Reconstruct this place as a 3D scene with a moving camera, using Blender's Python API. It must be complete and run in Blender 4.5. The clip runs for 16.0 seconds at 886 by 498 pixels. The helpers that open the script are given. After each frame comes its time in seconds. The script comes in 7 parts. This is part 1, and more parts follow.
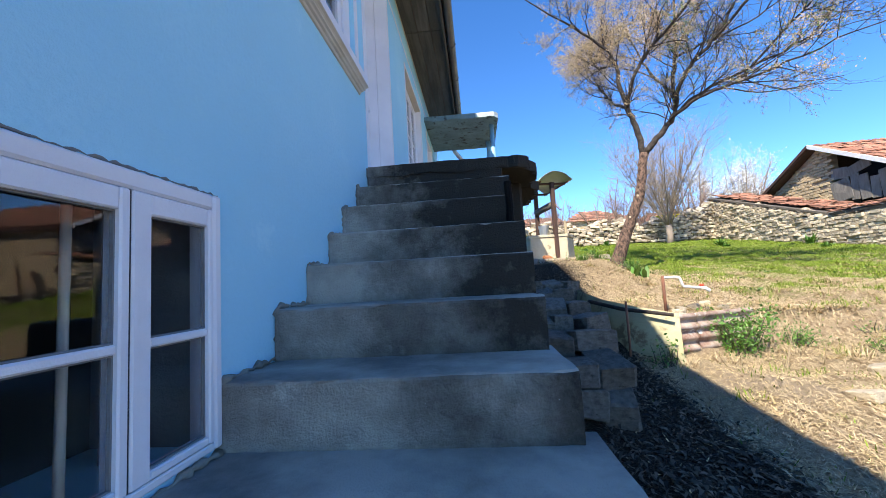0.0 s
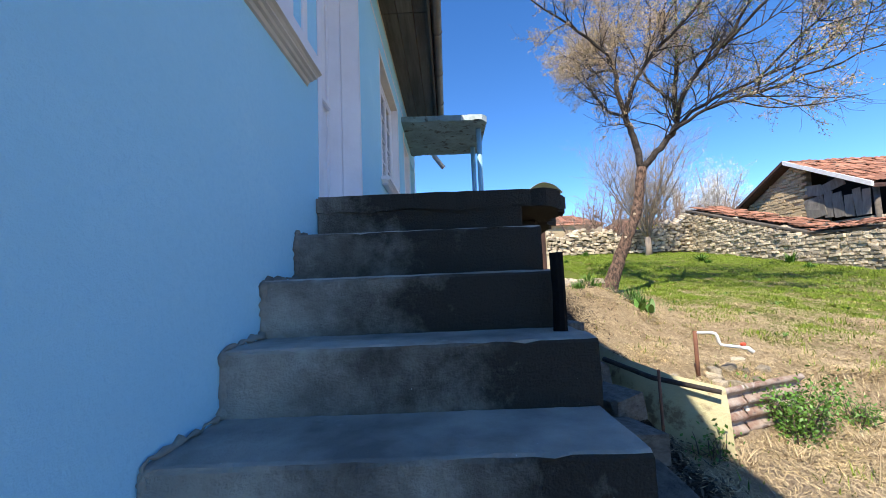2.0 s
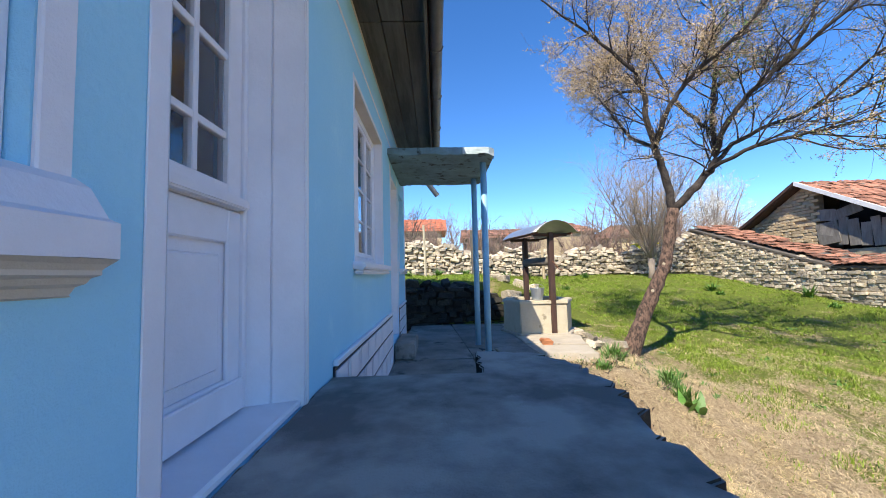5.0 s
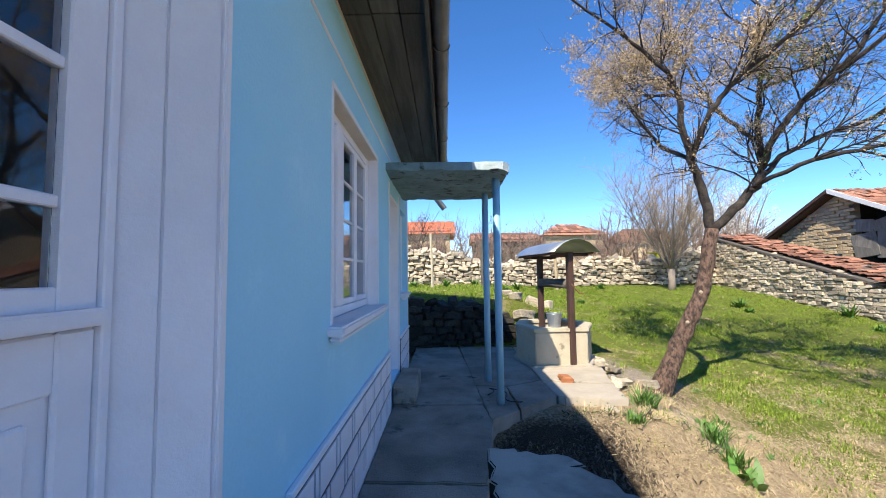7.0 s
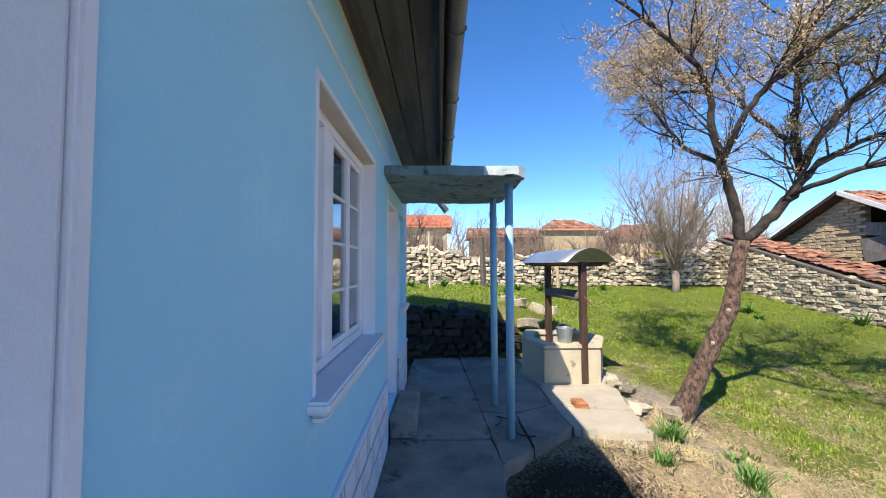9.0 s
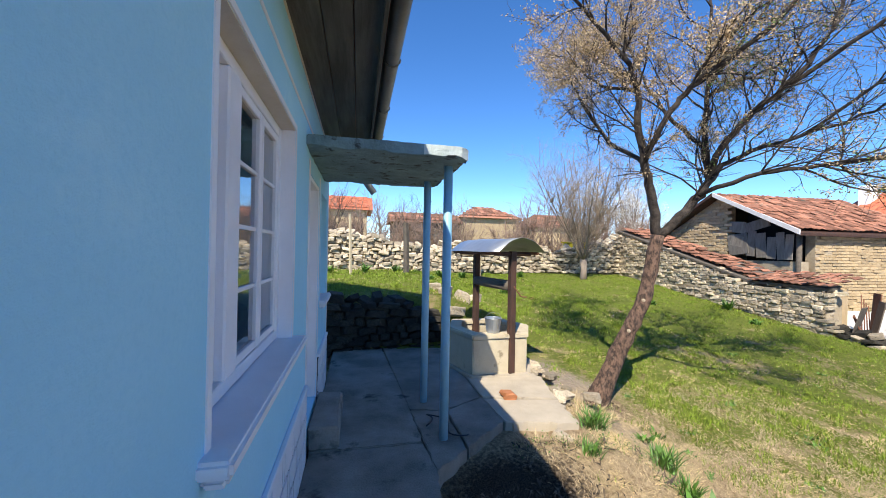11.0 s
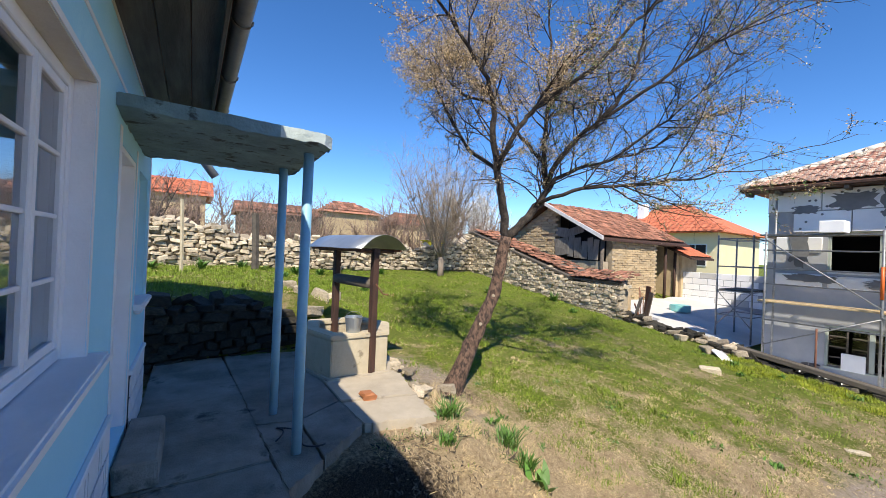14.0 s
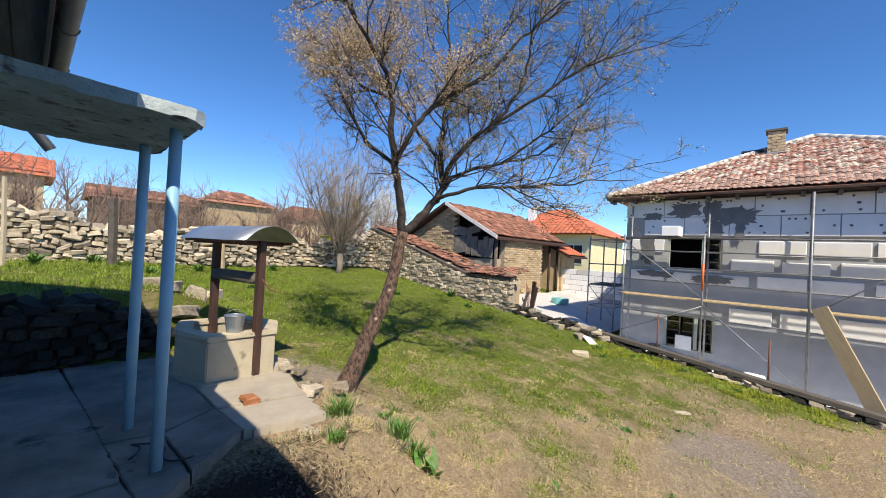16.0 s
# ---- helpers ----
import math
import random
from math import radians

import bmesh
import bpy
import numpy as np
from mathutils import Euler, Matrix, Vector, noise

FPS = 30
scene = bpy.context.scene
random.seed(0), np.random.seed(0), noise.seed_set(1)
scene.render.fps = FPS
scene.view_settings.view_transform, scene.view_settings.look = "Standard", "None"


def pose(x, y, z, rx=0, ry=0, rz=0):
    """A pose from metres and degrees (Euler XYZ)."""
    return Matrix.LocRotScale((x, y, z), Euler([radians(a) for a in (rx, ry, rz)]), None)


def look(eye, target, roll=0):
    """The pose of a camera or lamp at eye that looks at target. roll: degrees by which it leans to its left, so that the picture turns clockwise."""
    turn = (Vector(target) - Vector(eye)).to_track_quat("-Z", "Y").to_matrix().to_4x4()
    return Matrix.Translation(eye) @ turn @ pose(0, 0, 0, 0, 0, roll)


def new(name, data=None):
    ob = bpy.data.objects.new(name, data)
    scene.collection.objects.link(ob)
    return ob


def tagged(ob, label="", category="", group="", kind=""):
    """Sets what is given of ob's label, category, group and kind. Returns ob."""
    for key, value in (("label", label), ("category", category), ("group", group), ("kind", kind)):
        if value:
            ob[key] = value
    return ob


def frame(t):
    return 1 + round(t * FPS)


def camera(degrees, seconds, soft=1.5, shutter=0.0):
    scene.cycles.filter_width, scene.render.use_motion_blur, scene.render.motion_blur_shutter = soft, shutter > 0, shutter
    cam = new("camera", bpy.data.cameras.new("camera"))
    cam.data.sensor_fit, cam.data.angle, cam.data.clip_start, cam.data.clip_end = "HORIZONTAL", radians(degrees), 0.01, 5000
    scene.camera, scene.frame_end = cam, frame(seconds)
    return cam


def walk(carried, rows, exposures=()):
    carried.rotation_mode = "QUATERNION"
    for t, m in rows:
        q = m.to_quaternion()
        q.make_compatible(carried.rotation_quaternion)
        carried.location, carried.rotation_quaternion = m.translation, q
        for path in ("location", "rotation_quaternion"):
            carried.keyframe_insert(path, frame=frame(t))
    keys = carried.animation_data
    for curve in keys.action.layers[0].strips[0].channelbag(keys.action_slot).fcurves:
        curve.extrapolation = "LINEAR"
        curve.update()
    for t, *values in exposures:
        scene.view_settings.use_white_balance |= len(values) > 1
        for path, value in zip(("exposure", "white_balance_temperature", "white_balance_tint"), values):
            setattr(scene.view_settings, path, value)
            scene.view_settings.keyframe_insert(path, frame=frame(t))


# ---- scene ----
cam = camera(98.3, 16.0, soft=0.9)
PATH = [
    (0, (0.013, 0.016, -0.304), (-0.153, 2.002, -0.135), -3.3),
    (0.5, (-0.047, 0.249, -0.206), (-0.213, 2.235, -0.039), -3.2),
    (1, (-0.069, 0.457, -0.109), (-0.223, 2.445, 0.055), -3.1),
    (1.5, (-0.107, 0.67, -0.012), (-0.197, 2.662, 0.146), -2.6),
    (2, (-0.119, 0.875, 0.137), (-0.14, 2.869, 0.288), -2.3),
    (2.5, (-0.104, 1.064, 0.306), (-0.075, 3.058, 0.453), -2.1),
    (3, (-0.128, 1.245, 0.493), (-0.096, 3.24, 0.631), -1.8),
    (3.5, (-0.126, 1.434, 0.644), (-0.091, 3.429, 0.778), -1.6),
    (4, (-0.159, 1.624, 0.782), (-0.116, 3.62, 0.914), -1.5),
    (6.3, (-0.177, 2.346, 1.275), (-0.163, 4.342, 1.402), -0.9),
    (6.5, (-0.158, 2.408, 1.297), (-0.152, 4.404, 1.423), -0.9),
    (7, (-0.128, 2.541, 1.399), (-0.137, 4.537, 1.528), -0.8),
    (7.5, (-0.144, 2.679, 1.43), (-0.162, 4.675, 1.557), -0.7),
    (8, (-0.188, 2.801, 1.526), (-0.207, 4.797, 1.656), -0.6),
    (8.2, (-0.2, 2.841, 1.574), (-0.215, 4.837, 1.695), -0.5),
    (10.3, (-0.274, 3.308, 1.688), (-0.094, 5.3, 1.724), 0.5),
    (10.5, (-0.292, 3.341, 1.696), (-0.061, 5.327, 1.72), 0.7),
    (11, (-0.332, 3.394, 1.695), (0.102, 5.347, 1.702), 1.1),
    (11.5, (-0.343, 3.448, 1.705), (0.276, 5.35, 1.71), 1.5),
    (12, (-0.348, 3.483, 1.721), (0.396, 5.34, 1.721), 1.9),
    (12.5, (-0.346, 3.51, 1.727), (0.488, 5.328, 1.729), 2.0),
    (13, (-0.343, 3.511, 1.731), (0.565, 5.293, 1.734), 2.0),
    (13.5, (-0.324, 3.515, 1.733), (0.66, 5.256, 1.731), 2.2),
    (14, (-0.321, 3.504, 1.7), (0.773, 5.178, 1.711), 2.4),
    (14.5, (-0.31, 3.487, 1.686), (0.89, 5.088, 1.701), 2.5),
    (15, (-0.293, 3.462, 1.672), (1.002, 4.985, 1.693), 2.6),
    (15.5, (-0.266, 3.435, 1.655), (1.118, 4.878, 1.682), 2.8),
    (16, (-0.255, 3.427, 1.661), (1.219, 4.778, 1.685), 3.1),
]
EXPOSURES = [(0, 1.42, 6850, 8), (0.5, 1.5, 6850, 8), (1, 1.34, 6850, 8), (2, 1.15, 6850, 8), (4, 1.13, 6800, 8), (8, 1.12, 6900, 8), (11, 0.99, 6950, 8), (13, 0.9, 6950, 8), (16, 0.62, 7150, 9)]
walk(cam, [(t, look(eye, target, roll)) for t, eye, target, roll in PATH], EXPOSURES)

# ---- world, sun and exposure ----
SUN_DIR = Vector((0.42, 0.77, -1.0)).normalized()
world = bpy.data.worlds.new("world")
scene.world = world
world.use_nodes = True
sky = world.node_tree.nodes.new("ShaderNodeTexSky")
sky.sky_type, sky.sun_disc = "NISHITA", False
sky.sun_elevation, sky.sun_rotation = radians(48.7), radians(208.6)
sky.altitude, sky.air_density, sky.dust_density, sky.ozone_density = 1500, 0.85, 0.0, 5.0
bg = world.node_tree.nodes["Background"]
bg.inputs["Strength"].default_value = 0.145
deepen = world.node_tree.nodes.new("ShaderNodeHueSaturation")
deepen.inputs["Saturation"].default_value, deepen.inputs["Hue"].default_value = 1.20, 0.505
world.node_tree.links.new(sky.outputs[0], deepen.inputs["Color"])
world.node_tree.links.new(deepen.outputs[0], bg.inputs["Color"])
sun_data = bpy.data.lights.new("sun", "SUN")
sun_data.energy, sun_data.angle, sun_data.color = 3.9, radians(0.53), (1.0, 0.93, 0.82)
sun = new("sun", sun_data)
sun.matrix_world = look((0, 0, 30), Vector((0, 0, 30)) + SUN_DIR)


# ---- materials ----
def material(name, colours, scale=4.0, rough=0.8, bump=0.2, fine=60.0, metal=0.0, vary=0.0, stain=None, stain_scale=1.2, stain_at=0.58, spec=0.5, stretch=(1, 1, 1), coord="Object", specks=None, contrast=0.15, speck_scale=34, outer_tone=None, speck_at=0.735):
    """Base colours mixed by coarse noise and fine grain, with stains of their own shape and fine relief."""
    m = bpy.data.materials.new(name)
    m.use_nodes = True
    nt = m.node_tree
    n, ln = nt.nodes, nt.links
    b = n["Principled BSDF"]
    b.inputs["Roughness"].default_value = rough
    b.inputs["Metallic"].default_value = metal
    b.inputs["Specular IOR Level"].default_value = spec
    tc = n.new("ShaderNodeTexCoord")
    mp = n.new("ShaderNodeMapping")
    mp.inputs["Scale"].default_value = stretch
    ln.new(tc.outputs[coord], mp.inputs["Vector"])

    def noise_node(sc, detail=6.0, r=0.6):
        k = n.new("ShaderNodeTexNoise")
        k.inputs["Scale"].default_value, k.inputs["Detail"].default_value, k.inputs["Roughness"].default_value = sc, detail, r
        ln.new(mp.outputs[0], k.inputs["Vector"])
        return k

    def mix(fac, a, c, mode="MIX"):
        k = n.new("ShaderNodeMix")
        k.data_type, k.blend_type = "RGBA", mode
        ln.new(fac, k.inputs["Factor"])
        for i, v in ((6, a), (7, c)):
            if isinstance(v, tuple):
                k.inputs[i].default_value = (*v, 1)
            else:
                ln.new(v, k.inputs[i])
        return k.outputs[2]

    def ramp(fac, lo, hi):
        k = n.new("ShaderNodeMapRange")
        k.inputs["From Min"].default_value, k.inputs["From Max"].default_value = lo, hi
        ln.new(fac, k.inputs["Value"])
        return k.outputs[0]

    coarse, grain = noise_node(scale), noise_node(fine, 4.0, 0.7)
    col = mix(ramp(coarse.outputs[0], 0.5 - contrast, 0.5 + contrast), colours[0], colours[1])
    if len(colours) > 2:
        col = mix(ramp(grain.outputs[0], 0.45, 0.75), col, colours[2])
    if stain:
        col = mix(ramp(noise_node(stain_scale, 8.0, 0.65).outputs[0], stain_at, stain_at + 0.08), col, stain)
    # mixes to a darker tone towards +x and +y, its edge broken by noise
    if outer_tone:
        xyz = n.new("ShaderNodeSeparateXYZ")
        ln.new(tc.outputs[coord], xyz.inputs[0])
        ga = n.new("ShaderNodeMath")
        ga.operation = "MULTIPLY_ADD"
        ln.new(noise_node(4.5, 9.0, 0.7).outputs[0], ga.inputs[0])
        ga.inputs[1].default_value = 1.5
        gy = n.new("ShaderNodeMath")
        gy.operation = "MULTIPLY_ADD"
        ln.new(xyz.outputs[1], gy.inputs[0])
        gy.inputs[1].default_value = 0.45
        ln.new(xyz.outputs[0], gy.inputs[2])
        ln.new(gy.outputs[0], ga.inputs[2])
        col = mix(ramp(ga.outputs[0], 1.02, 1.58), col, outer_tone)
    if specks:
        col = mix(ramp(noise_node(speck_scale, 4.0, 0.62).outputs[0], speck_at, speck_at + 0.015), col, specks)
    if vary:
        oi = n.new("ShaderNodeObjectInfo")
        geo = n.new("ShaderNodeNewGeometry")
        add = n.new("ShaderNodeMath")
        add.operation = "ADD"
        ln.new(oi.outputs["Random"], add.inputs[0])
        ln.new(geo.outputs["Random Per Island"], add.inputs[1])
        fr = n.new("ShaderNodeMath")
        fr.operation = "FRACT"
        ln.new(add.outputs[0], fr.inputs[0])
        hs = n.new("ShaderNodeHueSaturation")
        mr = n.new("ShaderNodeMapRange")
        mr.inputs["To Min"].default_value, mr.inputs["To Max"].default_value = 1 - vary, 1 + vary
        ln.new(fr.outputs[0], mr.inputs["Value"])
        ln.new(mr.outputs[0], hs.inputs["Value"])
        ln.new(col, hs.inputs["Color"])
        col = hs.outputs[0]
    ln.new(col, b.inputs["Base Color"])
    if bump:
        bp = n.new("ShaderNodeBump")
        bp.inputs["Strength"].default_value, bp.inputs["Distance"].default_value = bump, 0.02
        sm = n.new("ShaderNodeMath")
        sm.operation = "ADD"
        ln.new(coarse.outputs[0], sm.inputs[0])
        ln.new(grain.outputs[0], sm.inputs[1])
        ln.new(sm.outputs[0], bp.inputs["Height"])
        ln.new(bp.outputs[0], b.inputs["Normal"])
    return m


def glass_material():
    m = bpy.data.materials.new("window_glass")
    m.use_nodes = True
    b = m.node_tree.nodes["Principled BSDF"]
    b.inputs["Base Color"].default_value = (0.9, 0.93, 0.95, 1)
    b.inputs["Roughness"].default_value = 0.02
    b.inputs["Transmission Weight"].default_value = 1.0
    b.inputs["IOR"].default_value = 1.45
    return m


M_BLUE = material("blue_limewash", ((0.325, 0.665, 0.85), (0.40, 0.735, 0.895), (0.345, 0.68, 0.855)), 1.3, 0.88, 0.28, 60, stain=(0.43, 0.755, 0.90), stain_scale=2.6, stain_at=0.62, contrast=0.2, specks=(0.17, 0.30, 0.38), speck_scale=45, speck_at=0.785)
M_WHITE = material("white_paint", ((0.82, 0.82, 0.86), (0.74, 0.74, 0.78)), 3, 0.6, 0.2, 50, stain=(0.36, 0.33, 0.32), stain_scale=15, stain_at=0.735)
M_CREAM = material("cream_paint", ((0.66, 0.62, 0.55), (0.57, 0.52, 0.44)), 5, 0.6, 0.15, 50)
M_BLACK = material("black_paint", ((0.02, 0.02, 0.03), (0.03, 0.03, 0.04)), 8, 0.6, 0.05)
M_STEP = material("worn_concrete", ((0.42, 0.40, 0.345), (0.17, 0.16, 0.138)), 2.6, 0.9, 0.7, 90, stain=(0.52, 0.50, 0.44), stain_scale=4.5, stain_at=0.62, specks=(0.55, 0.55, 0.52), contrast=0.12, speck_scale=75, outer_tone=(0.036, 0.032, 0.026), spec=0.25, speck_at=0.735)
M_CHAR = material("charred_wood", ((0.006, 0.006, 0.006), (0.012, 0.011, 0.01)), 8, 0.95, 0.4, spec=0.1)
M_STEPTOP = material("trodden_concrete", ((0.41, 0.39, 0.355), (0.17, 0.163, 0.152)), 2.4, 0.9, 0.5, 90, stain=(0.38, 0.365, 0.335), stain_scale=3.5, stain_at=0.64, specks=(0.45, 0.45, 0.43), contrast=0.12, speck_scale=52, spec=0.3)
# darker, stained copy of the path concrete with the house shade put into its albedo
M_SLABSHADE = material("shaded_path_concrete", ((0.33, 0.30, 0.257), (0.155, 0.14, 0.12), (0.245, 0.22, 0.187)), 1.7, 0.9, 0.7, 60, vary=0.1, stain=(0.065, 0.058, 0.05), stain_scale=2.0, stain_at=0.60, contrast=0.12)
# stone colour lowered to near-black to carry the house shadow on the retaining wall
M_STONEDARK = material("shade_toned_mossy_stone", ((0.06, 0.053, 0.041), (0.016, 0.0145, 0.011), (0.03, 0.027, 0.021)), 5, 0.92, 0.8, 40, vary=0.6)
M_STAIRSTONE = material("grey_bedded_stone", ((0.20, 0.18, 0.15), (0.085, 0.076, 0.063), (0.145, 0.13, 0.108)), 6, 0.92, 0.8, 40, vary=0.3, stain=(0.05, 0.043, 0.033), stain_scale=5, stain_at=0.6)
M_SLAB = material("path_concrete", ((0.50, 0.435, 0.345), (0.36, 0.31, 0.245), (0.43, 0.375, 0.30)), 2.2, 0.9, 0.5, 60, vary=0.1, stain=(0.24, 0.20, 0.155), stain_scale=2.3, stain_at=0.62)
M_WELL = material("well_render", ((0.58, 0.50, 0.36), (0.44, 0.375, 0.265), (0.52, 0.45, 0.33)), 3.0, 0.9, 0.5, 50, stain=(0.27, 0.22, 0.15), stain_scale=4, stain_at=0.61)
M_STONE = material("field_stone", ((0.62, 0.525, 0.395), (0.38, 0.315, 0.225), (0.52, 0.44, 0.335)), 7, 0.9, 0.8, 40, vary=0.5, stain=(0.20, 0.165, 0.12), stain_scale=7, stain_at=0.60)
M_OLDTIN = material("rusty_tin", ((0.40, 0.33, 0.28), (0.22, 0.12, 0.085), (0.30, 0.22, 0.18)), 7, 0.75, 0.4, 60, stain=(0.58, 0.55, 0.50), stain_scale=6, stain_at=0.60, contrast=0.09)
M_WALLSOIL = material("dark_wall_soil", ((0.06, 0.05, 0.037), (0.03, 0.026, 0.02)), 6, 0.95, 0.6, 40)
M_WALLGAP = material("deep_wall_joint", ((0.20, 0.16, 0.115), (0.10, 0.08, 0.058)), 7, 0.95, 0.6, 40)
M_MORTAR = material("clay_mortar", ((0.50, 0.42, 0.31), (0.36, 0.29, 0.205)), 5, 0.95, 0.6, 40)
M_TILE = material("roof_tile", ((0.36, 0.15, 0.10), (0.24, 0.11, 0.08), (0.36, 0.21, 0.15)), 6, 0.85, 0.3, 50, vary=0.4, stain=(0.56, 0.49, 0.39), stain_scale=5.0, stain_at=0.49)
M_TILE_OLD = material("mossy_tile", ((0.36, 0.14, 0.085), (0.23, 0.10, 0.065), (0.33, 0.2, 0.13)), 6, 0.9, 0.4, 40, vary=0.5, stain=(0.13, 0.105, 0.08), stain_scale=3.5, stain_at=0.57)
M_TILE_NEW = material("bright_tile", ((0.55, 0.145, 0.065), (0.44, 0.115, 0.055), (0.54, 0.21, 0.12)), 5, 0.8, 0.3, 40, vary=0.15)
M_BRICK = material("mud_brick", ((0.56, 0.43, 0.27), (0.44, 0.33, 0.20), (0.50, 0.39, 0.25)), 4, 0.95, 0.5, 30, vary=0.18)
M_OLDWOOD = material("weathered_board", ((0.16, 0.135, 0.11), (0.09, 0.078, 0.066), (0.13, 0.11, 0.09)), 3, 0.85, 0.4, 40, vary=0.2, stretch=(4, 0.6, 4))
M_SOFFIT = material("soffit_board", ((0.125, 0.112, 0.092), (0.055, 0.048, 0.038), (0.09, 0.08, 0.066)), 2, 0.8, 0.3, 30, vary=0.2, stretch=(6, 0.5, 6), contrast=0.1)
M_DARKWOOD = material("brown_timber", ((0.085, 0.038, 0.025), (0.035, 0.019, 0.014), (0.06, 0.03, 0.022)), 5, 0.7, 0.35, 40, stretch=(3, 3, 0.6))
M_FRESHWOOD = material("new_plank", ((0.62, 0.47, 0.27), (0.53, 0.39, 0.22)), 4, 0.7, 0.2, 40, stretch=(4, 4, 0.6))
M_GUTTER = material("dull_gutter", ((0.20, 0.18, 0.155), (0.13, 0.118, 0.10)), 4, 0.5, 0.15, 50, metal=0.4)
M_GALV = material("galvanised_sheet", ((0.50, 0.53, 0.55), (0.40, 0.43, 0.46)), 3, 0.38, 0.08, 40, metal=0.75)
M_STEEL = material("scaffold_steel", ((0.34, 0.35, 0.36), (0.22, 0.225, 0.23)), 8, 0.5, 0.1, 60, metal=0.5)
M_RUST = material("rusty_iron", ((0.24, 0.10, 0.055), (0.14, 0.06, 0.04), (0.19, 0.09, 0.06)), 8, 0.85, 0.4, 50)
M_POST = material("blue_pipe_paint", ((0.26, 0.50, 0.66), (0.22, 0.44, 0.60)), 5, 0.45, 0.12, 60, stain=(0.36, 0.58, 0.70), stain_scale=8, stain_at=0.68)
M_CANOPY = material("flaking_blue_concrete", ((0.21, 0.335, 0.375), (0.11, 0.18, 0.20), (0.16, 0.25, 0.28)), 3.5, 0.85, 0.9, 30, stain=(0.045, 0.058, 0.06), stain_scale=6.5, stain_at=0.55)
M_CANOPYTOP = material("sunlit_canopy_crust", ((0.52, 0.60, 0.60), (0.38, 0.45, 0.45)), 8, 0.9, 0.7, 30)
M_GREY = material("base_coat_render", ((0.42, 0.43, 0.45), (0.35, 0.36, 0.38)), 2, 0.9, 0.2, 40)
M_GREYDARK = material("wet_adhesive", ((0.20, 0.205, 0.215), (0.15, 0.155, 0.165)), 4, 0.9, 0.3, 40)
M_FOAM = material("white_foam_board", ((0.88, 0.88, 0.88), (0.82, 0.82, 0.83)), 3, 0.85, 0.1, 60, vary=0.05)
M_YARD = material("pale_yard", ((0.62, 0.60, 0.57), (0.52, 0.51, 0.49)), 1, 0.9, 0.3, 30)
M_YELLOW = material("yellow_render", ((0.80, 0.71, 0.46), (0.74, 0.65, 0.41)), 1, 0.9, 0.1, 20)
# near-black colour carries the missing light of rooms and recesses
M_DARK = material("unlit_room_shade", ((0.022, 0.022, 0.025), (0.015, 0.015, 0.018)), 2, 0.9, 0.0)
M_CURTAIN = material("grey_curtain", ((0.15, 0.157, 0.18), (0.105, 0.11, 0.13)), 3, 0.95, 0.2, 40, stretch=(8, 8, 0.5))
M_BARK = material("dark_bark", ((0.235, 0.145, 0.105), (0.045, 0.03, 0.025), (0.11, 0.07, 0.053)), 26, 0.95, 1.0, 90, stretch=(1, 1, 0.5), contrast=0.08, stain=(0.27, 0.21, 0.17), stain_scale=11, stain_at=0.63)
M_LIMB = material("limb_bark", ((0.075, 0.059, 0.050), (0.018, 0.014, 0.012), (0.04, 0.031, 0.026)), 14, 0.92, 0.8, 60)
M_GREYWOOD = material("grey_board", ((0.29, 0.265, 0.235), (0.17, 0.15, 0.13), (0.23, 0.21, 0.185)), 3, 0.85, 0.4, 40, vary=0.25, stretch=(4, 4, 0.8))
M_TWIG = material("grey_twig", ((0.125, 0.098, 0.08), (0.08, 0.062, 0.05)), 6, 0.9, 0.0)
M_TWIGROSE = material("rosy_brown_twig", ((0.31, 0.215, 0.17), (0.21, 0.145, 0.115)), 3, 0.9, 0.0)
M_TWIGPALE = material("pale_twig", ((0.30, 0.24, 0.19), (0.22, 0.175, 0.14)), 3, 0.9, 0.0)
M_BUD = material("tan_seed_leaf", ((0.56, 0.43, 0.27), (0.44, 0.32, 0.17)), 3, 0.8, 0.0, vary=0.3)
M_GREENLEAF = material("spring_leaf", ((0.14, 0.24, 0.05), (0.10, 0.19, 0.035)), 3, 0.6, 0.0, vary=0.3)
M_BLOSSOM = material("white_blossom", ((0.80, 0.79, 0.76), (0.68, 0.66, 0.62)), 3, 0.8, 0.0, vary=0.1)
M_PLANT = material("garden_leaf", ((0.10, 0.22, 0.03), (0.07, 0.16, 0.025)), 4, 0.55, 0.0, vary=0.3)
M_DRYSTEM = material("dry_stem", ((0.56, 0.44, 0.28), (0.42, 0.32, 0.19)), 5, 0.9, 0.0, vary=0.3)
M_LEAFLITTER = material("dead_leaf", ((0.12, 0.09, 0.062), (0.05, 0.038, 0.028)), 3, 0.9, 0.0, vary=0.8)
M_SHEET = material("yellowed_sheet", ((0.46, 0.42, 0.25), (0.35, 0.31, 0.17), (0.40, 0.37, 0.23)), 3, 0.65, 0.35, 40, stain=(0.20, 0.15, 0.085), stain_scale=6, stain_at=0.54)
M_PLASTIC = material("white_pipe", ((0.72, 0.73, 0.74), (0.62, 0.62, 0.62)), 6, 0.4, 0.05)
M_RED = material("red_plastic", ((0.60, 0.09, 0.04), (0.50, 0.07, 0.03)), 6, 0.4, 0.05)
M_ORANGE = material("orange_plastic", ((0.75, 0.16, 0.03), (0.68, 0.13, 0.03)), 6, 0.4, 0.05)
M_CYAN = material("turquoise_plastic", ((0.25, 0.60, 0.58), (0.20, 0.52, 0.52)), 6, 0.4, 0.05)
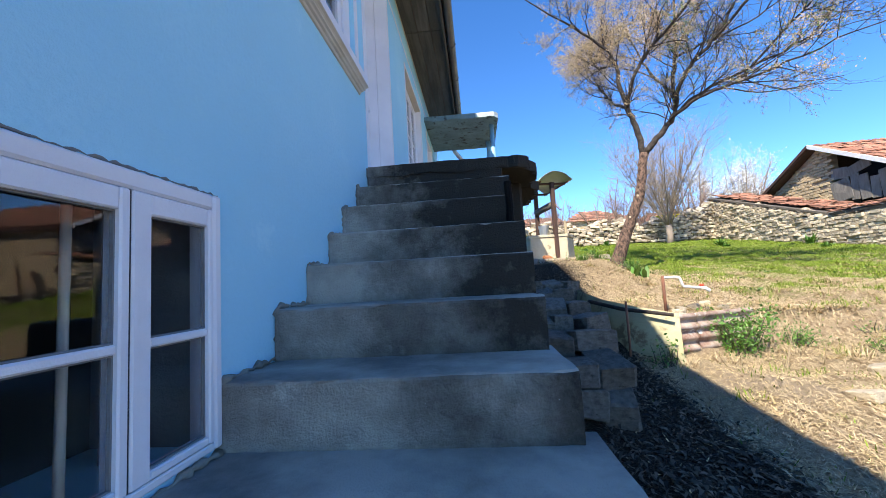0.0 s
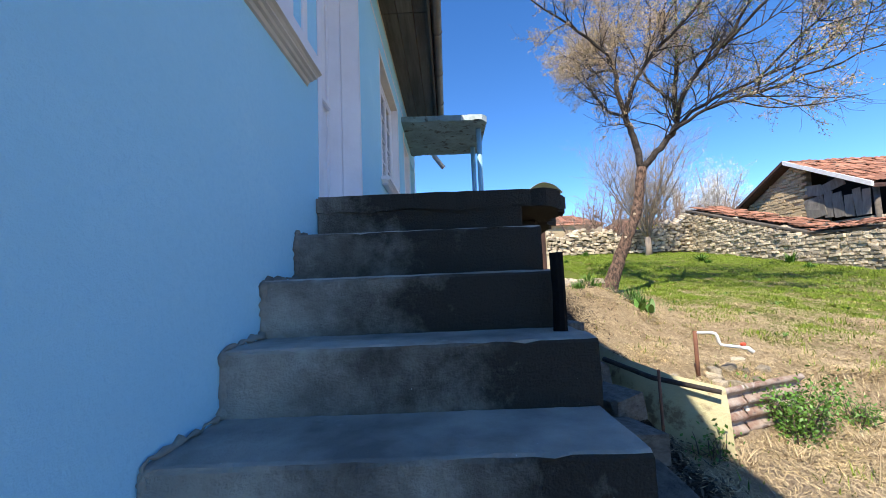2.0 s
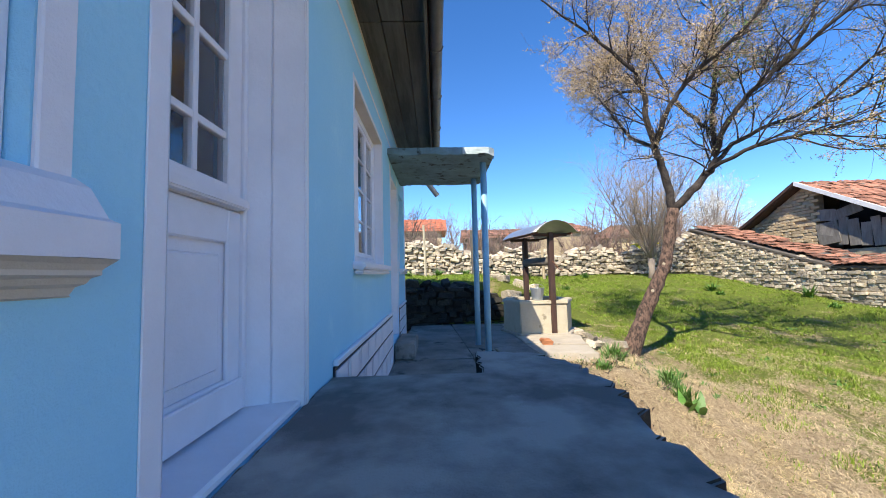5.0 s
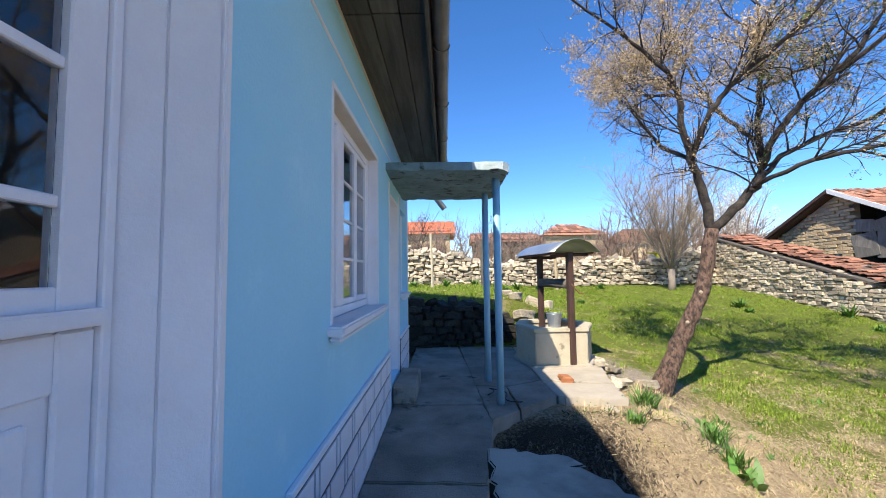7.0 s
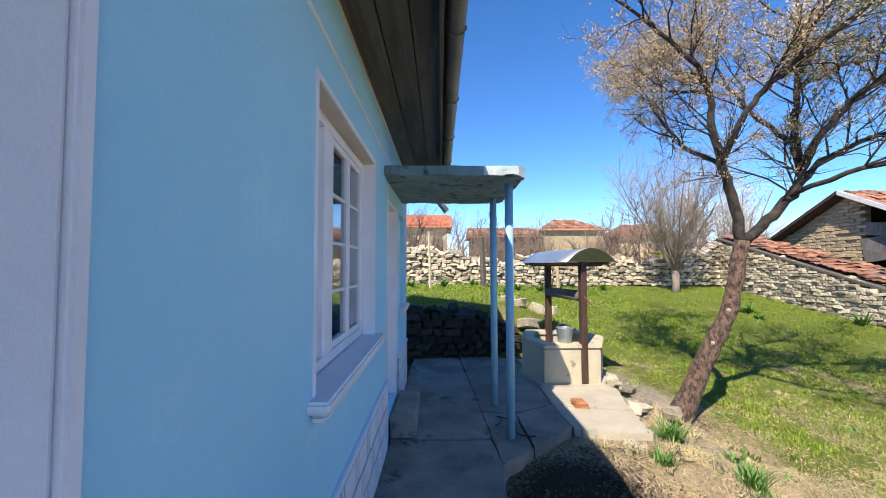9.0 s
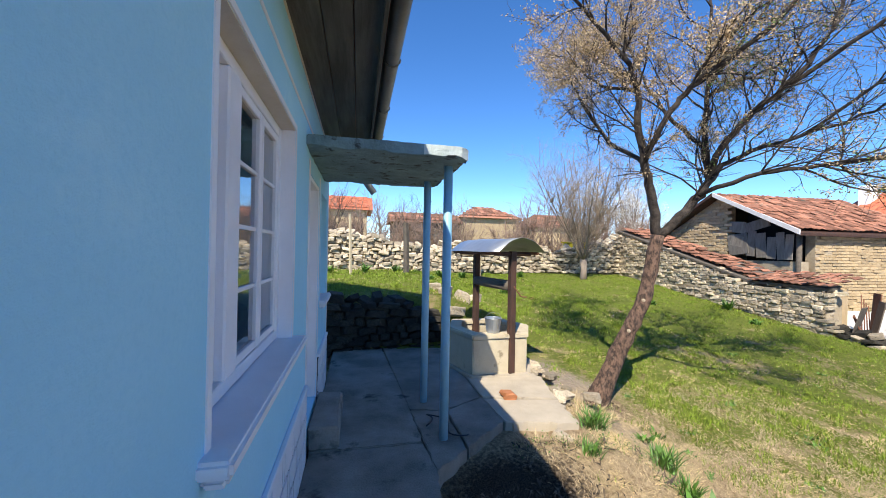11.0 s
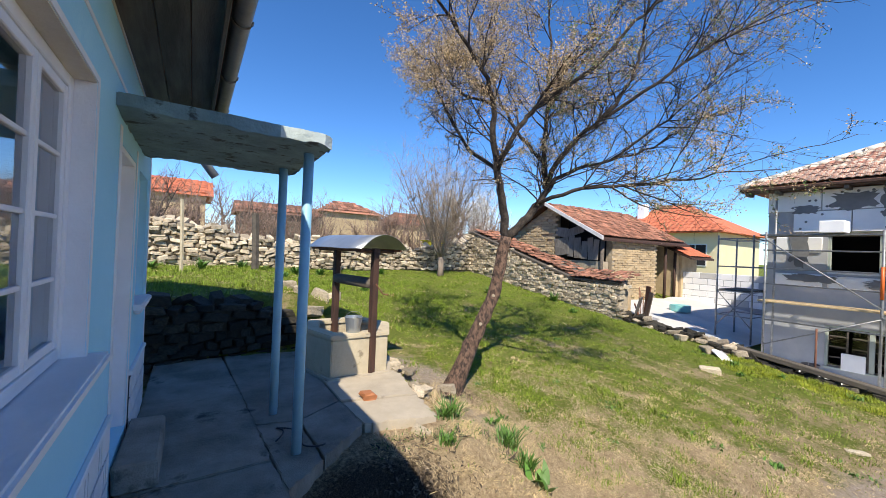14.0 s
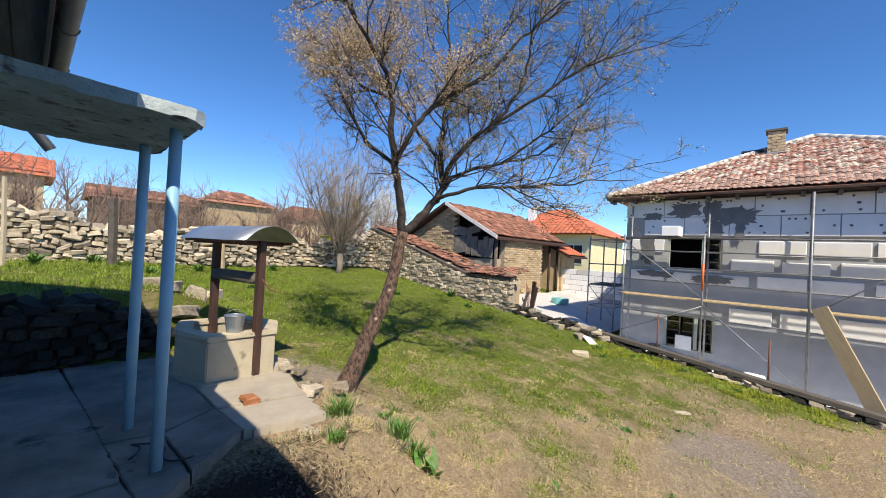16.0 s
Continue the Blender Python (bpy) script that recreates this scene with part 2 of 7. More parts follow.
M_CARYELLOW = material("yellow_plastic", ((0.70, 0.60, 0.02), (0.62, 0.52, 0.02)), 6, 0.4, 0.05)
M_GLASS = glass_material()
M_GREENTRIM = material("sage_paint", ((0.42, 0.47, 0.42), (0.36, 0.41, 0.36)), 4, 0.6, 0.1)
M_BULB = material("bulb_skin", ((0.40, 0.16, 0.07), (0.32, 0.12, 0.05)), 5, 0.7, 0.2)


def ground_material(name, rough=0.95):
    """Bare soil, straw and short grass, mixed by the mesh's own dry and bare values."""
    m = bpy.data.materials.new(name)
    m.use_nodes = True
    nt = m.node_tree
    n, ln = nt.nodes, nt.links
    b = n["Principled BSDF"]
    b.inputs["Roughness"].default_value = rough
    b.inputs["Specular IOR Level"].default_value = 0.15
    tc = n.new("ShaderNodeTexCoord")

    def noise_node(sc, d=8.0):
        k = n.new("ShaderNodeTexNoise")
        k.inputs["Scale"].default_value, k.inputs["Detail"].default_value, k.inputs["Roughness"].default_value = sc, d, 0.68
        ln.new(tc.outputs["Object"], k.inputs["Vector"])
        return k.outputs[0]

    def mix(fac, a, c):
        k = n.new("ShaderNodeMix")
        k.data_type = "RGBA"
        ln.new(fac, k.inputs["Factor"])
        for i, v in ((6, a), (7, c)):
            if isinstance(v, tuple):
                k.inputs[i].default_value = (*v, 1)
            else:
                ln.new(v, k.inputs[i])
        return k.outputs[2]

    def ramp(fac, lo, hi):
        k = n.new("ShaderNodeMapRange")
        k.inputs["From Min"].default_value, k.inputs["From Max"].default_value = lo, hi
        ln.new(fac, k.inputs["Value"])
        return k.outputs[0]

    def add(a, c, mul=1.0):
        k = n.new("ShaderNodeMath")
        k.operation = "MULTIPLY_ADD"
        ln.new(c, k.inputs[0])
        k.inputs[1].default_value = mul
        ln.new(a, k.inputs[2])
        return k.outputs[0]

    dry = n.new("ShaderNodeAttribute")
    dry.attribute_name = "dry"
    bare = n.new("ShaderNodeAttribute")
    bare.attribute_name = "bare"
    lit = n.new("ShaderNodeAttribute")
    lit.attribute_name = "litter"
    n1, n2, n3 = noise_node(2.2), noise_node(26.0), noise_node(95.0, 4.0)
    green = mix(ramp(n2, 0.35, 0.65), (0.105, 0.14, 0.024), (0.205, 0.23, 0.05))
    straw = mix(ramp(n2, 0.38, 0.62), (0.53, 0.405, 0.265), (0.29, 0.205, 0.13))
    straw = mix(ramp(n3, 0.55, 0.75), straw, (0.60, 0.47, 0.28))
    soil = mix(ramp(n2, 0.3, 0.7), (0.25, 0.19, 0.15), (0.54, 0.455, 0.375))
    n4 = noise_node(8.0)
    d = add(add(add(dry.outputs["Fac"], n1, 1.1), n2, 0.9), n4, 0.9)
    col = mix(ramp(d, 1.62, 1.98), green, straw)
    col = mix(ramp(n4, 0.57, 0.80), col, (0.17, 0.115, 0.06))
    e = add(bare.outputs["Fac"], n1, 0.7)
    col = mix(ramp(e, 0.78, 1.0), col, soil)
    # near-black litter tone: leaf colour with the hollow's shade put into it
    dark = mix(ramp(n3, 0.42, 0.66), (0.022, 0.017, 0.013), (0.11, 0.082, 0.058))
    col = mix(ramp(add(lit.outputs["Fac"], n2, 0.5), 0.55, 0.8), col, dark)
    ln.new(col, b.inputs["Base Color"])
    bp = n.new("ShaderNodeBump")
    bp.inputs["Strength"].default_value, bp.inputs["Distance"].default_value = 1.0, 0.05
    ln.new(add(n2, n3, 0.6), bp.inputs["Height"])
    ln.new(bp.outputs[0], b.inputs["Normal"])
    return m


M_GROUND = ground_material("lawn_soil")


def blade_material():
    m = bpy.data.materials.new("grass_blade")
    m.use_nodes = True
    n, ln = m.node_tree.nodes, m.node_tree.links
    b = n["Principled BSDF"]
    b.inputs["Roughness"].default_value = 0.6
    b.inputs["Specular IOR Level"].default_value = 0.2
    at = n.new("ShaderNodeAttribute")
    at.attribute_name = "dry"
    geo = n.new("ShaderNodeNewGeometry")
    k = n.new("ShaderNodeMix")
    k.data_type = "RGBA"
    k.inputs[6].default_value, k.inputs[7].default_value = (0.185, 0.26, 0.032, 1), (0.56, 0.435, 0.24, 1)
    ln.new(at.outputs["Fac"], k.inputs["Factor"])
    hs = n.new("ShaderNodeHueSaturation")
    mr = n.new("ShaderNodeMapRange")
    mr.inputs["To Min"].default_value, mr.inputs["To Max"].default_value = 0.45, 1.5
    ln.new(geo.outputs["Random Per Island"], mr.inputs["Value"])
    ln.new(mr.outputs[0], hs.inputs["Value"])
    ln.new(k.outputs[2], hs.inputs["Color"])
    ln.new(hs.outputs[0], b.inputs["Base Color"])
    return m


M_BLADE = blade_material()
M_WEED = material("yellow_green_weed", ((0.34, 0.36, 0.02), (0.22, 0.28, 0.025)), 4, 0.6, 0.0, vary=0.4)


# ---- building helpers ----
def thing(name, label="", category="", at=(0, 0, 0), group="", kind=""):
    ob = new(name)
    ob.location = at
    ob.empty_display_size = 0.1
    return tagged(ob, label, category, group, kind)


def link_mesh(name, me, mat, parent=None, label=""):
    if mat:
        me.materials.append(mat)
    ob = new(name, me)
    if parent:
        ob.parent = parent
    if label:
        ob["label"] = label
    return ob


def part(name, bm, mat, parent=None, label="", smooth=False):
    me = bpy.data.meshes.new(name)
    bmesh.ops.recalc_face_normals(bm, faces=bm.faces)
    bm.to_mesh(me)
    bm.free()
    if smooth:
        me.shade_smooth()
    return link_mesh(name, me, mat, parent, label)


def box(x0, x1, y0, y1, z0, z1, bevel=0.0, bm=None, jitter=0.0, segments=1):
    """A box between the given limits, with rounded edges."""
    b = bmesh.new()
    c = Matrix.Translation(((x0 + x1) / 2, (y0 + y1) / 2, (z0 + z1) / 2)) @ Matrix.Diagonal((x1 - x0, y1 - y0, z1 - z0, 1))
    bmesh.ops.create_cube(b, size=1.0, matrix=c)
    if bevel:
        bmesh.ops.bevel(b, geom=list(b.edges), offset=bevel, segments=segments, affect="EDGES")
    if jitter:
        for v in b.verts:
            v.co += Vector([random.uniform(-jitter, jitter) for _ in range(3)])
    if bm is None:
        return b
    me = bpy.data.meshes.new("tmp")
    b.to_mesh(me)
    b.free()
    bm.from_mesh(me)
    bpy.data.meshes.remove(me)
    return bm


def tubes(paths, sides=6):
    """One bmesh of tapered tubes; each path is a list of (point, radius)."""
    verts, faces = [], []
    for path in paths:
        base = len(verts)
        k = len(path)
        for i, (p, r) in enumerate(path):
            a = Vector(path[max(i - 1, 0)][0])
            c = Vector(path[min(i + 1, k - 1)][0])
            d = (c - a).normalized() if (c - a).length > 1e-6 else Vector((0, 0, 1))
            u = d.cross(Vector((0.3, 0.1, 1)) if abs(d.z) < 0.9 else Vector((1, 0, 0))).normalized()
            w = d.cross(u)
            for s in range(sides):
                g = 2 * math.pi * s / sides
                verts.append(Vector(p) + (u * math.cos(g) + w * math.sin(g)) * r)
        for i in range(k - 1):
            for s in range(sides):
                t = (s + 1) % sides
                faces.append((base + i * sides + s, base + i * sides + t, base + (i + 1) * sides + t, base + (i + 1) * sides + s))
        faces.append(tuple(base + s for s in reversed(range(sides))))
        faces.append(tuple(base + (k - 1) * sides + s for s in range(sides)))
    return verts, faces


def tube_part(name, paths, mat, parent=None, label="", sides=8, smooth=True):
    v, f = tubes(paths, sides)
    me = bpy.data.meshes.new(name)
    me.from_pydata(v, [], f)
    if smooth:
        me.shade_smooth()
    return link_mesh(name, me, mat, parent, label)


def prism(points, z0, z1, bevel=0.0):
    """A flat polygon given by its corners, raised from z0 to z1."""
    b = bmesh.new()
    low = [b.verts.new((x, y, z0)) for x, y in points]
    f = b.faces.new(low)
    up = bmesh.ops.extrude_face_region(b, geom=[f])
    for v in up["geom"]:
        if isinstance(v, bmesh.types.BMVert):
            v.co.z = z1
    if bevel:
        bmesh.ops.bevel(b, geom=[e for e in b.edges if all(abs(v.co.z - z1) < 1e-5 for v in e.verts)], offset=bevel, segments=2, affect="EDGES")
    return b


def wall_x(name, x_out, x_in, y0, y1, z0, z1, holes, mat, label):
    """An upright wall along y between x_in and x_out, with holes (ya, yb, za, zb) cut through it."""
    ys = sorted({y0, y1, *[h[0] for h in holes], *[h[1] for h in holes]})
    zs = sorted({z0, z1, *[h[2] for h in holes], *[h[3] for h in holes]})

    def solid(i, j):
        if not (0 <= i < len(ys) - 1 and 0 <= j < len(zs) - 1):
            return False
        y, z = (ys[i] + ys[i + 1]) / 2, (zs[j] + zs[j + 1]) / 2
        return not any(a < y < b and c < z < d for a, b, c, d in holes)

    b = bmesh.new()

    def quad(*ps):
        b.faces.new([b.verts.new(p) for p in ps])

    for i in range(len(ys) - 1):
        for j in range(len(zs) - 1):
            if not solid(i, j):
                continue
            a, c, d, e = ys[i], ys[i + 1], zs[j], zs[j + 1]
            for x in (x_out, x_in):
                quad((x, a, d), (x, c, d), (x, c, e), (x, a, e))
            if not solid(i - 1, j):
                quad((x_out, a, d), (x_in, a, d), (x_in, a, e), (x_out, a, e))
            if not solid(i + 1, j):
                quad((x_out, c, d), (x_in, c, d), (x_in, c, e), (x_out, c, e))
            if not solid(i, j - 1):
                quad((x_out, a, d), (x_in, a, d), (x_in, c, d), (x_out, c, d))
            if not solid(i, j + 1):
                quad((x_out, a, e), (x_in, a, e), (x_in, c, e), (x_out, c, e))
    bmesh.ops.remove_doubles(b, verts=b.verts, dist=1e-4)
    ob = part(name, b, mat)
    return tagged(ob, label, "wall", "", "structure")


def smooth_step(a, b, v):
    t = min(1.0, max(0.0, (v - a) / (b - a)))
    return t * t * (3 - 2 * t)


# ---- ground ----
def ground_height(x, y):
    yy = max(-8.0, min(y, 18.0)) + 0.12 * max(0.0, min(y, 60.0) - 18.0)
    z = -1.25 + 0.125 * yy - 0.01 * min(max(x, -3), 16)
    terrace = smooth_step(10.15, 10.5, y) * (1 - smooth_step(1.0, 3.6, x)) * (1 - smooth_step(16, 19, y))
    z += (max(z, 0.84 + 0.022 * (y - 10.3)) - z) * terrace
    near = smooth_step(5.2, 6.6, y) * (1 - smooth_step(9.5, 11.5, y)) * smooth_step(-0.5, 0.4, x) * (1 - smooth_step(1.8, 3.2, x))
    z += max(0.0, -0.10 - z) * near * (1 - terrace)
    edge = min(1.20 + 1.3 * max(0.0, 4.3 - y) ** 2, 1.75)
    trench = smooth_step(0.0, 0.3, x) * (1 - smooth_step(edge - 0.02, edge + 0.14, x)) * (1 - smooth_step(4.3, 5.4, y))
    z -= 0.26 * trench
    panel = 3.66 + 0.37 * min(max(x - 1.76, -0.3), 0.86)
    z -= 0.27 * smooth_step(panel + 0.17, panel - 0.02, y) * smooth_step(0.2, 1.2, x) * (1 - smooth_step(2.8, 5.5, x)) * (1 - 0.8 * trench)
    if x > 10.4:
        z -= 0.16 * smooth_step(10.4, 10.6, x)
    if y < 10.05 and 3.8 < y and x < 0.3:
        z = min(z, -0.25)
    if x < -0.75 and y < 8.7:
        z = -1.9
    amp = 0.03 * smooth_step(0.2, 1.5, x) + 0.02
    z += amp * noise.noise((x * 1.3, y * 1.3, 0)) + 0.4 * amp * noise.noise((x * 4, y * 4, 3))
    return z


def dryness(x, y):
    """How much of the turf is straw: round the path, the tree and the bank, and on the trodden strip."""
    d = 0.62 * smooth_step(4.3, 1.6, x + 0.25 * (y - 6)) * (1 - smooth_step(8.5, 11.0, y)) if y < 11 else 0.0
    d = max(d, 0.75 * smooth_step(8.0, 3.6, y + 0.22 * (x - 2)) * (0.65 + 0.6 * noise.noise((x * 0.6, y * 0.6, 7))))
    d += 0.16 + 0.34 * noise.noise((x * 0.9, y * 0.9, 2)) + 0.28 * noise.noise((x * 2.6, y * 2.6, 5)) + 0.10 * smooth_step(8.0, 5.5, y)
    d += 0.45 * math.exp(-(((x - 2.2) / 1.1) ** 2 + ((y - 5.9) / 1.2) ** 2))
    d -= 0.22 * smooth_step(8, 12, y)
    d -= 0.45 * smooth_step(8.3, 9.6, x) * smooth_step(1.5, 3.0, y)
    return d


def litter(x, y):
    """Leaf litter in the hollow beside the stairs and round the tree's foot; in the hollow its dark value also carries
    the shade.
    """
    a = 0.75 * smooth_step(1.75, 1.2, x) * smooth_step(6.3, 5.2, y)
    # patch of landing and house shadow, painted as darker litter ground
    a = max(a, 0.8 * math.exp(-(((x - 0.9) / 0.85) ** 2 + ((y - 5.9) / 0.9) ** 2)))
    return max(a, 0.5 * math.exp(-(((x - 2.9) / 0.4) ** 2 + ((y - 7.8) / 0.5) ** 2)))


def bareness(x, y):
    b = 0.95 * math.exp(-(((x - 5.7) / 1.6) ** 2 + ((y - 3.9) / 1.1) ** 2))
    b = max(b, 0.6 * math.exp(-(((x - 2.0) / 0.9) ** 2 + ((y - 3.1) / 0.9) ** 2)))
    b = max(b, 0.8 * math.exp(-(((x - 2.6) / 0.75) ** 2 + ((y - 8.4) / 1.2) ** 2)))
    b = max(b, 0.7 * math.exp(-(((x - 2.55) / 0.6) ** 2 + ((y - 7.1) / 0.6) ** 2)))
    return b


def build_ground():
    def axis(far0, a, b, far1, step):
        mid = list(np.arange(a, b + 1e-6, step))
        lo, d, v = [], step, a
        while v > far0:
            d *= 1.35
            v -= d
            lo.append(v)
        hi, d, v = [], step, b
        while v < far1:
            d *= 1.35
            v += d
            hi.append(v)
        return lo[::-1] + mid + hi

    xs = axis(-500, -1.6, 12.6, 500, 0.13)
    ys = axis(-400, -1.5, 18.5, 700, 0.13)
    verts = [(x, y, ground_height(x, y)) for y in ys for x in xs]
    w = len(xs)
    faces = [(j * w + i, j * w + i + 1, (j + 1) * w + i + 1, (j + 1) * w + i) for j in range(len(ys) - 1) for i in range(w - 1)]
    me = bpy.data.meshes.new("ground")
    me.from_pydata(verts, [], faces)
    me.shade_smooth()
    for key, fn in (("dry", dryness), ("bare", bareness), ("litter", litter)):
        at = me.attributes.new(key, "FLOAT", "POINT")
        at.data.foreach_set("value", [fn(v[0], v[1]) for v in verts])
    tagged(link_mesh("ground", me, M_GROUND), "sloping spring lawn with straw and bare earth patches", "ground", "", "structure")


build_ground()

# ---- blue house ----
WX = -0.72
HOLES = [(0.47, 1.045, -0.715, -0.025), (1.18, 2.47, 1.17, 2.45), (2.735, 3.515, 0.53, 2.62), (4.56, 5.90, 1.12, 2.42), (6.66, 7.42, 0.22, 2.30), (7.66, 8.34, 1.12, 2.28)]
wall_x("wall_east", WX, WX - 0.38, -4.0, 8.62, -1.9, 2.95, HOLES, M_BLUE, "pale blue limewashed plaster house wall")
for nm, lim in (("wall_north", (-5.0, -1.104, 8.3, 8.62, -1.9, 2.95)), ("wall_south", (-5.0, -1.104, -4.0, -3.7, -1.9, 2.95)), ("wall_west", (-5.3, -5.004, -4.0, 8.62, -1.9, 2.95))):
    tagged(part(nm, box(*lim), M_BLUE), "plain blue plaster house wall", "wall", "", "structure")
# added room box, coloured near-black so the windows look into an unlit interior
tagged(part("floor_inside", box(-5.0, -1.104, -3.69, 8.29, 0.40, 0.53), M_DARK), "floor of the added near-black room box", "floor", "", "structure")
tagged(part("wall_partition", box(-1.9, -1.8, -3.69, 8.29, -1.89, 2.90), M_DARK), "partition of the added near-black room box behind the windows", "wall", "", "structure")
tagged(part("ceiling", box(-5.0, -1.104, -3.69, 8.29, 2.75, 2.94), M_DARK), "ceiling of the added near-black room box", "ceiling", "", "structure")

# roof with boarded eaves and gutter
roof = thing("house_roof", "low tiled house roof with grey boarded eaves", "roof", kind="structure")
b = bmesh.new()
for x0, z0, x1, z1 in ((-0.085, 3.045, -2.8, 5.6), (-5.6, 3.02, -2.8, 5.6)):
    vs = [b.verts.new(p) for p in ((x0, -4.3, z0), (x1, -4.3, z1), (x1, 8.9, z1), (x0, 8.9, z0), (x0, -4.3, z0 + 0.12), (x1, -4.3, z1 + 0.12), (x1, 8.9, z1 + 0.12), (x0, 8.9, z0 + 0.12))]
    for q in ((0, 1, 2, 3), (7, 6, 5, 4), (0, 4, 5, 1), (1, 5, 6, 2), (2, 6, 7, 3), (3, 7, 4, 0)):
        b.faces.new([vs[i] for i in q])
part("roof_covering", b, M_TILE_OLD, roof)
bw = 0.164
for seg_a, seg_b, off in ((-4.3, 1.2, 0.0), (1.206, 4.74, 0.004), (4.746, 8.86, 0.0)):
    for i in range(3):
        x1 = WX + 0.004 + i * (bw + 0.007)
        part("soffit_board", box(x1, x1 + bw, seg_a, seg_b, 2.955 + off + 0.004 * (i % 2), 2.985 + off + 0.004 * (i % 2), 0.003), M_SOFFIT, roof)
for y0, y1 in ((8.30, 8.60), (-3.98, -3.70)):
    gp = [(-0.75, 3.0), (-5.0, 3.0), (-2.8, 5.35)]
    vs = [b_ for b_ in ([(x, y0, z) for x, z in gp], [(x, y1, z) for x, z in gp])]
    b = bmesh.new()
    lo_, hi_ = [b.verts.new(v) for v in vs[0]], [b.verts.new(v) for v in vs[1]]
    b.faces.new(lo_), b.faces.new(hi_[::-1])
    for i in range(3):
        b.faces.new((lo_[i], lo_[(i + 1) % 3], hi_[(i + 1) % 3], hi_[i]))
    part("gable", b, M_BLUE, roof, "blue plastered gable")
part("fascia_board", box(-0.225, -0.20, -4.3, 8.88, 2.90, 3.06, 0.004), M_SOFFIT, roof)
b = bmesh.new()
for y in (8.862, 8.885):
    b.faces.new([b.verts.new((x, y, z)) for x, z in ((WX, 2.93), (-0.19, 2.93), (-0.19, 3.13), (WX, 3.63))])
part("end_board", b, M_OLDWOOD, roof)
gutter = thing("roof_gutter", "dark grey metal half-round gutter with brackets along the eave", "gutter")
gv, gf = [], []
ny = 34
for j in range(ny + 1):
    y = -4.3 + 13.25 * j / ny
    for r in (0.054, 0.050):
        for i in range(9):
            a = math.pi * (1 + i / 8)
            gv.append((-0.132 + r * math.cos(a), y, 2.985 + r * math.sin(a) + 0.004 * math.sin(y * 1.3)))
for j in range(ny):
    for k in range(2):
        for i in range(8):
            q = j * 18 + k * 9 + i
            gf.append((q, q + 1, q + 19, q + 18))
me = bpy.data.meshes.new("channel")
me.from_pydata(gv, [], gf)
me.shade_smooth()
link_mesh("channel", me, M_GUTTER, gutter)
for i in range(15):
    y = -3.9 + i * 0.9
    tube_part("bracket", [[((-0.132 + 0.058 * math.cos(math.pi * (1 + s / 8)), y, 2.985 + 0.058 * math.sin(math.pi * (1 + s / 8))), 0.006) for s in range(9)]], M_GUTTER, gutter, sides=5)
spout = thing("downspout", "short galvanised downspout elbow hanging from the gutter end", "downspout")
tube_part("outlet", [[((-0.20, 8.80, 2.95), 0.045), ((-0.31, 8.84, 2.92), 0.045), ((-0.325, 8.86, 2.74), 0.045)]], M_GALV, spout, sides=12)
tube_part("elbow", [[((-0.325, 8.86, 2.80), 0.05), ((-0.318, 8.87, 2.74), 0.05), ((-0.12, 8.90, 2.48), 0.05)]], M_GALV, spout, sides=12)

# painted trim lines
trim = thing("trim", "thin white painted lines edging the blue wall", "trim", kind="structure")
part("line", box(WX, WX + 0.004, 3.56, 8.60, 2.64, 2.665), M_WHITE, trim)
part("line", box(WX, WX + 0.006, 3.56, 8.60, 2.925, 2.95), M_CREAM, trim)
part("line", box(WX, WX + 0.005, 2.675, 2.733, 0.53, 2.92, 0.002), M_WHITE, trim)
part("corner_band", box(WX, WX + 0.005, 6.575, 6.655, 0.0, 2.40, 0.002), M_WHITE, trim)
part("corner_band", box(WX, WX + 0.005, 7.425, 7.48, 0.0, 2.40, 0.002), M_WHITE, trim)
part("corner_band", box(WX, WX + 0.005, 8.56, 8.618, 0.0, 2.62, 0.002), M_WHITE, trim)

pilaster = thing("pilaster", "white painted splayed timber lining beside the house door", "pilaster", kind="structure")
part("shaft", prism([(WX + 0.014, 3.504), (WX + 0.008, 3.514), (-0.815, 3.514), (-0.822, 3.470), (-0.812, 3.466)], 0.54, 2.619, 0.004), M_WHITE, pilaster)
part("edge_strip", box(WX - 0.002, WX + 0.022, 3.516, 3.548, 0.537, 2.949, 0.006, segments=2), M_WHITE, pilaster)
part("reveal_board", prism([(-0.823, 3.466), (-0.823, 3.50), (-0.935, 3.455), (-0.930, 3.424)], 0.56, 2.619, 0.003), M_WHITE, pilaster)
part("reveal_board", prism([(WX + 0.004, 2.736), (-0.93, 2.83), (-0.935, 2.80), (WX - 0.004, 2.7362)], 0.56, 2.619, 0.003), M_WHITE, pilaster)
part("head_board", prism([(WX - 0.002, 2.75), (WX - 0.002, 3.51), (-0.93, 3.45), (-0.93, 2.82)], 2.596, 2.6195), M_WHITE, pilaster)


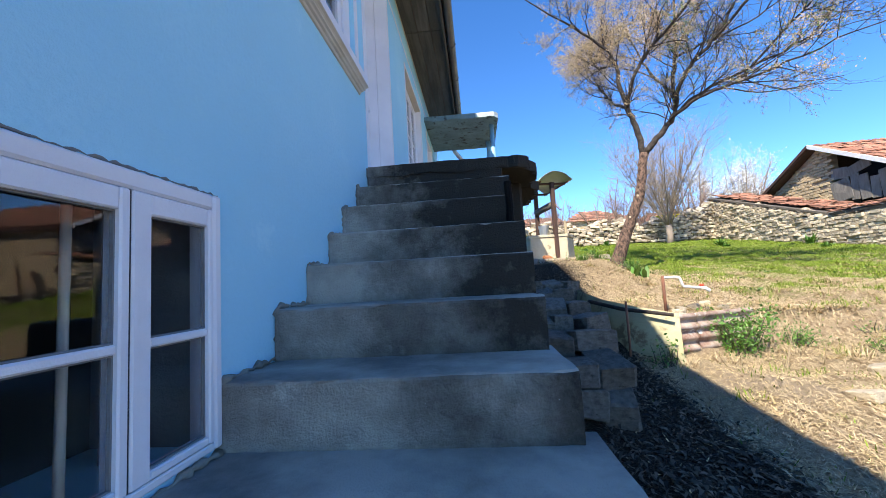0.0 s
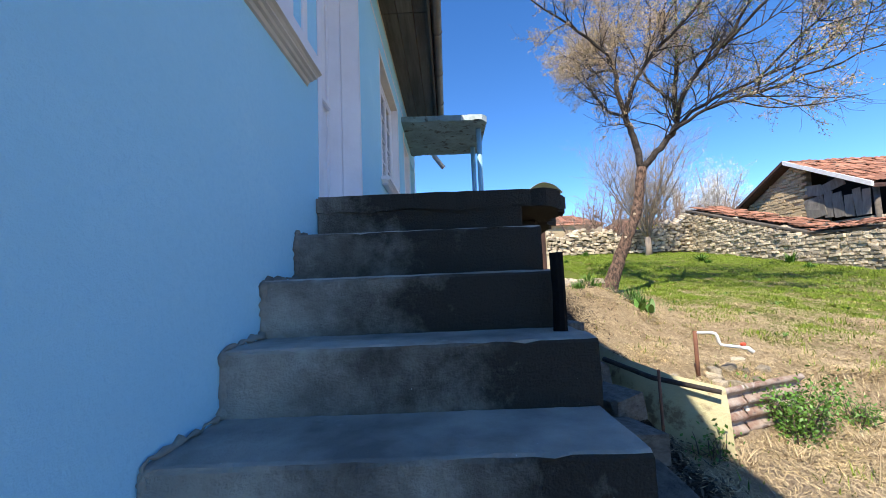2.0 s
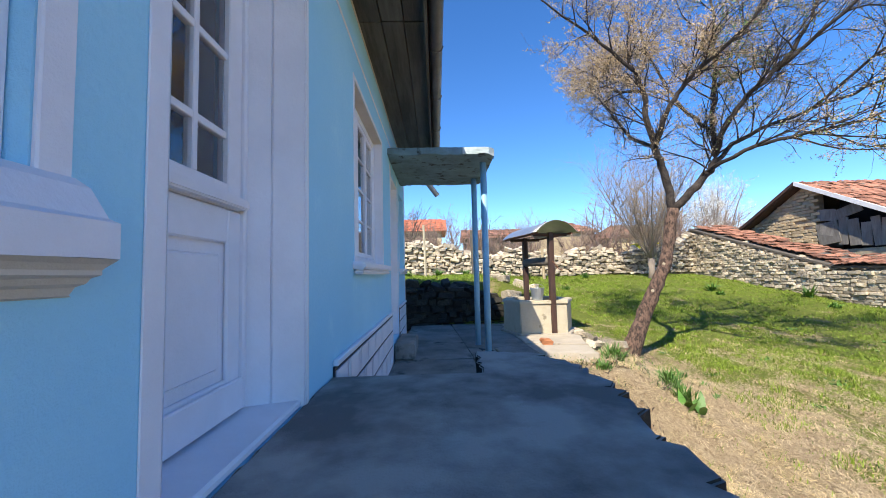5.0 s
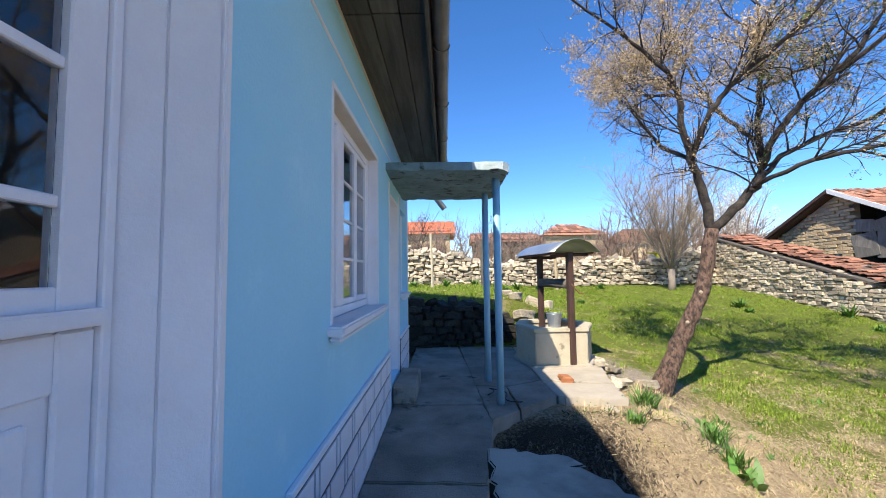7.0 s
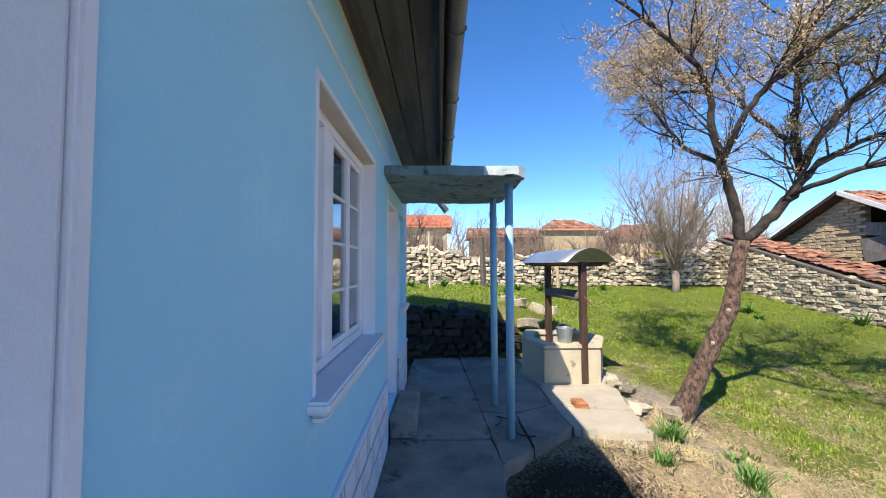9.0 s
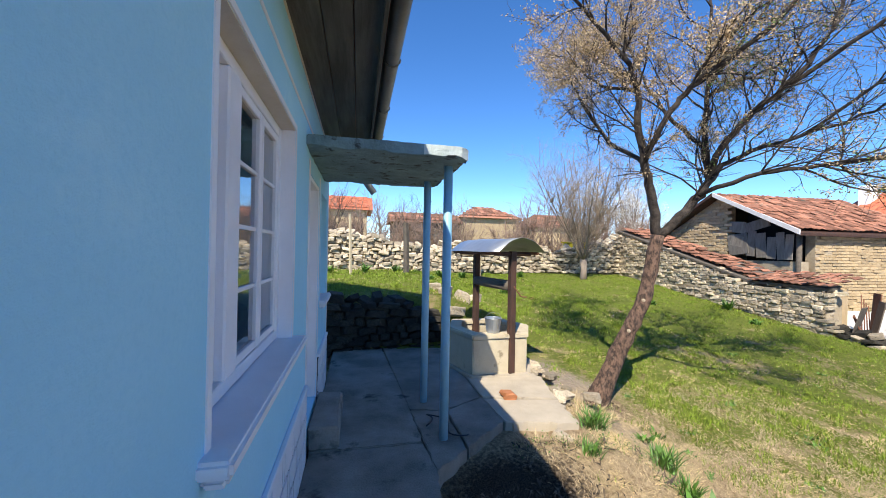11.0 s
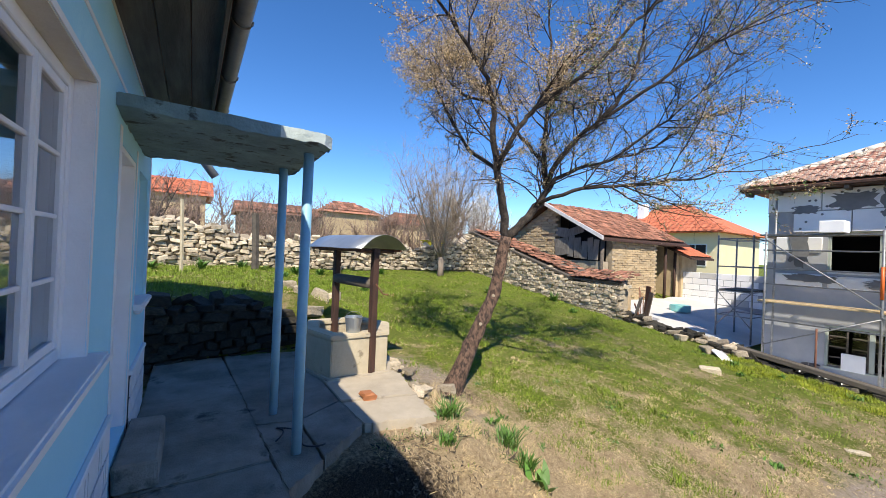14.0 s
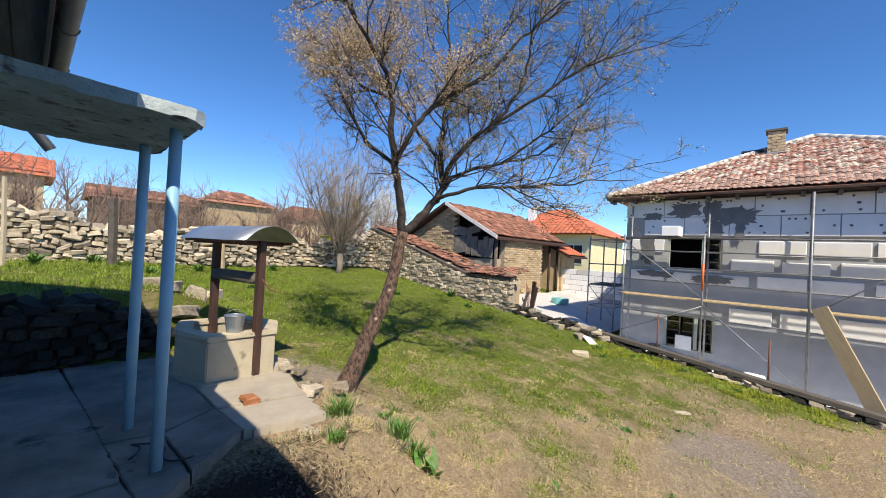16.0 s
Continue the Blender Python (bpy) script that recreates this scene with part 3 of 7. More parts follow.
def muntin_window(w, x, y0, y1, z0, z1, columns, rows, stile=0.05, thick=0.04, bar=0.02, glass=True):
    """A casement in the plane x: stiles, rails, glazing bars and one pane a light, as parts of w."""
    leaf = part("casement", box(x - thick, x, y0, y0 + stile, z0, z1, 0.004), M_WHITE, w)
    part("stile", box(x - thick, x, y1 - stile, y1, z0, z1, 0.004), M_WHITE, leaf)
    part("rail", box(x - thick, x - 0.002, y0 + stile, y1 - stile, z0, z0 + stile, 0.004), M_WHITE, leaf)
    part("rail", box(x - thick, x - 0.002, y0 + stile, y1 - stile, z1 - stile, z1, 0.004), M_WHITE, leaf)
    ya, yb, za, zb = y0 + stile, y1 - stile, z0 + stile, z1 - stile
    for i in range(1, columns):
        y = ya + (yb - ya) * i / columns
        part("glazing_bar", box(x - thick + 0.006, x - 0.006, y - bar / 2, y + bar / 2, za, zb, 0.003), M_WHITE, leaf)
    cuts = [za + (zb - za) * j / rows for j in range(rows + 1)] if isinstance(rows, int) else [za, *rows, zb]
    for z in cuts[1:-1]:
        part("glazing_bar", box(x - thick + 0.008, x - 0.008, ya, yb, z - bar / 2, z + bar / 2, 0.003), M_WHITE, leaf)
    for i in range(columns):
        for j in range(len(cuts) - 1):
            a, c = ya + (yb - ya) * i / columns, ya + (yb - ya) * (i + 1) / columns
            p = part("pane", box(x - thick / 2 - 0.002, x - thick / 2 + 0.001, a, c, cuts[j], cuts[j + 1]), M_GLASS, leaf)
            p.visible_shadow = False
    return leaf


def surround(w, x, y0, y1, z0, z1, wide, deep):
    part("jamb", box(x - deep, x, y0, y0 + wide, z0, z1, 0.004), M_WHITE, w)
    part("jamb", box(x - deep, x, y1 - wide, y1, z0, z1, 0.004), M_WHITE, w)
    part("head", box(x - deep, x - 0.002, y0 + wide, y1 - wide, z1 - wide, z1, 0.004), M_WHITE, w)
    part("bottom_rail", box(x - deep, x - 0.002, y0 + wide, y1 - wide, z0, z0 + wide, 0.004), M_WHITE, w)


def sill(w, y0, y1, z_top, out, steps, mat=None):
    """A projecting sill: a board above stepped mouldings."""
    part("window_sill", box(WX - 0.10, WX + out, y0, y1, z_top - 0.05, z_top, 0.012, segments=2), M_WHITE, w)
    z = z_top - 0.052
    for i in range(steps):
        k = out * (0.80 - 0.22 * i)
        part("moulding", box(WX, WX + k, y0 + 0.02 * (i + 1), y1 - 0.02 * (i + 1), z - 0.032, z, 0.012, segments=3), M_CREAM if i else M_WHITE, w)
        z -= 0.033


# basement window
bw1 = thing("window_basement", "white two-leaf basement window with peeling paint", "window", kind="structure")
BX = WX + 0.016
part("jamb", box(BX - 0.08, BX, 0.471, 0.50, -0.714, -0.026, 0.005), M_WHITE, bw1)
part("jamb", box(BX - 0.08, BX, 1.014, 1.044, -0.714, -0.026, 0.006), M_WHITE, bw1)
part("head", box(BX - 0.08, BX - 0.002, 0.501, 1.013, -0.068, -0.026, 0.006), M_WHITE, bw1)
part("bottom_rail", box(BX - 0.08, BX - 0.002, 0.501, 1.013, -0.714, -0.694, 0.004), M_WHITE, bw1)
for ya, yb, ga, gb in ((0.503, 0.757, 0.530, 0.733), (0.762, 1.011, 0.811, 0.993)):
    leaf_ = part("casement", box(BX - 0.045, BX - 0.001, ya, ga, -0.692, -0.070, 0.004), M_WHITE, bw1)
    part("stile", box(BX - 0.045, BX - 0.001, gb, yb, -0.692, -0.070, 0.004), M_WHITE, leaf_)
    part("rail", box(BX - 0.045, BX - 0.003, ga, gb, -0.118, -0.070, 0.004), M_WHITE, leaf_)
    part("rail", box(BX - 0.045, BX - 0.003, ga, gb, -0.692, -0.672, 0.004), M_WHITE, leaf_)
    part("glazing_bar", box(BX - 0.040, BX - 0.005, ga, gb, -0.412, -0.392, 0.004), M_WHITE, leaf_)
    for za, zb in ((-0.672, -0.412), (-0.392, -0.118)):
        pn = part("pane", box(BX - 0.027, BX - 0.024, ga - 0.004, gb + 0.004, za - 0.004, zb + 0.004), M_GLASS, leaf_)
        pn.visible_shadow = False
        for bx_ in ((ga, ga + 0.004, za, zb), (gb - 0.004, gb, za, zb), (ga + 0.004, gb - 0.004, za, za + 0.004), (ga + 0.004, gb - 0.004, zb - 0.004, zb)):
            part("putty_line", box(BX - 0.023, BX - 0.014, *bx_), M_GREYDARK, leaf_, "dark cracked putty")
part("leaf_gap", box(BX - 0.05, BX - 0.006, 0.7575, 0.7615, -0.692, -0.070), M_BLACK, bw1, "dark gap between the leaves")
wr = random.Random(91)
edge_ = [(WX + 0.003, 0.471 + 0.573 * i / 40, -0.022 + wr.uniform(-0.002, 0.003)) for i in range(41)] + [(WX + 0.003, 1.047 + wr.uniform(-0.001, 0.002), -0.03 - 0.67 * i / 40) for i in range(41)]
tube_part("broken_plaster_edge", [[(p, wr.choice((0.001, 0.002, 0.003, 0.005))) for p in edge_]], M_GREYDARK, bw1, "ragged dark plaster edge round the frame", sides=5)
tube_part("inner_bar", [[((-0.80, 0.706, -0.72), 0.009), ((-0.80, 0.708, -0.02), 0.009)]], M_CREAM, bw1, "white bar behind the glass")
part("inner_reveal", box(WX - 0.38, BX - 0.082, 1.040, 1.0445, -0.714, -0.026), M_GREYDARK, bw1, "grey plastered inner reveal")
part("curtain", box(WX - 0.24, WX - 0.235, 0.93, 1.036, -0.712, -0.03), M_CURTAIN, bw1, "grey curtain behind the glass")

# upper front window with moulded sill
bw2 = thing("window_front", "white casement window with a deep moulded sill", "window", kind="structure")
part("outline", box(WX - 0.001, WX + 0.010, 2.472, 2.525, 1.19, 2.50, 0.003), M_WHITE, bw2)
part("outline", box(WX - 0.001, WX + 0.010, 1.11, 1.178, 1.19, 2.50, 0.003), M_WHITE, bw2)
part("outline", box(WX - 0.001, WX + 0.009, 1.18, 2.47, 2.452, 2.50, 0.003), M_WHITE, bw2)
surround(bw2, WX - 0.03, 1.181, 2.469, 1.171, 2.449, 0.125, 0.09)
muntin_window(bw2, WX - 0.045, 1.308, 1.822, 1.298, 2.322, 2, 3, 0.06)
muntin_window(bw2, WX - 0.045, 1.826, 2.342, 1.298, 2.322, 2, 3, 0.06)
part("meeting_strip", box(WX - 0.044, WX - 0.03, 1.80, 1.848, 1.298, 2.322, 0.004), M_WHITE, bw2)
PROFILE = [(-0.03, 1.205), (0.012, 1.200), (0.030, 1.185), (0.052, 1.140), (0.066, 1.132), (0.066, 1.078), (0.054, 1.071), (0.046, 1.062), (0.046, 1.055), (0.034, 1.050), (0.028, 1.042), (0.016, 1.038), (0.010, 1.026), (-0.004, 1.022)]
for pa, mt, lb in ((PROFILE[:6], M_WHITE, ""), (PROFILE[5:], M_CREAM, "cream moulding under the sill")):
    b = bmesh.new()
    rings = []
    ny = 40
    for j in range(ny + 1):
        y = 1.04 + (2.545 - 1.04) * j / ny
        rings.append([b.verts.new((WX + px + 0.0012 * noise.noise((y * 9, k, 2)), y - (0.35 * (0.066 - px) if j == ny and px > 0 else 0), pz + 0.0015 * noise.noise((y * 7, k, 5)))) for k, (px, pz) in enumerate(pa)] + [b.verts.new((WX - 0.03 - (0.002 if lb else 0), y, pa[-1][1])), b.verts.new((WX - 0.03 - (0.002 if lb else 0), y, pa[0][1] - 0.001))])
    for j in range(ny):
        n_ = len(rings[0])
        for k in range(n_):
            b.faces.new((rings[j][k], rings[j][(k + 1) % n_], rings[j + 1][(k + 1) % n_], rings[j + 1][k]))
    b.faces.new(rings[0]), b.faces.new(rings[-1][::-1])
    part("moulding" if lb else "window_sill", b, mt, bw2, lb)
part("curtain", box(WX - 0.30, WX - 0.295, 1.2, 2.46, 1.2, 2.42), M_CURTAIN, bw2, "grey curtain behind the glass")

# house door
d1 = thing("door_house", "white panelled timber door with glazed upper half", "door", kind="structure")
DX, DA, DB = -0.905, 2.862, 3.398
part("jamb", box(DX - 0.06, DX + 0.012, DB + 0.002, 3.426, 0.57, 2.59, 0.004), M_WHITE, d1)
part("jamb", box(DX - 0.06, DX + 0.012, 2.832, DA - 0.002, 0.57, 2.59, 0.004), M_WHITE, d1)
part("head", box(DX - 0.06, DX + 0.010, DA, DB, 2.54, 2.594, 0.003), M_WHITE, d1)
part("threshold", box(DX - 0.10, WX + 0.004, 2.737, 3.513, 0.537, 0.566, 0.008), M_WHITE, d1)
muntin_window(d1, DX, DA, DB, 1.295, 2.538, 2, (1.557, 1.849, 2.14), 0.088, 0.045, 0.026)
part("lower_leaf", box(DX - 0.04, DX - 0.018, DA, DB, 0.575, 1.294, 0.003), M_WHITE, d1)
for y0, y1, z0, z1 in ((DA, DA + 0.085, 0.575, 1.292), (DB - 0.085, DB, 0.575, 1.292), (DA + 0.086, DB - 0.086, 0.575, 0.70), (DA + 0.086, DB - 0.086, 1.17, 1.292)):
    part("panel_frame", box(DX - 0.017, DX, y0, y1, z0, z1, 0.006), M_WHITE, d1)
part("raised_panel", box(DX - 0.0175, DX - 0.006, DA + 0.125, DB - 0.125, 0.74, 1.13, 0.008), M_WHITE, d1)
part("kick_board", box(DX + 0.001, DX + 0.020, DA + 0.01, DB - 0.01, 0.578, 0.69, 0.005), M_WHITE, d1)
part("weather_rail", box(DX + 0.001, DX + 0.036, DA, DB, 1.298, 1.336, 0.006, segments=2), M_WHITE, d1)
# added sheet whose near-black colour replaces the shade inside the door
part("backing", box(DX - 0.18, DX - 0.175, 2.76, 3.56, 0.56, 2.6), M_DARK, d1, "near-black sheet standing in for the unlit room behind the glass")

# path-side window
w2 = thing("window_path", "white three-leaf window with small panes and broad sill", "window", kind="structure")
for y0, y1, z0, z1 in ((4.525, 4.56, 1.10, 2.45), (5.90, 5.93, 1.10, 2.45), (4.56, 5.90, 2.42, 2.45)):
    part("outline", box(WX, WX + 0.005, y0, y1, z0, z1), M_WHITE, w2)
for y0, y1, z0, z1 in ((4.560, 4.566, 1.12, 2.42), (5.894, 5.900, 1.12, 2.42), (4.567, 5.893, 2.414, 2.42)):
    part("reveal", box(WX - 0.12, WX - 0.001, y0, y1, z0, z1), M_CREAM if z0 > 2 else M_WHITE, w2)
FX = -0.80
surround(w2, FX, 4.567, 5.893, 1.145, 2.412, 0.055, 0.09)
part("mullion", box(FX - 0.08, FX + 0.004, 4.92, 5.06, 1.20, 2.356, 0.008), M_WHITE, w2)
muntin_window(w2, FX - 0.03, 4.625, 4.918, 1.203, 2.354, 1, 4, 0.04)
muntin_window(w2, FX - 0.006, 5.062, 5.448, 1.203, 2.354, 1, 4, 0.04)
muntin_window(w2, FX - 0.006, 5.452, 5.836, 1.203, 2.354, 1, 4, 0.04)
sill(w2, 4.47, 5.98, 1.14, 0.085, 1)
part("curtain", box(WX - 0.35, WX - 0.345, 4.44, 5.2, 1.13, 2.4), M_CURTAIN, w2, "grey curtain behind the glass")

# second door and last window, under the canopy
d2 = thing("door_path", "white plank side door under the canopy", "door", kind="structure")
part("leaf", box(WX - 0.16, WX - 0.12, 6.70, 7.38, 0.24, 2.26, 0.004), M_WHITE, d2)
part("jamb", box(WX - 0.16, WX - 0.002, 6.662, 6.698, 0.22, 2.30, 0.004), M_WHITE, d2)
part("jamb", box(WX - 0.16, WX - 0.002, 7.382, 7.418, 0.22, 2.30, 0.004), M_WHITE, d2)
part("head", box(WX - 0.16, WX - 0.004, 6.70, 7.38, 2.262, 2.30, 0.004), M_WHITE, d2)
part("cover_strip", box(WX - 0.119, WX - 0.105, 7.02, 7.06, 0.25, 2.25, 0.004), M_WHITE, d2)
part("handle", box(WX - 0.119, WX - 0.07, 6.76, 6.78, 1.20, 1.30, 0.006), M_STEEL, d2, "small steel handle")
w3 = thing("window_end", "small white casement window by the house corner", "window", kind="structure")
surround(w3, WX - 0.06, 7.66, 8.34, 1.12, 2.28, 0.05, 0.07)
muntin_window(w3, WX - 0.066, 7.712, 8.288, 1.172, 2.228, 2, 3, 0.045)
sill(w3, 7.60, 8.40, 1.14, 0.07, 1)

# plinth of painted blocks
def plinth(y0, y1, z1):
    pl = thing("plinth", "white plinth with black painted block lines", "plinth", kind="structure")
    part("backing", box(WX, WX + 0.012, y0, y1, -0.02, z1 - 0.004), M_BLACK, pl)
    part("top_band", box(WX, WX + 0.03, y0, y1, z1, z1 + 0.035, 0.006), M_WHITE, pl)
    part("base_band", box(WX, WX + 0.02, y0, y1, 0.0, 0.05, 0.003), M_WHITE, pl)
    rows = 3
    h = (z1 - 0.06) / rows
    for r in range(rows):
        za, zb = 0.058 + r * h, 0.058 + (r + 1) * h - 0.024
        y = y0 + 0.01 - (0.17 if r % 2 else 0.0)
        while y < y1:
            for a, c in ((y, y + 0.246), (y + 0.270, y + 0.310)):
                a, c = max(a, y0 + 0.004), min(c, y1 - 0.004)
                if c - a > 0.02:
                    part("block", box(WX + 0.012, WX + 0.02, a, c, za, zb), M_WHITE, pl)
            y += 0.332


plinth(3.98, 6.57, 0.58)
plinth(7.485, 8.555, 0.58)

# ---- stairs and landing ----
stairs = thing("stairs", "dark worn concrete stairs rising beside the house wall", "stairs", kind="structure")
TREADS = [(-0.03, -1.10), (0.22, -1.10), (0.49, -0.92), (0.77, -0.735), (1.05, -0.55), (1.35, -0.37), (1.62, -0.20), (1.88, -0.03), (2.10, 0.15), (2.37, 0.33)]


def rough_step(y0, y1, z0, z1, x1, name, seed):
    """A cast step whose arris is worn: a grid block with its front edge pulled about."""
    rs = random.Random(seed)
    nx, b = 26, bmesh.new()
    x0 = WX + 0.002
    top_rows = [(y0 + 0.011, 0.0), (y0 + 0.07, 0.003), ((y0 + y1) / 2, -0.002), (y1, 0.0)]
    front_rows = [(z0, 0.0), ((z0 + z1) / 2, 0.006), (z1 - 0.04, 0.003), (z1 - 0.011, 0.002)]
    grid = []
    for i in range(nx + 1):
        x = x0 + (x1 - x0) * i / nx
        w = rs.uniform(-1, 1)
        col = [b.verts.new((x, y0 - d + 0.0015 * rs.uniform(-1, 1), z)) for z, d in front_rows]
        col.append(b.verts.new((x, y0 + 0.003 + 0.002 * w - (0.010 if w < -0.93 else 0), z1 - 0.003 + 0.0018 * rs.uniform(-1, 0.6) - (0.006 if w > 0.92 else 0))))
        col += [b.verts.new((x, y, z1 + d + 0.0012 * rs.uniform(-1, 1))) for y, d in top_rows]
        grid.append(col)
    riser, tread = [], []
    for i in range(nx):
        for j in range(len(grid[0]) - 1):
            f = b.faces.new((grid[i][j], grid[i + 1][j], grid[i + 1][j + 1], grid[i][j + 1]))
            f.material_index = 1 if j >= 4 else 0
    for col in (grid[0], grid[-1]):
        base = b.verts.new((col[-1].co.x, y1, z0))
        b.faces.new(col + [base])
    me = bpy.data.meshes.new(name)
    b.to_mesh(me)
    b.free()
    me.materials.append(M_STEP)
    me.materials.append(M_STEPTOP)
    ob = new(name, me)
    ob.parent = stairs
    return ob


for i, (y, z) in enumerate(TREADS):
    if i == 0:
        continue
    y1 = TREADS[i + 1][0] + 0.03 if i + 1 < len(TREADS) else 2.66
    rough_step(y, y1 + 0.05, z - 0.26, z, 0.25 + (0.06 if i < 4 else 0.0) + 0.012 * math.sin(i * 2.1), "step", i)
for i, (y, z) in enumerate(TREADS[2:]):
    part("core", box(WX + 0.004, 0.225, y + 0.06, 2.9, z - 0.30, z - 0.10), M_STEP, stairs)
part("core", box(WX + 0.004, 0.22, 0.3, 3.8, -1.5, -1.12), M_STEP, stairs)
part("core", box(WX + 0.004, 0.22, 2.66, 3.90, -1.13, 0.40), M_STEP, stairs)
mr = random.Random(31)
for i in range(2, len(TREADS)):
    (ya, za), yb = TREADS[i], (TREADS[i + 1][0] if i + 1 < len(TREADS) else 2.62)
    up = TREADS[i - 1][1]
    line_ = [(WX + 0.006 + mr.uniform(0, 0.006), ya + 0.004 * mr.uniform(-1, 1), up + (za - up) * t) for t in [k / 12 for k in range(13)]]
    line_ += [(WX + 0.006 + mr.uniform(0, 0.006), ya + (yb - ya) * t, za + mr.uniform(0, 0.012)) for t in [(k + 1) / 15 for k in range(14)]]
    tube_part("mortar_edge", [[(p, mr.choice((0.003, 0.004, 0.006, 0.009, 0.013, 0.018))) for p in line_]], M_STEP, stairs, "ragged mortar along the wall", sides=6)
landing = thing("landing", "dark cracked concrete landing slab with a broken corner", "landing", kind="structure")


def ragged_slab(points, z0, z1, amount, seed, mat_side, mat_top, parent, name):
    """A slab whose outline is broken into short uneven stretches."""
    rs = random.Random(seed)
    out = []
    k = len(points)
    for i in range(k):
        (xa, ya, ra), (xb, yb, _) = points[i], points[(i + 1) % k]
        steps = max(1, int(math.hypot(xb - xa, yb - ya) / 0.05))
        for s in range(steps):
            t = s / steps
            j = amount * ra * (1 if s else 0.3)
            out.append((xa + (xb - xa) * t + rs.uniform(-j, j), ya + (yb - ya) * t + rs.uniform(-j, j)))
    b = prism(out, z0, z1, 0.008)
    for v in b.verts:
        if v.co.z < z0 + 0.001:
            v.co.z += rs.uniform(-0.012, 0.012)
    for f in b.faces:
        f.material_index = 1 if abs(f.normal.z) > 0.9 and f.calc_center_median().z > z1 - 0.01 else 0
    ob = part(name, b, mat_side, parent)
    ob.data.materials.append(mat_top)
    return ob


ragged_slab([(WX + 0.002, 2.62, 0.15), (0.24, 2.62, 0.3), (0.27, 2.64, 1), (0.43, 2.66, 1), (0.51, 3.0, 1), (0.63, 3.72, 1), (0.60, 4.08, 1), (0.44, 4.40, 0.7), (0.07, 4.51, 0.4), (0.05, 3.96, 0.2), (WX + 0.002, 3.95, 0.1)], 0.455, 0.535, 0.045, 5, M_STEP, M_STEPTOP, landing, "slab")
part("front_riser", box(WX + 0.003, 0.235, 2.632, 2.9, 0.30, 0.466, 0.008), M_STEP, landing)
part("pier", box(0.10, 0.42, 3.1, 4.25, -0.9, 0.464, 0.02), M_STEP, landing)
part("far_riser", box(WX + 0.002, 0.05, 3.80, 3.94, -0.3, 0.464, 0.006), M_STEP, landing)
stick = tagged(tube_part("charred_post", [[((0.205, 2.02, -0.032), 0.021), ((0.208, 2.022, 0.08), 0.019), ((0.204, 2.018, 0.20), 0.02)]], M_CHAR, None, sides=9, smooth=False), "short charred black post standing on the stair edge", "post")

# ---- path slabs ----
path = thing("path", "cracked grey concrete path slabs along the house", "path", kind="structure")
SLABS = [
    [(-0.70, 3.93), (0.03, 3.95), (0.09, 4.45), (0.14, 5.18), (-0.70, 5.22)],
    [(-0.70, 5.235), (0.14, 5.195), (0.30, 6.25), (0.26, 6.72), (-0.70, 6.70)],
    [(-0.70, 6.715), (0.26, 6.735), (0.20, 8.30), (-0.70, 8.33)],
    [(-0.70, 8.345), (0.20, 8.315), (0.10, 10.05), (-0.70, 10.05)],
    [(0.30, 6.27), (0.62, 6.55), (0.60, 7.35), (0.24, 7.42), (0.275, 6.72)],
    [(0.637, 6.565), (1.12, 7.0), (1.10, 7.62), (0.612, 7.34)],
    [(1.137, 7.0), (1.86, 6.83), (1.97, 7.42), (1.115, 7.60)],
    [(0.238, 7.436), (0.60, 7.366), (1.10, 7.64), (1.12, 9.9), (0.12, 10.05)],
    [(1.115, 7.636), (1.97, 7.436), (2.12, 8.2), (1.95, 9.3), (1.135, 9.88)],
]
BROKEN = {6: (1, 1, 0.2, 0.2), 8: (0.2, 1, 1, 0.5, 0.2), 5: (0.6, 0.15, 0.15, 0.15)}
# slabs inside the eave shadow take the shade-darkened concrete, the outer ones the sunlit one
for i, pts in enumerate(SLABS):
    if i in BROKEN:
        ragged_slab([(x, y, r) for (x, y), r in zip(pts, BROKEN[i])], -0.30, 0.006 * ((i * 7) % 3 - 1), 0.028, 80 + i, M_SLABSHADE if i == 5 else M_SLAB, M_SLABSHADE if i == 5 else M_SLAB, path, "slab")
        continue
    ragged_slab([(x, y, 1) for x, y in pts], -0.30, 0.006 * ((i * 7) % 3 - 1), 0.010, 60 + i, M_SLABSHADE, M_SLABSHADE, path, "slab")
doorstep = tagged(part("doorstep", box(-0.71, -0.46, 6.72, 7.55, 0.006, 0.20, 0.02, jitter=0.008), M_SLABSHADE), "rough concrete step at the side door", "step")

# canopy
canopy = thing("door_canopy", "flaking pale blue concrete canopy on two pipe posts", "canopy")
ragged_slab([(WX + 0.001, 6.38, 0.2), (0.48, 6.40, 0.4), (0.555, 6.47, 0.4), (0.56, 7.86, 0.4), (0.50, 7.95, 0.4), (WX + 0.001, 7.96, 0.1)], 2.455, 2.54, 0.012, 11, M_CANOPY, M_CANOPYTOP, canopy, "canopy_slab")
# outer edge faces get the pale crust: sunlight there is put into the colour
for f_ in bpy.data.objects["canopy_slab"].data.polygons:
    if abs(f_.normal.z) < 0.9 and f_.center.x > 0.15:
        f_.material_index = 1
for x, y in ((0.452, 6.757), (0.418, 7.627)):
    tube_part("post", [[((x, y, 0.0), 0.041), ((x, y, 2.46), 0.041)]], M_POST, canopy, "light blue painted steel pipe", sides=16)

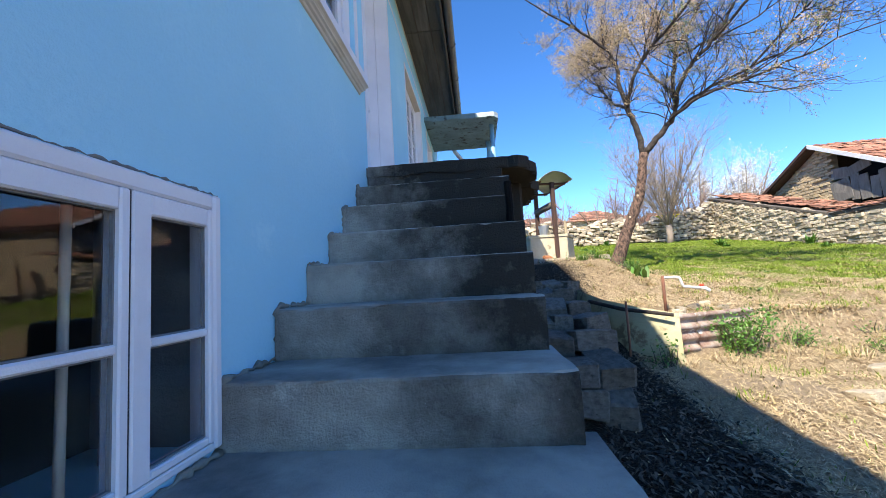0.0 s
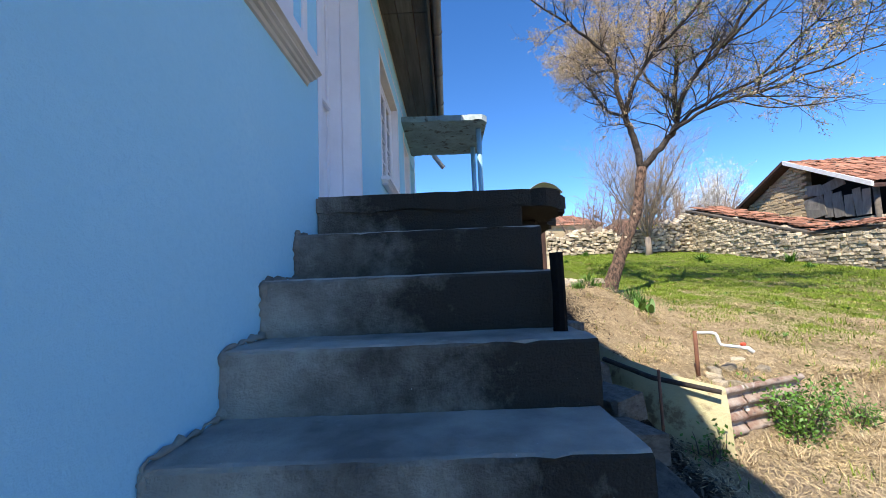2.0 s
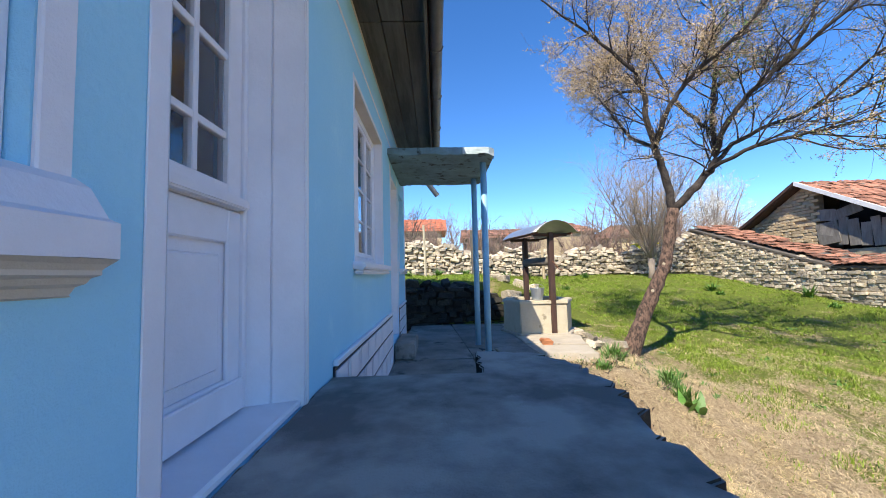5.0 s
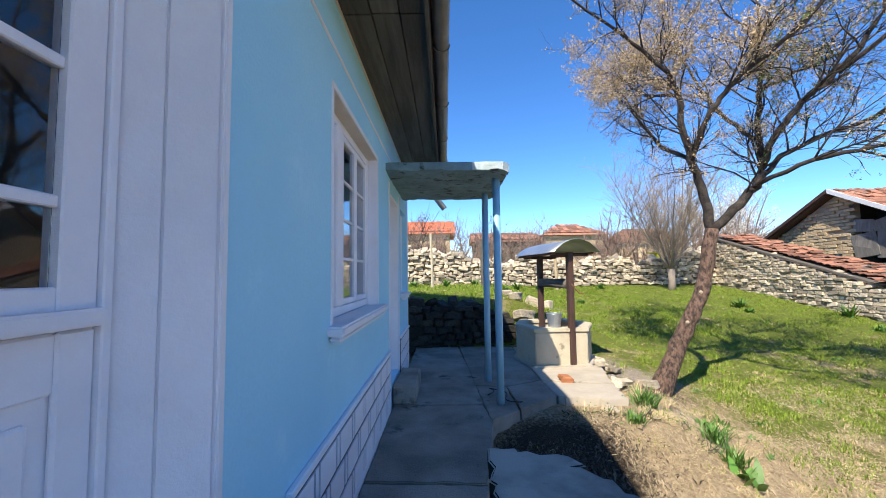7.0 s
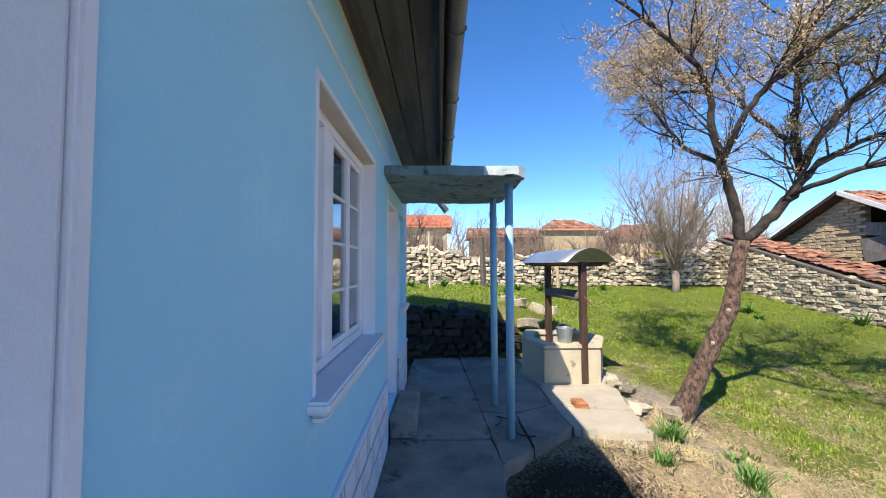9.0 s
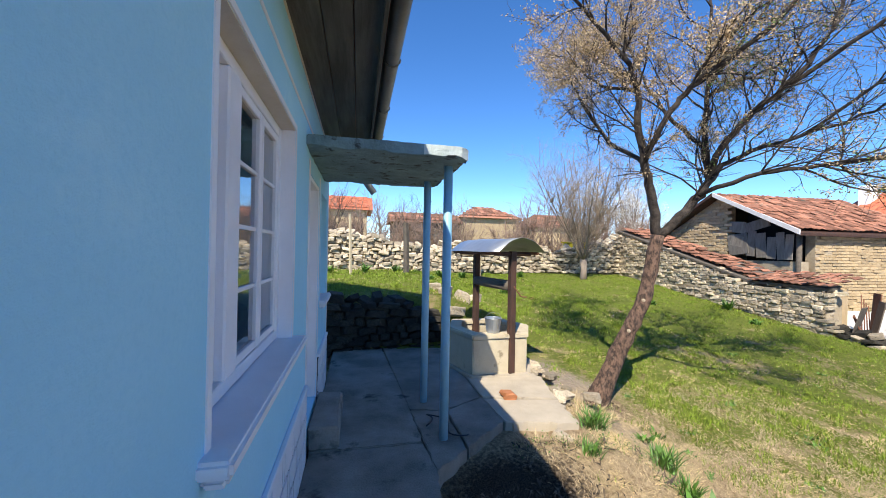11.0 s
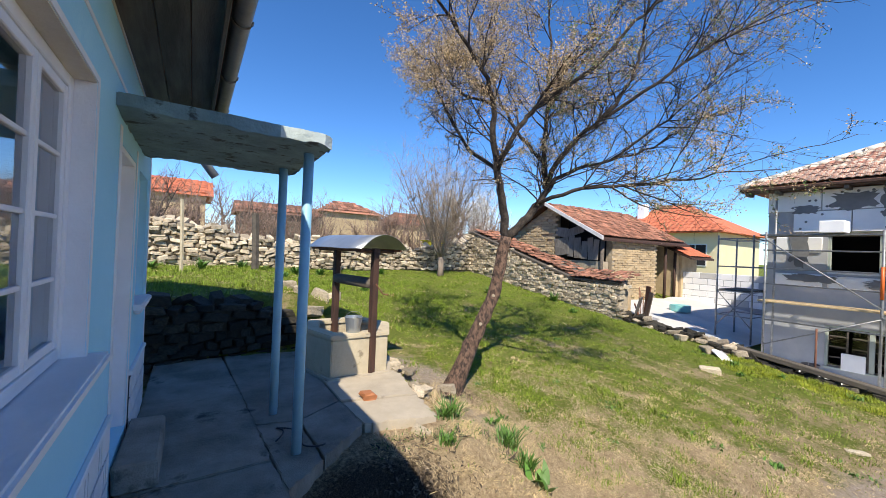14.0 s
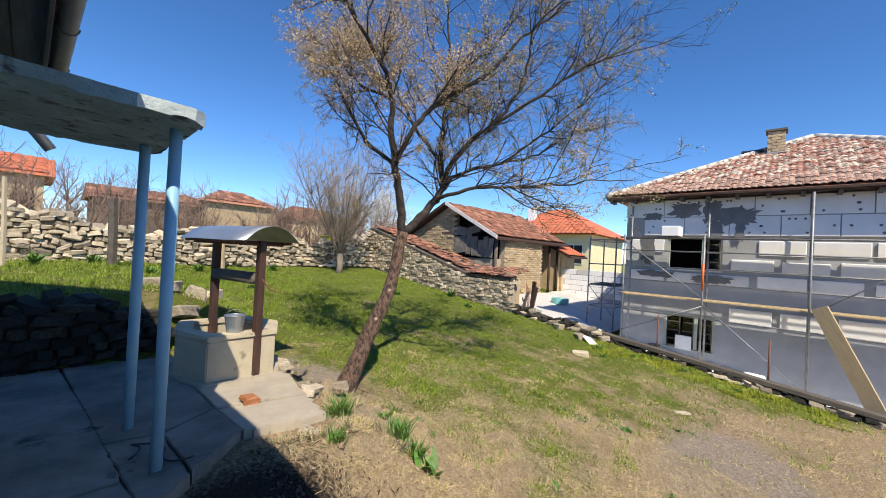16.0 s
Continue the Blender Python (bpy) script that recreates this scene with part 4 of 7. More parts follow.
# ---- stones, walls ----
def stone_mesh(name, seed, squash=0.16, face=1.0, round_=0.10):
    """A unit field stone: a bevelled block with its corners pulled about; face scales the pull in depth."""
    rs = random.Random(seed)
    b = bmesh.new()
    bmesh.ops.create_cube(b, size=1.0)
    for v in b.verts:
        v.co += Vector([rs.uniform(-squash, squash * 0.4) * (1 if c > 0 else -1) * k for c, k in zip(v.co, (1, face, 1))])
    bmesh.ops.bevel(b, geom=list(b.edges), offset=round_, segments=1, affect="EDGES")
    for v in b.verts:
        v.co += Vector([rs.uniform(-0.035, 0.035) * k for k in (1, max(face, 0.5), 1)])
    me = bpy.data.meshes.new(name)
    b.to_mesh(me)
    b.free()
    me.materials.append(M_STONE)
    return me


STONES = [stone_mesh("stone", 100 + i) for i in range(14)]


FLATSTONES = [stone_mesh("stone", 150 + i, 0.15, 0.35, 0.065) for i in range(14)]
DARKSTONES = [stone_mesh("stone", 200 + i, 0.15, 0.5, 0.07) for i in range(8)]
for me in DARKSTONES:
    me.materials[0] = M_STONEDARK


def put_stone(parent, m, rs, kinds):
    ob = new("stone", rs.choice(kinds))
    ob.parent = parent
    ob.matrix_basis = m
    return ob


def rubble_wall(name, label, a, b, base, top, thick, course, length, seed, singles=300, faces=(1,), rough=0.3, kinds=STONES, fill=0.07, proud=(-0.02, 0.05), turn=0.3, bed=None):
    """A dry wall from a to b in plan; base(t) and top(t) give its foot and its crest along the run. The
    first stones nearest to the walk are single parts; the rest are joined."""
    rs = random.Random(seed)
    w = thing(name, label, "stone wall", kind="structure")
    A, B = Vector((*a, 0)), Vector((*b, 0))
    run = (B - A).length
    d = (B - A) / run
    ang = math.atan2(d.y, d.x)
    n = 24
    core = bmesh.new()
    side = Vector((-d.y, d.x, 0)) * (thick * 0.36 + fill)
    rows = []
    for i in range(n + 1):
        t = i / n
        p = A + d * run * t
        rows.append([core.verts.new((*(p + side * s).xy, z)) for s, z in ((-1, base(t) - 0.3), (1, base(t) - 0.3), (1, top(t) - 0.1), (-1, top(t) - 0.1))])
    for i in range(n):
        for k in range(4):
            core.faces.new((rows[i][k], rows[i][(k + 1) % 4], rows[i + 1][(k + 1) % 4], rows[i + 1][k]))
    core.faces.new(rows[0]), core.faces.new(rows[-1][::-1])
    part("core", core, bed or M_MORTAR, w)
    mats = []
    z_lo = min(base(i / 20) for i in range(21)) - 0.1
    z_hi = max(top(i / 20) for i in range(21))
    z = z_lo
    while z < z_hi:
        h = course * rs.uniform(0.75, 1.3)
        s = -rs.uniform(0, length)
        while s < run:
            L = length * rs.uniform(0.5, 1.6)
            t = min(1, max(0, (s + L / 2) / run))
            if base(t) - h < z < top(t) - h * 0.4 and s + L > 0 and s < run:
                for f in faces:
                    off = Vector((-d.y, d.x, 0)) * f * (thick * 0.36 + rs.uniform(*proud))
                    p = A + d * (s + L / 2) + off
                    m = Matrix.Translation((p.x, p.y, z + h / 2 + rs.uniform(-0.1, 0.1) * h)) @ Euler((rs.gauss(0, rough * 0.2), rs.gauss(0, rough * 0.25), ang + rs.gauss(0, rough * turn))).to_matrix().to_4x4() @ Matrix.Diagonal((L * 0.97, 0.26 * rs.uniform(0.8, 1.2), h * 0.95, 1))
                    mats.append(m)
            s += L
        z += h
    # loose capping stones
    s = 0.0
    while s < run:
        L = length * rs.uniform(0.6, 1.5)
        t = min(1, (s + L / 2) / run)
        p = A + d * (s + L / 2)
        hh = course * rs.uniform(0.7, 1.5)
        mats.append(Matrix.Translation((p.x, p.y, top(t) - 0.04 + hh / 2 + rs.uniform(-0.05, 0.04))) @ Euler((rs.gauss(0, rough * 0.6), rs.gauss(0, rough * 0.6), ang + rs.gauss(0, 0.5))).to_matrix().to_4x4() @ Matrix.Diagonal((L, thick * rs.uniform(0.6, 0.95), hh, 1)))
        s += L * 0.85
    rs.shuffle(mats)
    mats.sort(key=lambda m: 0 if len(mats) <= singles else (m.translation - Vector((0, 8, 1))).length)
    for m in mats[:singles]:
        put_stone(w, m, rs, kinds)
    rest = mats[singles:]
    if rest:
        vs, fs = [], []
        for m in rest:
            me = rs.choice(kinds)
            k = len(vs)
            vs += [m @ v.co for v in me.vertices]
            fs += [[k + i for i in p.vertices] for p in me.polygons]
        me = bpy.data.meshes.new("stones")
        me.from_pydata(vs, [], fs)
        tagged(link_mesh("stones", me, M_STONE, w), "", "", "", "stuff")
    return w


rubble_wall("wall_far", "tumbled dry-stone wall at the top of the lawn", (-6.0, 17.0), (10.7, 17.7), lambda t: 0.9 + 0.0 * t, lambda t: 2.32 + 0.40 * smooth_step(0.40, 0.20, t) - 0.55 * smooth_step(0.15, 0.55, t) + 0.75 * smooth_step(0.88, 1.0, t) + 0.09 * math.sin(t * 37) + 0.08 * math.sin(t * 83 + 1), 0.5, 0.11, 0.24, 21, faces=(-1,), rough=0.85, kinds=STONES + FLATSTONES[:6], fill=0.02, proud=(-0.06, 0.06), bed=M_WALLGAP)
rubble_wall("wall_lean_to", "pale stone wall of the low lean-to shed", (10.62, 17.6), (10.45, 10.08), lambda t: 0.88 - 1.06 * t, lambda t: 0.90 + 0.282 * max(0.0, 5.7 - 7.52 * t), 0.4, 0.085, 0.20, 22, faces=(-1,), rough=0.28, kinds=FLATSTONES, fill=0.088, proud=(-0.012, 0.022), turn=0.08)
# the house shadow on this wall is put into its near-black stone colour
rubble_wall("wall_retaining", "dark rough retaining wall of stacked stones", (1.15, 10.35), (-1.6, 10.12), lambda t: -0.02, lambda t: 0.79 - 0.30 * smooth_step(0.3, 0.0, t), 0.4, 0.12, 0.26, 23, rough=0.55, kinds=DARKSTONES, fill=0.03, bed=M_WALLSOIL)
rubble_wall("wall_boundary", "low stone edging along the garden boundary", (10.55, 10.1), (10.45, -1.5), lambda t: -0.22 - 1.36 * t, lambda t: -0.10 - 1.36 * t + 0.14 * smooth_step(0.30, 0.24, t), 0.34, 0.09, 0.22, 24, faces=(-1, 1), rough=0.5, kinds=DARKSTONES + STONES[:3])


def loose_stone(label, at, size, seed, mat=None, group="loose stones on the lawn", squash=0.2, round_=0.10):
    rs = random.Random(seed)
    ob = new("stone", stone_mesh("stone", seed, squash, 1.0, round_))
    ob.matrix_basis = Matrix.Translation(at) @ Euler((rs.gauss(0, 0.1), rs.gauss(0, 0.1), rs.uniform(0, 3))).to_matrix().to_4x4() @ Matrix.Diagonal((*size, 1))
    if mat:
        ob.data.materials[0] = mat
    return tagged(ob, label, "stone", group)


rs = random.Random(4)
# rubble beside the stairs: stacked rough steps
k = 0
for y0, zt, xa, xb in ((2.55, -0.87, 0.55, 0.90), (2.95, -0.74, 0.45, 1.0), (3.4, -0.66, 0.45, 1.05), (3.9, -0.58, 0.45, 1.1), (4.5, -0.48, 0.5, 1.1), (5.0, -0.38, 0.45, 1.1)):
    x = xa
    while x < xb:
        w = rs.uniform(0.16, 0.32)
        for lay in range(2):
            ob = loose_stone("rough grey stone bedded beside the concrete stairs", (x + w / 2, y0 + 0.2 - 0.07 * lay + rs.uniform(-0.04, 0.04), zt - 0.09 - 0.165 * lay), (w * 1.08, 0.42, 0.17), 300 + k, M_STAIRSTONE, "stones beside the stairs", 0.09, 0.06)
            ob.rotation_euler.z = rs.gauss(0, 0.12)
            k += 1
        x += w
for x, y, sx, sy, sz in ((1.35, 10.75, 0.45, 0.3, 0.2), (1.75, 10.9, 0.35, 0.3, 0.22), (1.45, 10.35, 0.5, 0.3, 0.2), (1.2, 11.2, 0.3, 0.25, 0.2), (2.2, 11.6, 0.4, 0.3, 0.22), (1.95, 10.3, 0.3, 0.25, 0.14), (2.35, 8.95, 0.22, 0.16, 0.1), (2.4, 8.5, 0.28, 0.18, 0.08), (2.25, 8.0, 0.2, 0.16, 0.08), (2.5, 8.15, 0.16, 0.12, 0.07), (2.3, 9.4, 0.25, 0.2, 0.12), (2.15, 7.6, 0.2, 0.15, 0.06), (1.62, 6.72, 0.22, 0.14, 0.06), (8.3, 6.9, 0.35, 0.25, 0.12), (9.9, 7.6, 0.3, 0.25, 0.18), (10.1, 8.3, 0.35, 0.25, 0.2), (10.3, 7.1, 0.3, 0.22, 0.2), (7.1, 4.7, 0.25, 0.14, 0.05), (2.9, 3.1, 0.22, 0.16, 0.1), (2.4, 2.7, 0.18, 0.14, 0.08)):
    loose_stone("pale loose field stone lying on the ground", (x, y, ground_height(x, y) + sz * 0.3), (sx, sy, sz), 400 + k)
    k += 1
for i in range(26):
    y = rs.uniform(7.3, 9.7)
    x, s = 2.05 + 0.14 * math.sin(y * 3) + abs(rs.gauss(0.08, 0.16)), rs.uniform(0.05, 0.14)
    loose_stone("small pale rubble stone at the broken slab edge", (x, y, max(ground_height(x, y), -0.03) + s * 0.12), (s * 1.4, s, s * 0.6), 450 + i, None, "rubble along the slab edge")
brick = tagged(part("broken_brick", box(1.32, 1.47, 7.50, 7.62, 0.0, 0.07, 0.012, jitter=0.02), M_BULB), "broken orange brick lying on the path slab", "brick")

# ---- well ----
well = thing("garden_well", "six-sided rendered concrete well with a sheet-metal roof", "well")
WC, AXW = Vector((1.60, 8.93, 0)), Vector((-0.19, 0.98, 0)).normalized()
ROOF_C = Vector((1.655, 8.84, 0))
PERP = Vector((AXW.y, -AXW.x, 0))
rot = math.atan2(AXW.y, AXW.x)


CORNERS = [(1.20, 8.32), (1.98, 8.33), (2.26, 8.93), (2.02, 9.54), (1.22, 9.53), (1.03, 8.94)]


def outline(k):
    """The six-sided plan of the well, scaled about its middle."""
    return [(WC.x + (x - WC.x) * k, WC.y + (y - WC.y) * k) for x, y in CORNERS]


def ring(r0, r1, z0, z1, bevel):
    b = bmesh.new()
    o, q = outline(r1), outline(r0)
    vs = [[b.verts.new((*p, z)) for p in c] for c, z in ((o, z0), (o, z1), (q, z1), (q, z0))]
    for i in range(6):
        j = (i + 1) % 6
        for k in range(4):
            b.faces.new((vs[k][i], vs[k][j], vs[(k + 1) % 4][j], vs[(k + 1) % 4][i]))
    bmesh.ops.bevel(b, geom=list(b.edges), offset=bevel, segments=2, affect="EDGES")
    return b


part("kerb_ring", ring(0.74, 1.0, -0.02, 0.50, 0.012), M_WELL, well)
part("coping", ring(0.70, 1.035, 0.502, 0.565, 0.014), M_WELL, well, "worn pale concrete coping")
# the shaft's darkness is a flat black plate near ground level
part("shaft", prism(outline(0.735), -0.01, 0.02), M_BLACK, well, "flat black plate standing in for the unlit well shaft")
part("apron_joint", ring(0.95, 1.10, -0.02, 0.03, 0.01), M_SLAB, well)
ends = [ROOF_C - AXW * 0.45, ROOF_C + AXW * 0.50]
part("post", box(-0.043, 0.043, -0.043, 0.043, 0.0, 1.68, 0.006), M_DARKWOOD, well).matrix_basis = Matrix.Translation(ends[0] - AXW * 0.06 + Vector((0, 0, 0.02))) @ Matrix.Rotation(rot, 4, "Z")
part("post", box(-0.043, 0.043, -0.043, 0.043, 0.0, 1.68, 0.006), M_DARKWOOD, well).matrix_basis = Matrix.Translation(ends[1] + AXW * 0.02 + Vector((0, 0, 0.02))) @ Matrix.Rotation(rot, 4, "Z")
tube_part("windlass", [[(ends[0] + Vector((0, 0, 1.22)), 0.075), (ends[1] + Vector((0, 0, 1.22)), 0.075)]], M_OLDWOOD, well, "dark worn wooden windlass drum", sides=12)
c0 = ends[0] - AXW * 0.10 + Vector((0, 0, 1.22))
tube_part("crank", [[(c0 + AXW * 0.05, 0.009), (c0, 0.009), (c0 + PERP * 0.12 - Vector((0, 0, 0.14)), 0.009), (c0 + PERP * 0.12 - Vector((0, 0, 0.14)) - AXW * 0.12, 0.009)]], M_RUST, well, "bent iron crank handle")
for e in (ends[0] - AXW * 0.06, ends[1] + AXW * 0.02):
    tube_part("cross_arm", [[(e - PERP * 0.30 + Vector((0, 0, 1.66)), 0.026), (e + PERP * 0.30 + Vector((0, 0, 1.66)), 0.026)]], M_DARKWOOD, well, sides=4, smooth=False)
for s in (-1, 1):
    tube_part("purlin", [[(ends[0] - AXW * 0.22 + PERP * 0.31 * s + Vector((0, 0, 1.675)), 0.02), (ends[1] + AXW * 0.22 + PERP * 0.31 * s + Vector((0, 0, 1.675)), 0.02)]], M_RUST, well, sides=4, smooth=False)
rv, rf = [], []
for j, yy in enumerate((-0.75, -0.35, 0.0, 0.35, 0.75)):
    for lay in (0, 1):
        for i in range(15):
            s = -1 + 2 * i / 14
            p = ROOF_C + AXW * (yy + 0.01 * math.sin(9 * s)) + PERP * (0.37 * s) + Vector((0, 0, 1.69 + 0.19 * math.cos(s * math.pi / 2) ** 0.9 - 0.004 * lay + 0.006 * math.sin(yy * 7)))
            rv.append(p)
for j in range(4):
    for lay in (0, 1):
        for i in range(14):
            q = j * 30 + lay * 15 + i
            rf.append((q, q + 1, q + 31, q + 30))
for i in range(14):
    rf.append((i, i + 15, i + 16, i + 1))
    rf.append((120 + i, 121 + i, 136 + i, 135 + i))
me = bpy.data.meshes.new("roof_sheet")
me.from_pydata(rv, [], rf)
me.shade_smooth()
link_mesh("roof_sheet", me, M_GALV, well, "curved grey galvanised roof sheet")


def bucket_thing(name, label, at, r0, r1, h, mat, tilt=0.0):
    """An open pail: tapered wall with thickness, rolled rim, bottom and wire handle."""
    w = thing(name, label, "bucket", at)
    n, b = 20, bmesh.new()
    rings = [(r0, 0), (r1, h), (r1 - 0.004, h), (r0 - 0.004, 0.008)]
    vs = [[b.verts.new((r * math.cos(2 * math.pi * i / n), r * math.sin(2 * math.pi * i / n), z)) for i in range(n)] for r, z in rings]
    for k in range(3):
        for i in range(n):
            j = (i + 1) % n
            b.faces.new((vs[k][i], vs[k][j], vs[k + 1][j], vs[k + 1][i]))
    b.faces.new(vs[0]), b.faces.new(vs[3])
    part("body", b, mat, w)
    tube_part("rim", [[((r1 * math.cos(2 * math.pi * i / n), r1 * math.sin(2 * math.pi * i / n), h), 0.005) for i in range(n + 1)]], mat, w, sides=5)
    tube_part("handle", [[((r1 * math.cos(math.pi * i / 10), 0.0, h + 0.7 * r1 * math.sin(math.pi * i / 10) - 0.01), 0.003) for i in range(11)]], M_STEEL, w, "thin wire handle", sides=5)
    return w


bucket_thing("well_bucket", "grey galvanised pail standing on the well coping", (1.53, 8.46, 0.567), 0.088, 0.118, 0.20, M_GALV)

# ---- trees ----
def leaf_cloud(name, spots, size, mat, parent, seed, per=1, spread=0.04, label=""):
    """Many small pointed leaves as separate folded quads, scattered at the given spots."""
    g = np.random.default_rng(seed)
    p = np.repeat(np.array([tuple(s) for s in spots]), per, axis=0)
    k = len(p)
    p = p + g.normal(0, spread, (k, 3))
    u = g.normal(0, 1, (k, 3))
    u /= np.linalg.norm(u, axis=1)[:, None]
    v = np.cross(u, g.normal(0, 1, (k, 3)))
    v /= np.linalg.norm(v, axis=1)[:, None]
    L = size * g.uniform(0.6, 1.4, (k, 1))
    quad = np.stack([p, p + u * L * 0.5 + v * L * 0.28, p + u * L, p + u * L * 0.5 - v * L * 0.28], 1).reshape(-1, 3)
    me = bpy.data.meshes.new(name)
    me.vertices.add(4 * k), me.loops.add(4 * k), me.polygons.add(k)
    me.vertices.foreach_set("co", quad.ravel())
    me.loops.foreach_set("vertex_index", np.arange(4 * k))
    me.polygons.foreach_set("loop_start", np.arange(0, 4 * k, 4))
    me.update(calc_edges=True)
    ob = link_mesh(name, me, mat, parent, label)
    return tagged(ob, "", "", "", "stuff") if k > 300 else ob


def bend_path(start, heading, length, r0, r1, steps, rs, wander, lift):
    """A wandering, tapering branch path."""
    p, d, out = Vector(start), Vector(heading).normalized(), []
    for i in range(steps + 1):
        out.append((p.copy(), r0 + (r1 - r0) * i / steps))
        d = (d + Vector((rs.gauss(0, wander), rs.gauss(0, wander), rs.gauss(0, wander) + lift))).normalized()
        p = p + d * (length / steps)
    return out


def through_points(points, radii, rs, sub=4, wobble=0.012):
    """A smooth branch path through a few bends (Catmull-Rom)."""
    P = [Vector(p) for p in points]
    P = [2 * P[0] - P[1]] + P + [2 * P[-1] - P[-2]]
    out = []
    for i in range(1, len(P) - 2):
        for s in range(sub):
            t = s / sub
            a, b, c, d = P[i - 1], P[i], P[i + 1], P[i + 2]
            q = 0.5 * (2 * b + (c - a) * t + (2 * a - 5 * b + 4 * c - d) * t * t + (3 * b - a - 3 * c + d) * t ** 3)
            out.append((q + Vector([rs.gauss(0, wobble) for _ in range(3)]) * (1 if out else 0), radii[i - 1] + (radii[i] - radii[i - 1]) * t))
    out.append((P[-2], radii[-1]))
    return out


def twigs_from(path, rs, count, length, r, lo=0.25, wander=0.16, lift=0.02, steps=6, up=0.35):
    kids = []
    for _ in range(count):
        i = rs.uniform(lo, 0.98) * (len(path) - 1)
        a, b = path[int(i)], path[min(int(i) + 1, len(path) - 1)]
        along = (b[0] - a[0]).normalized() if (b[0] - a[0]).length > 1e-6 else Vector((0, 0, 1))
        side = Vector((rs.gauss(0, 1), rs.gauss(0, 1), rs.gauss(0, 0.6) + up))
        side = (side - along * side.dot(along)).normalized()
        d = along * rs.uniform(0.5, 1.1) + side * rs.uniform(0.5, 1.0)
        L = length * rs.uniform(0.5, 1.35)
        kids.append(bend_path(a[0], d, L, min(r, a[1] * 0.6), r * 0.3, steps, rs, wander, lift))
    return kids


O_TREE, R_TREE, D_TREE = Vector((1.82, 8.24, 0)), Vector((0.909, -0.417, 0)), Vector((0.417, 0.909, 0))


def at_tree(u, z, d=0.0):
    return O_TREE + R_TREE * u + D_TREE * d + Vector((0, 0, z))


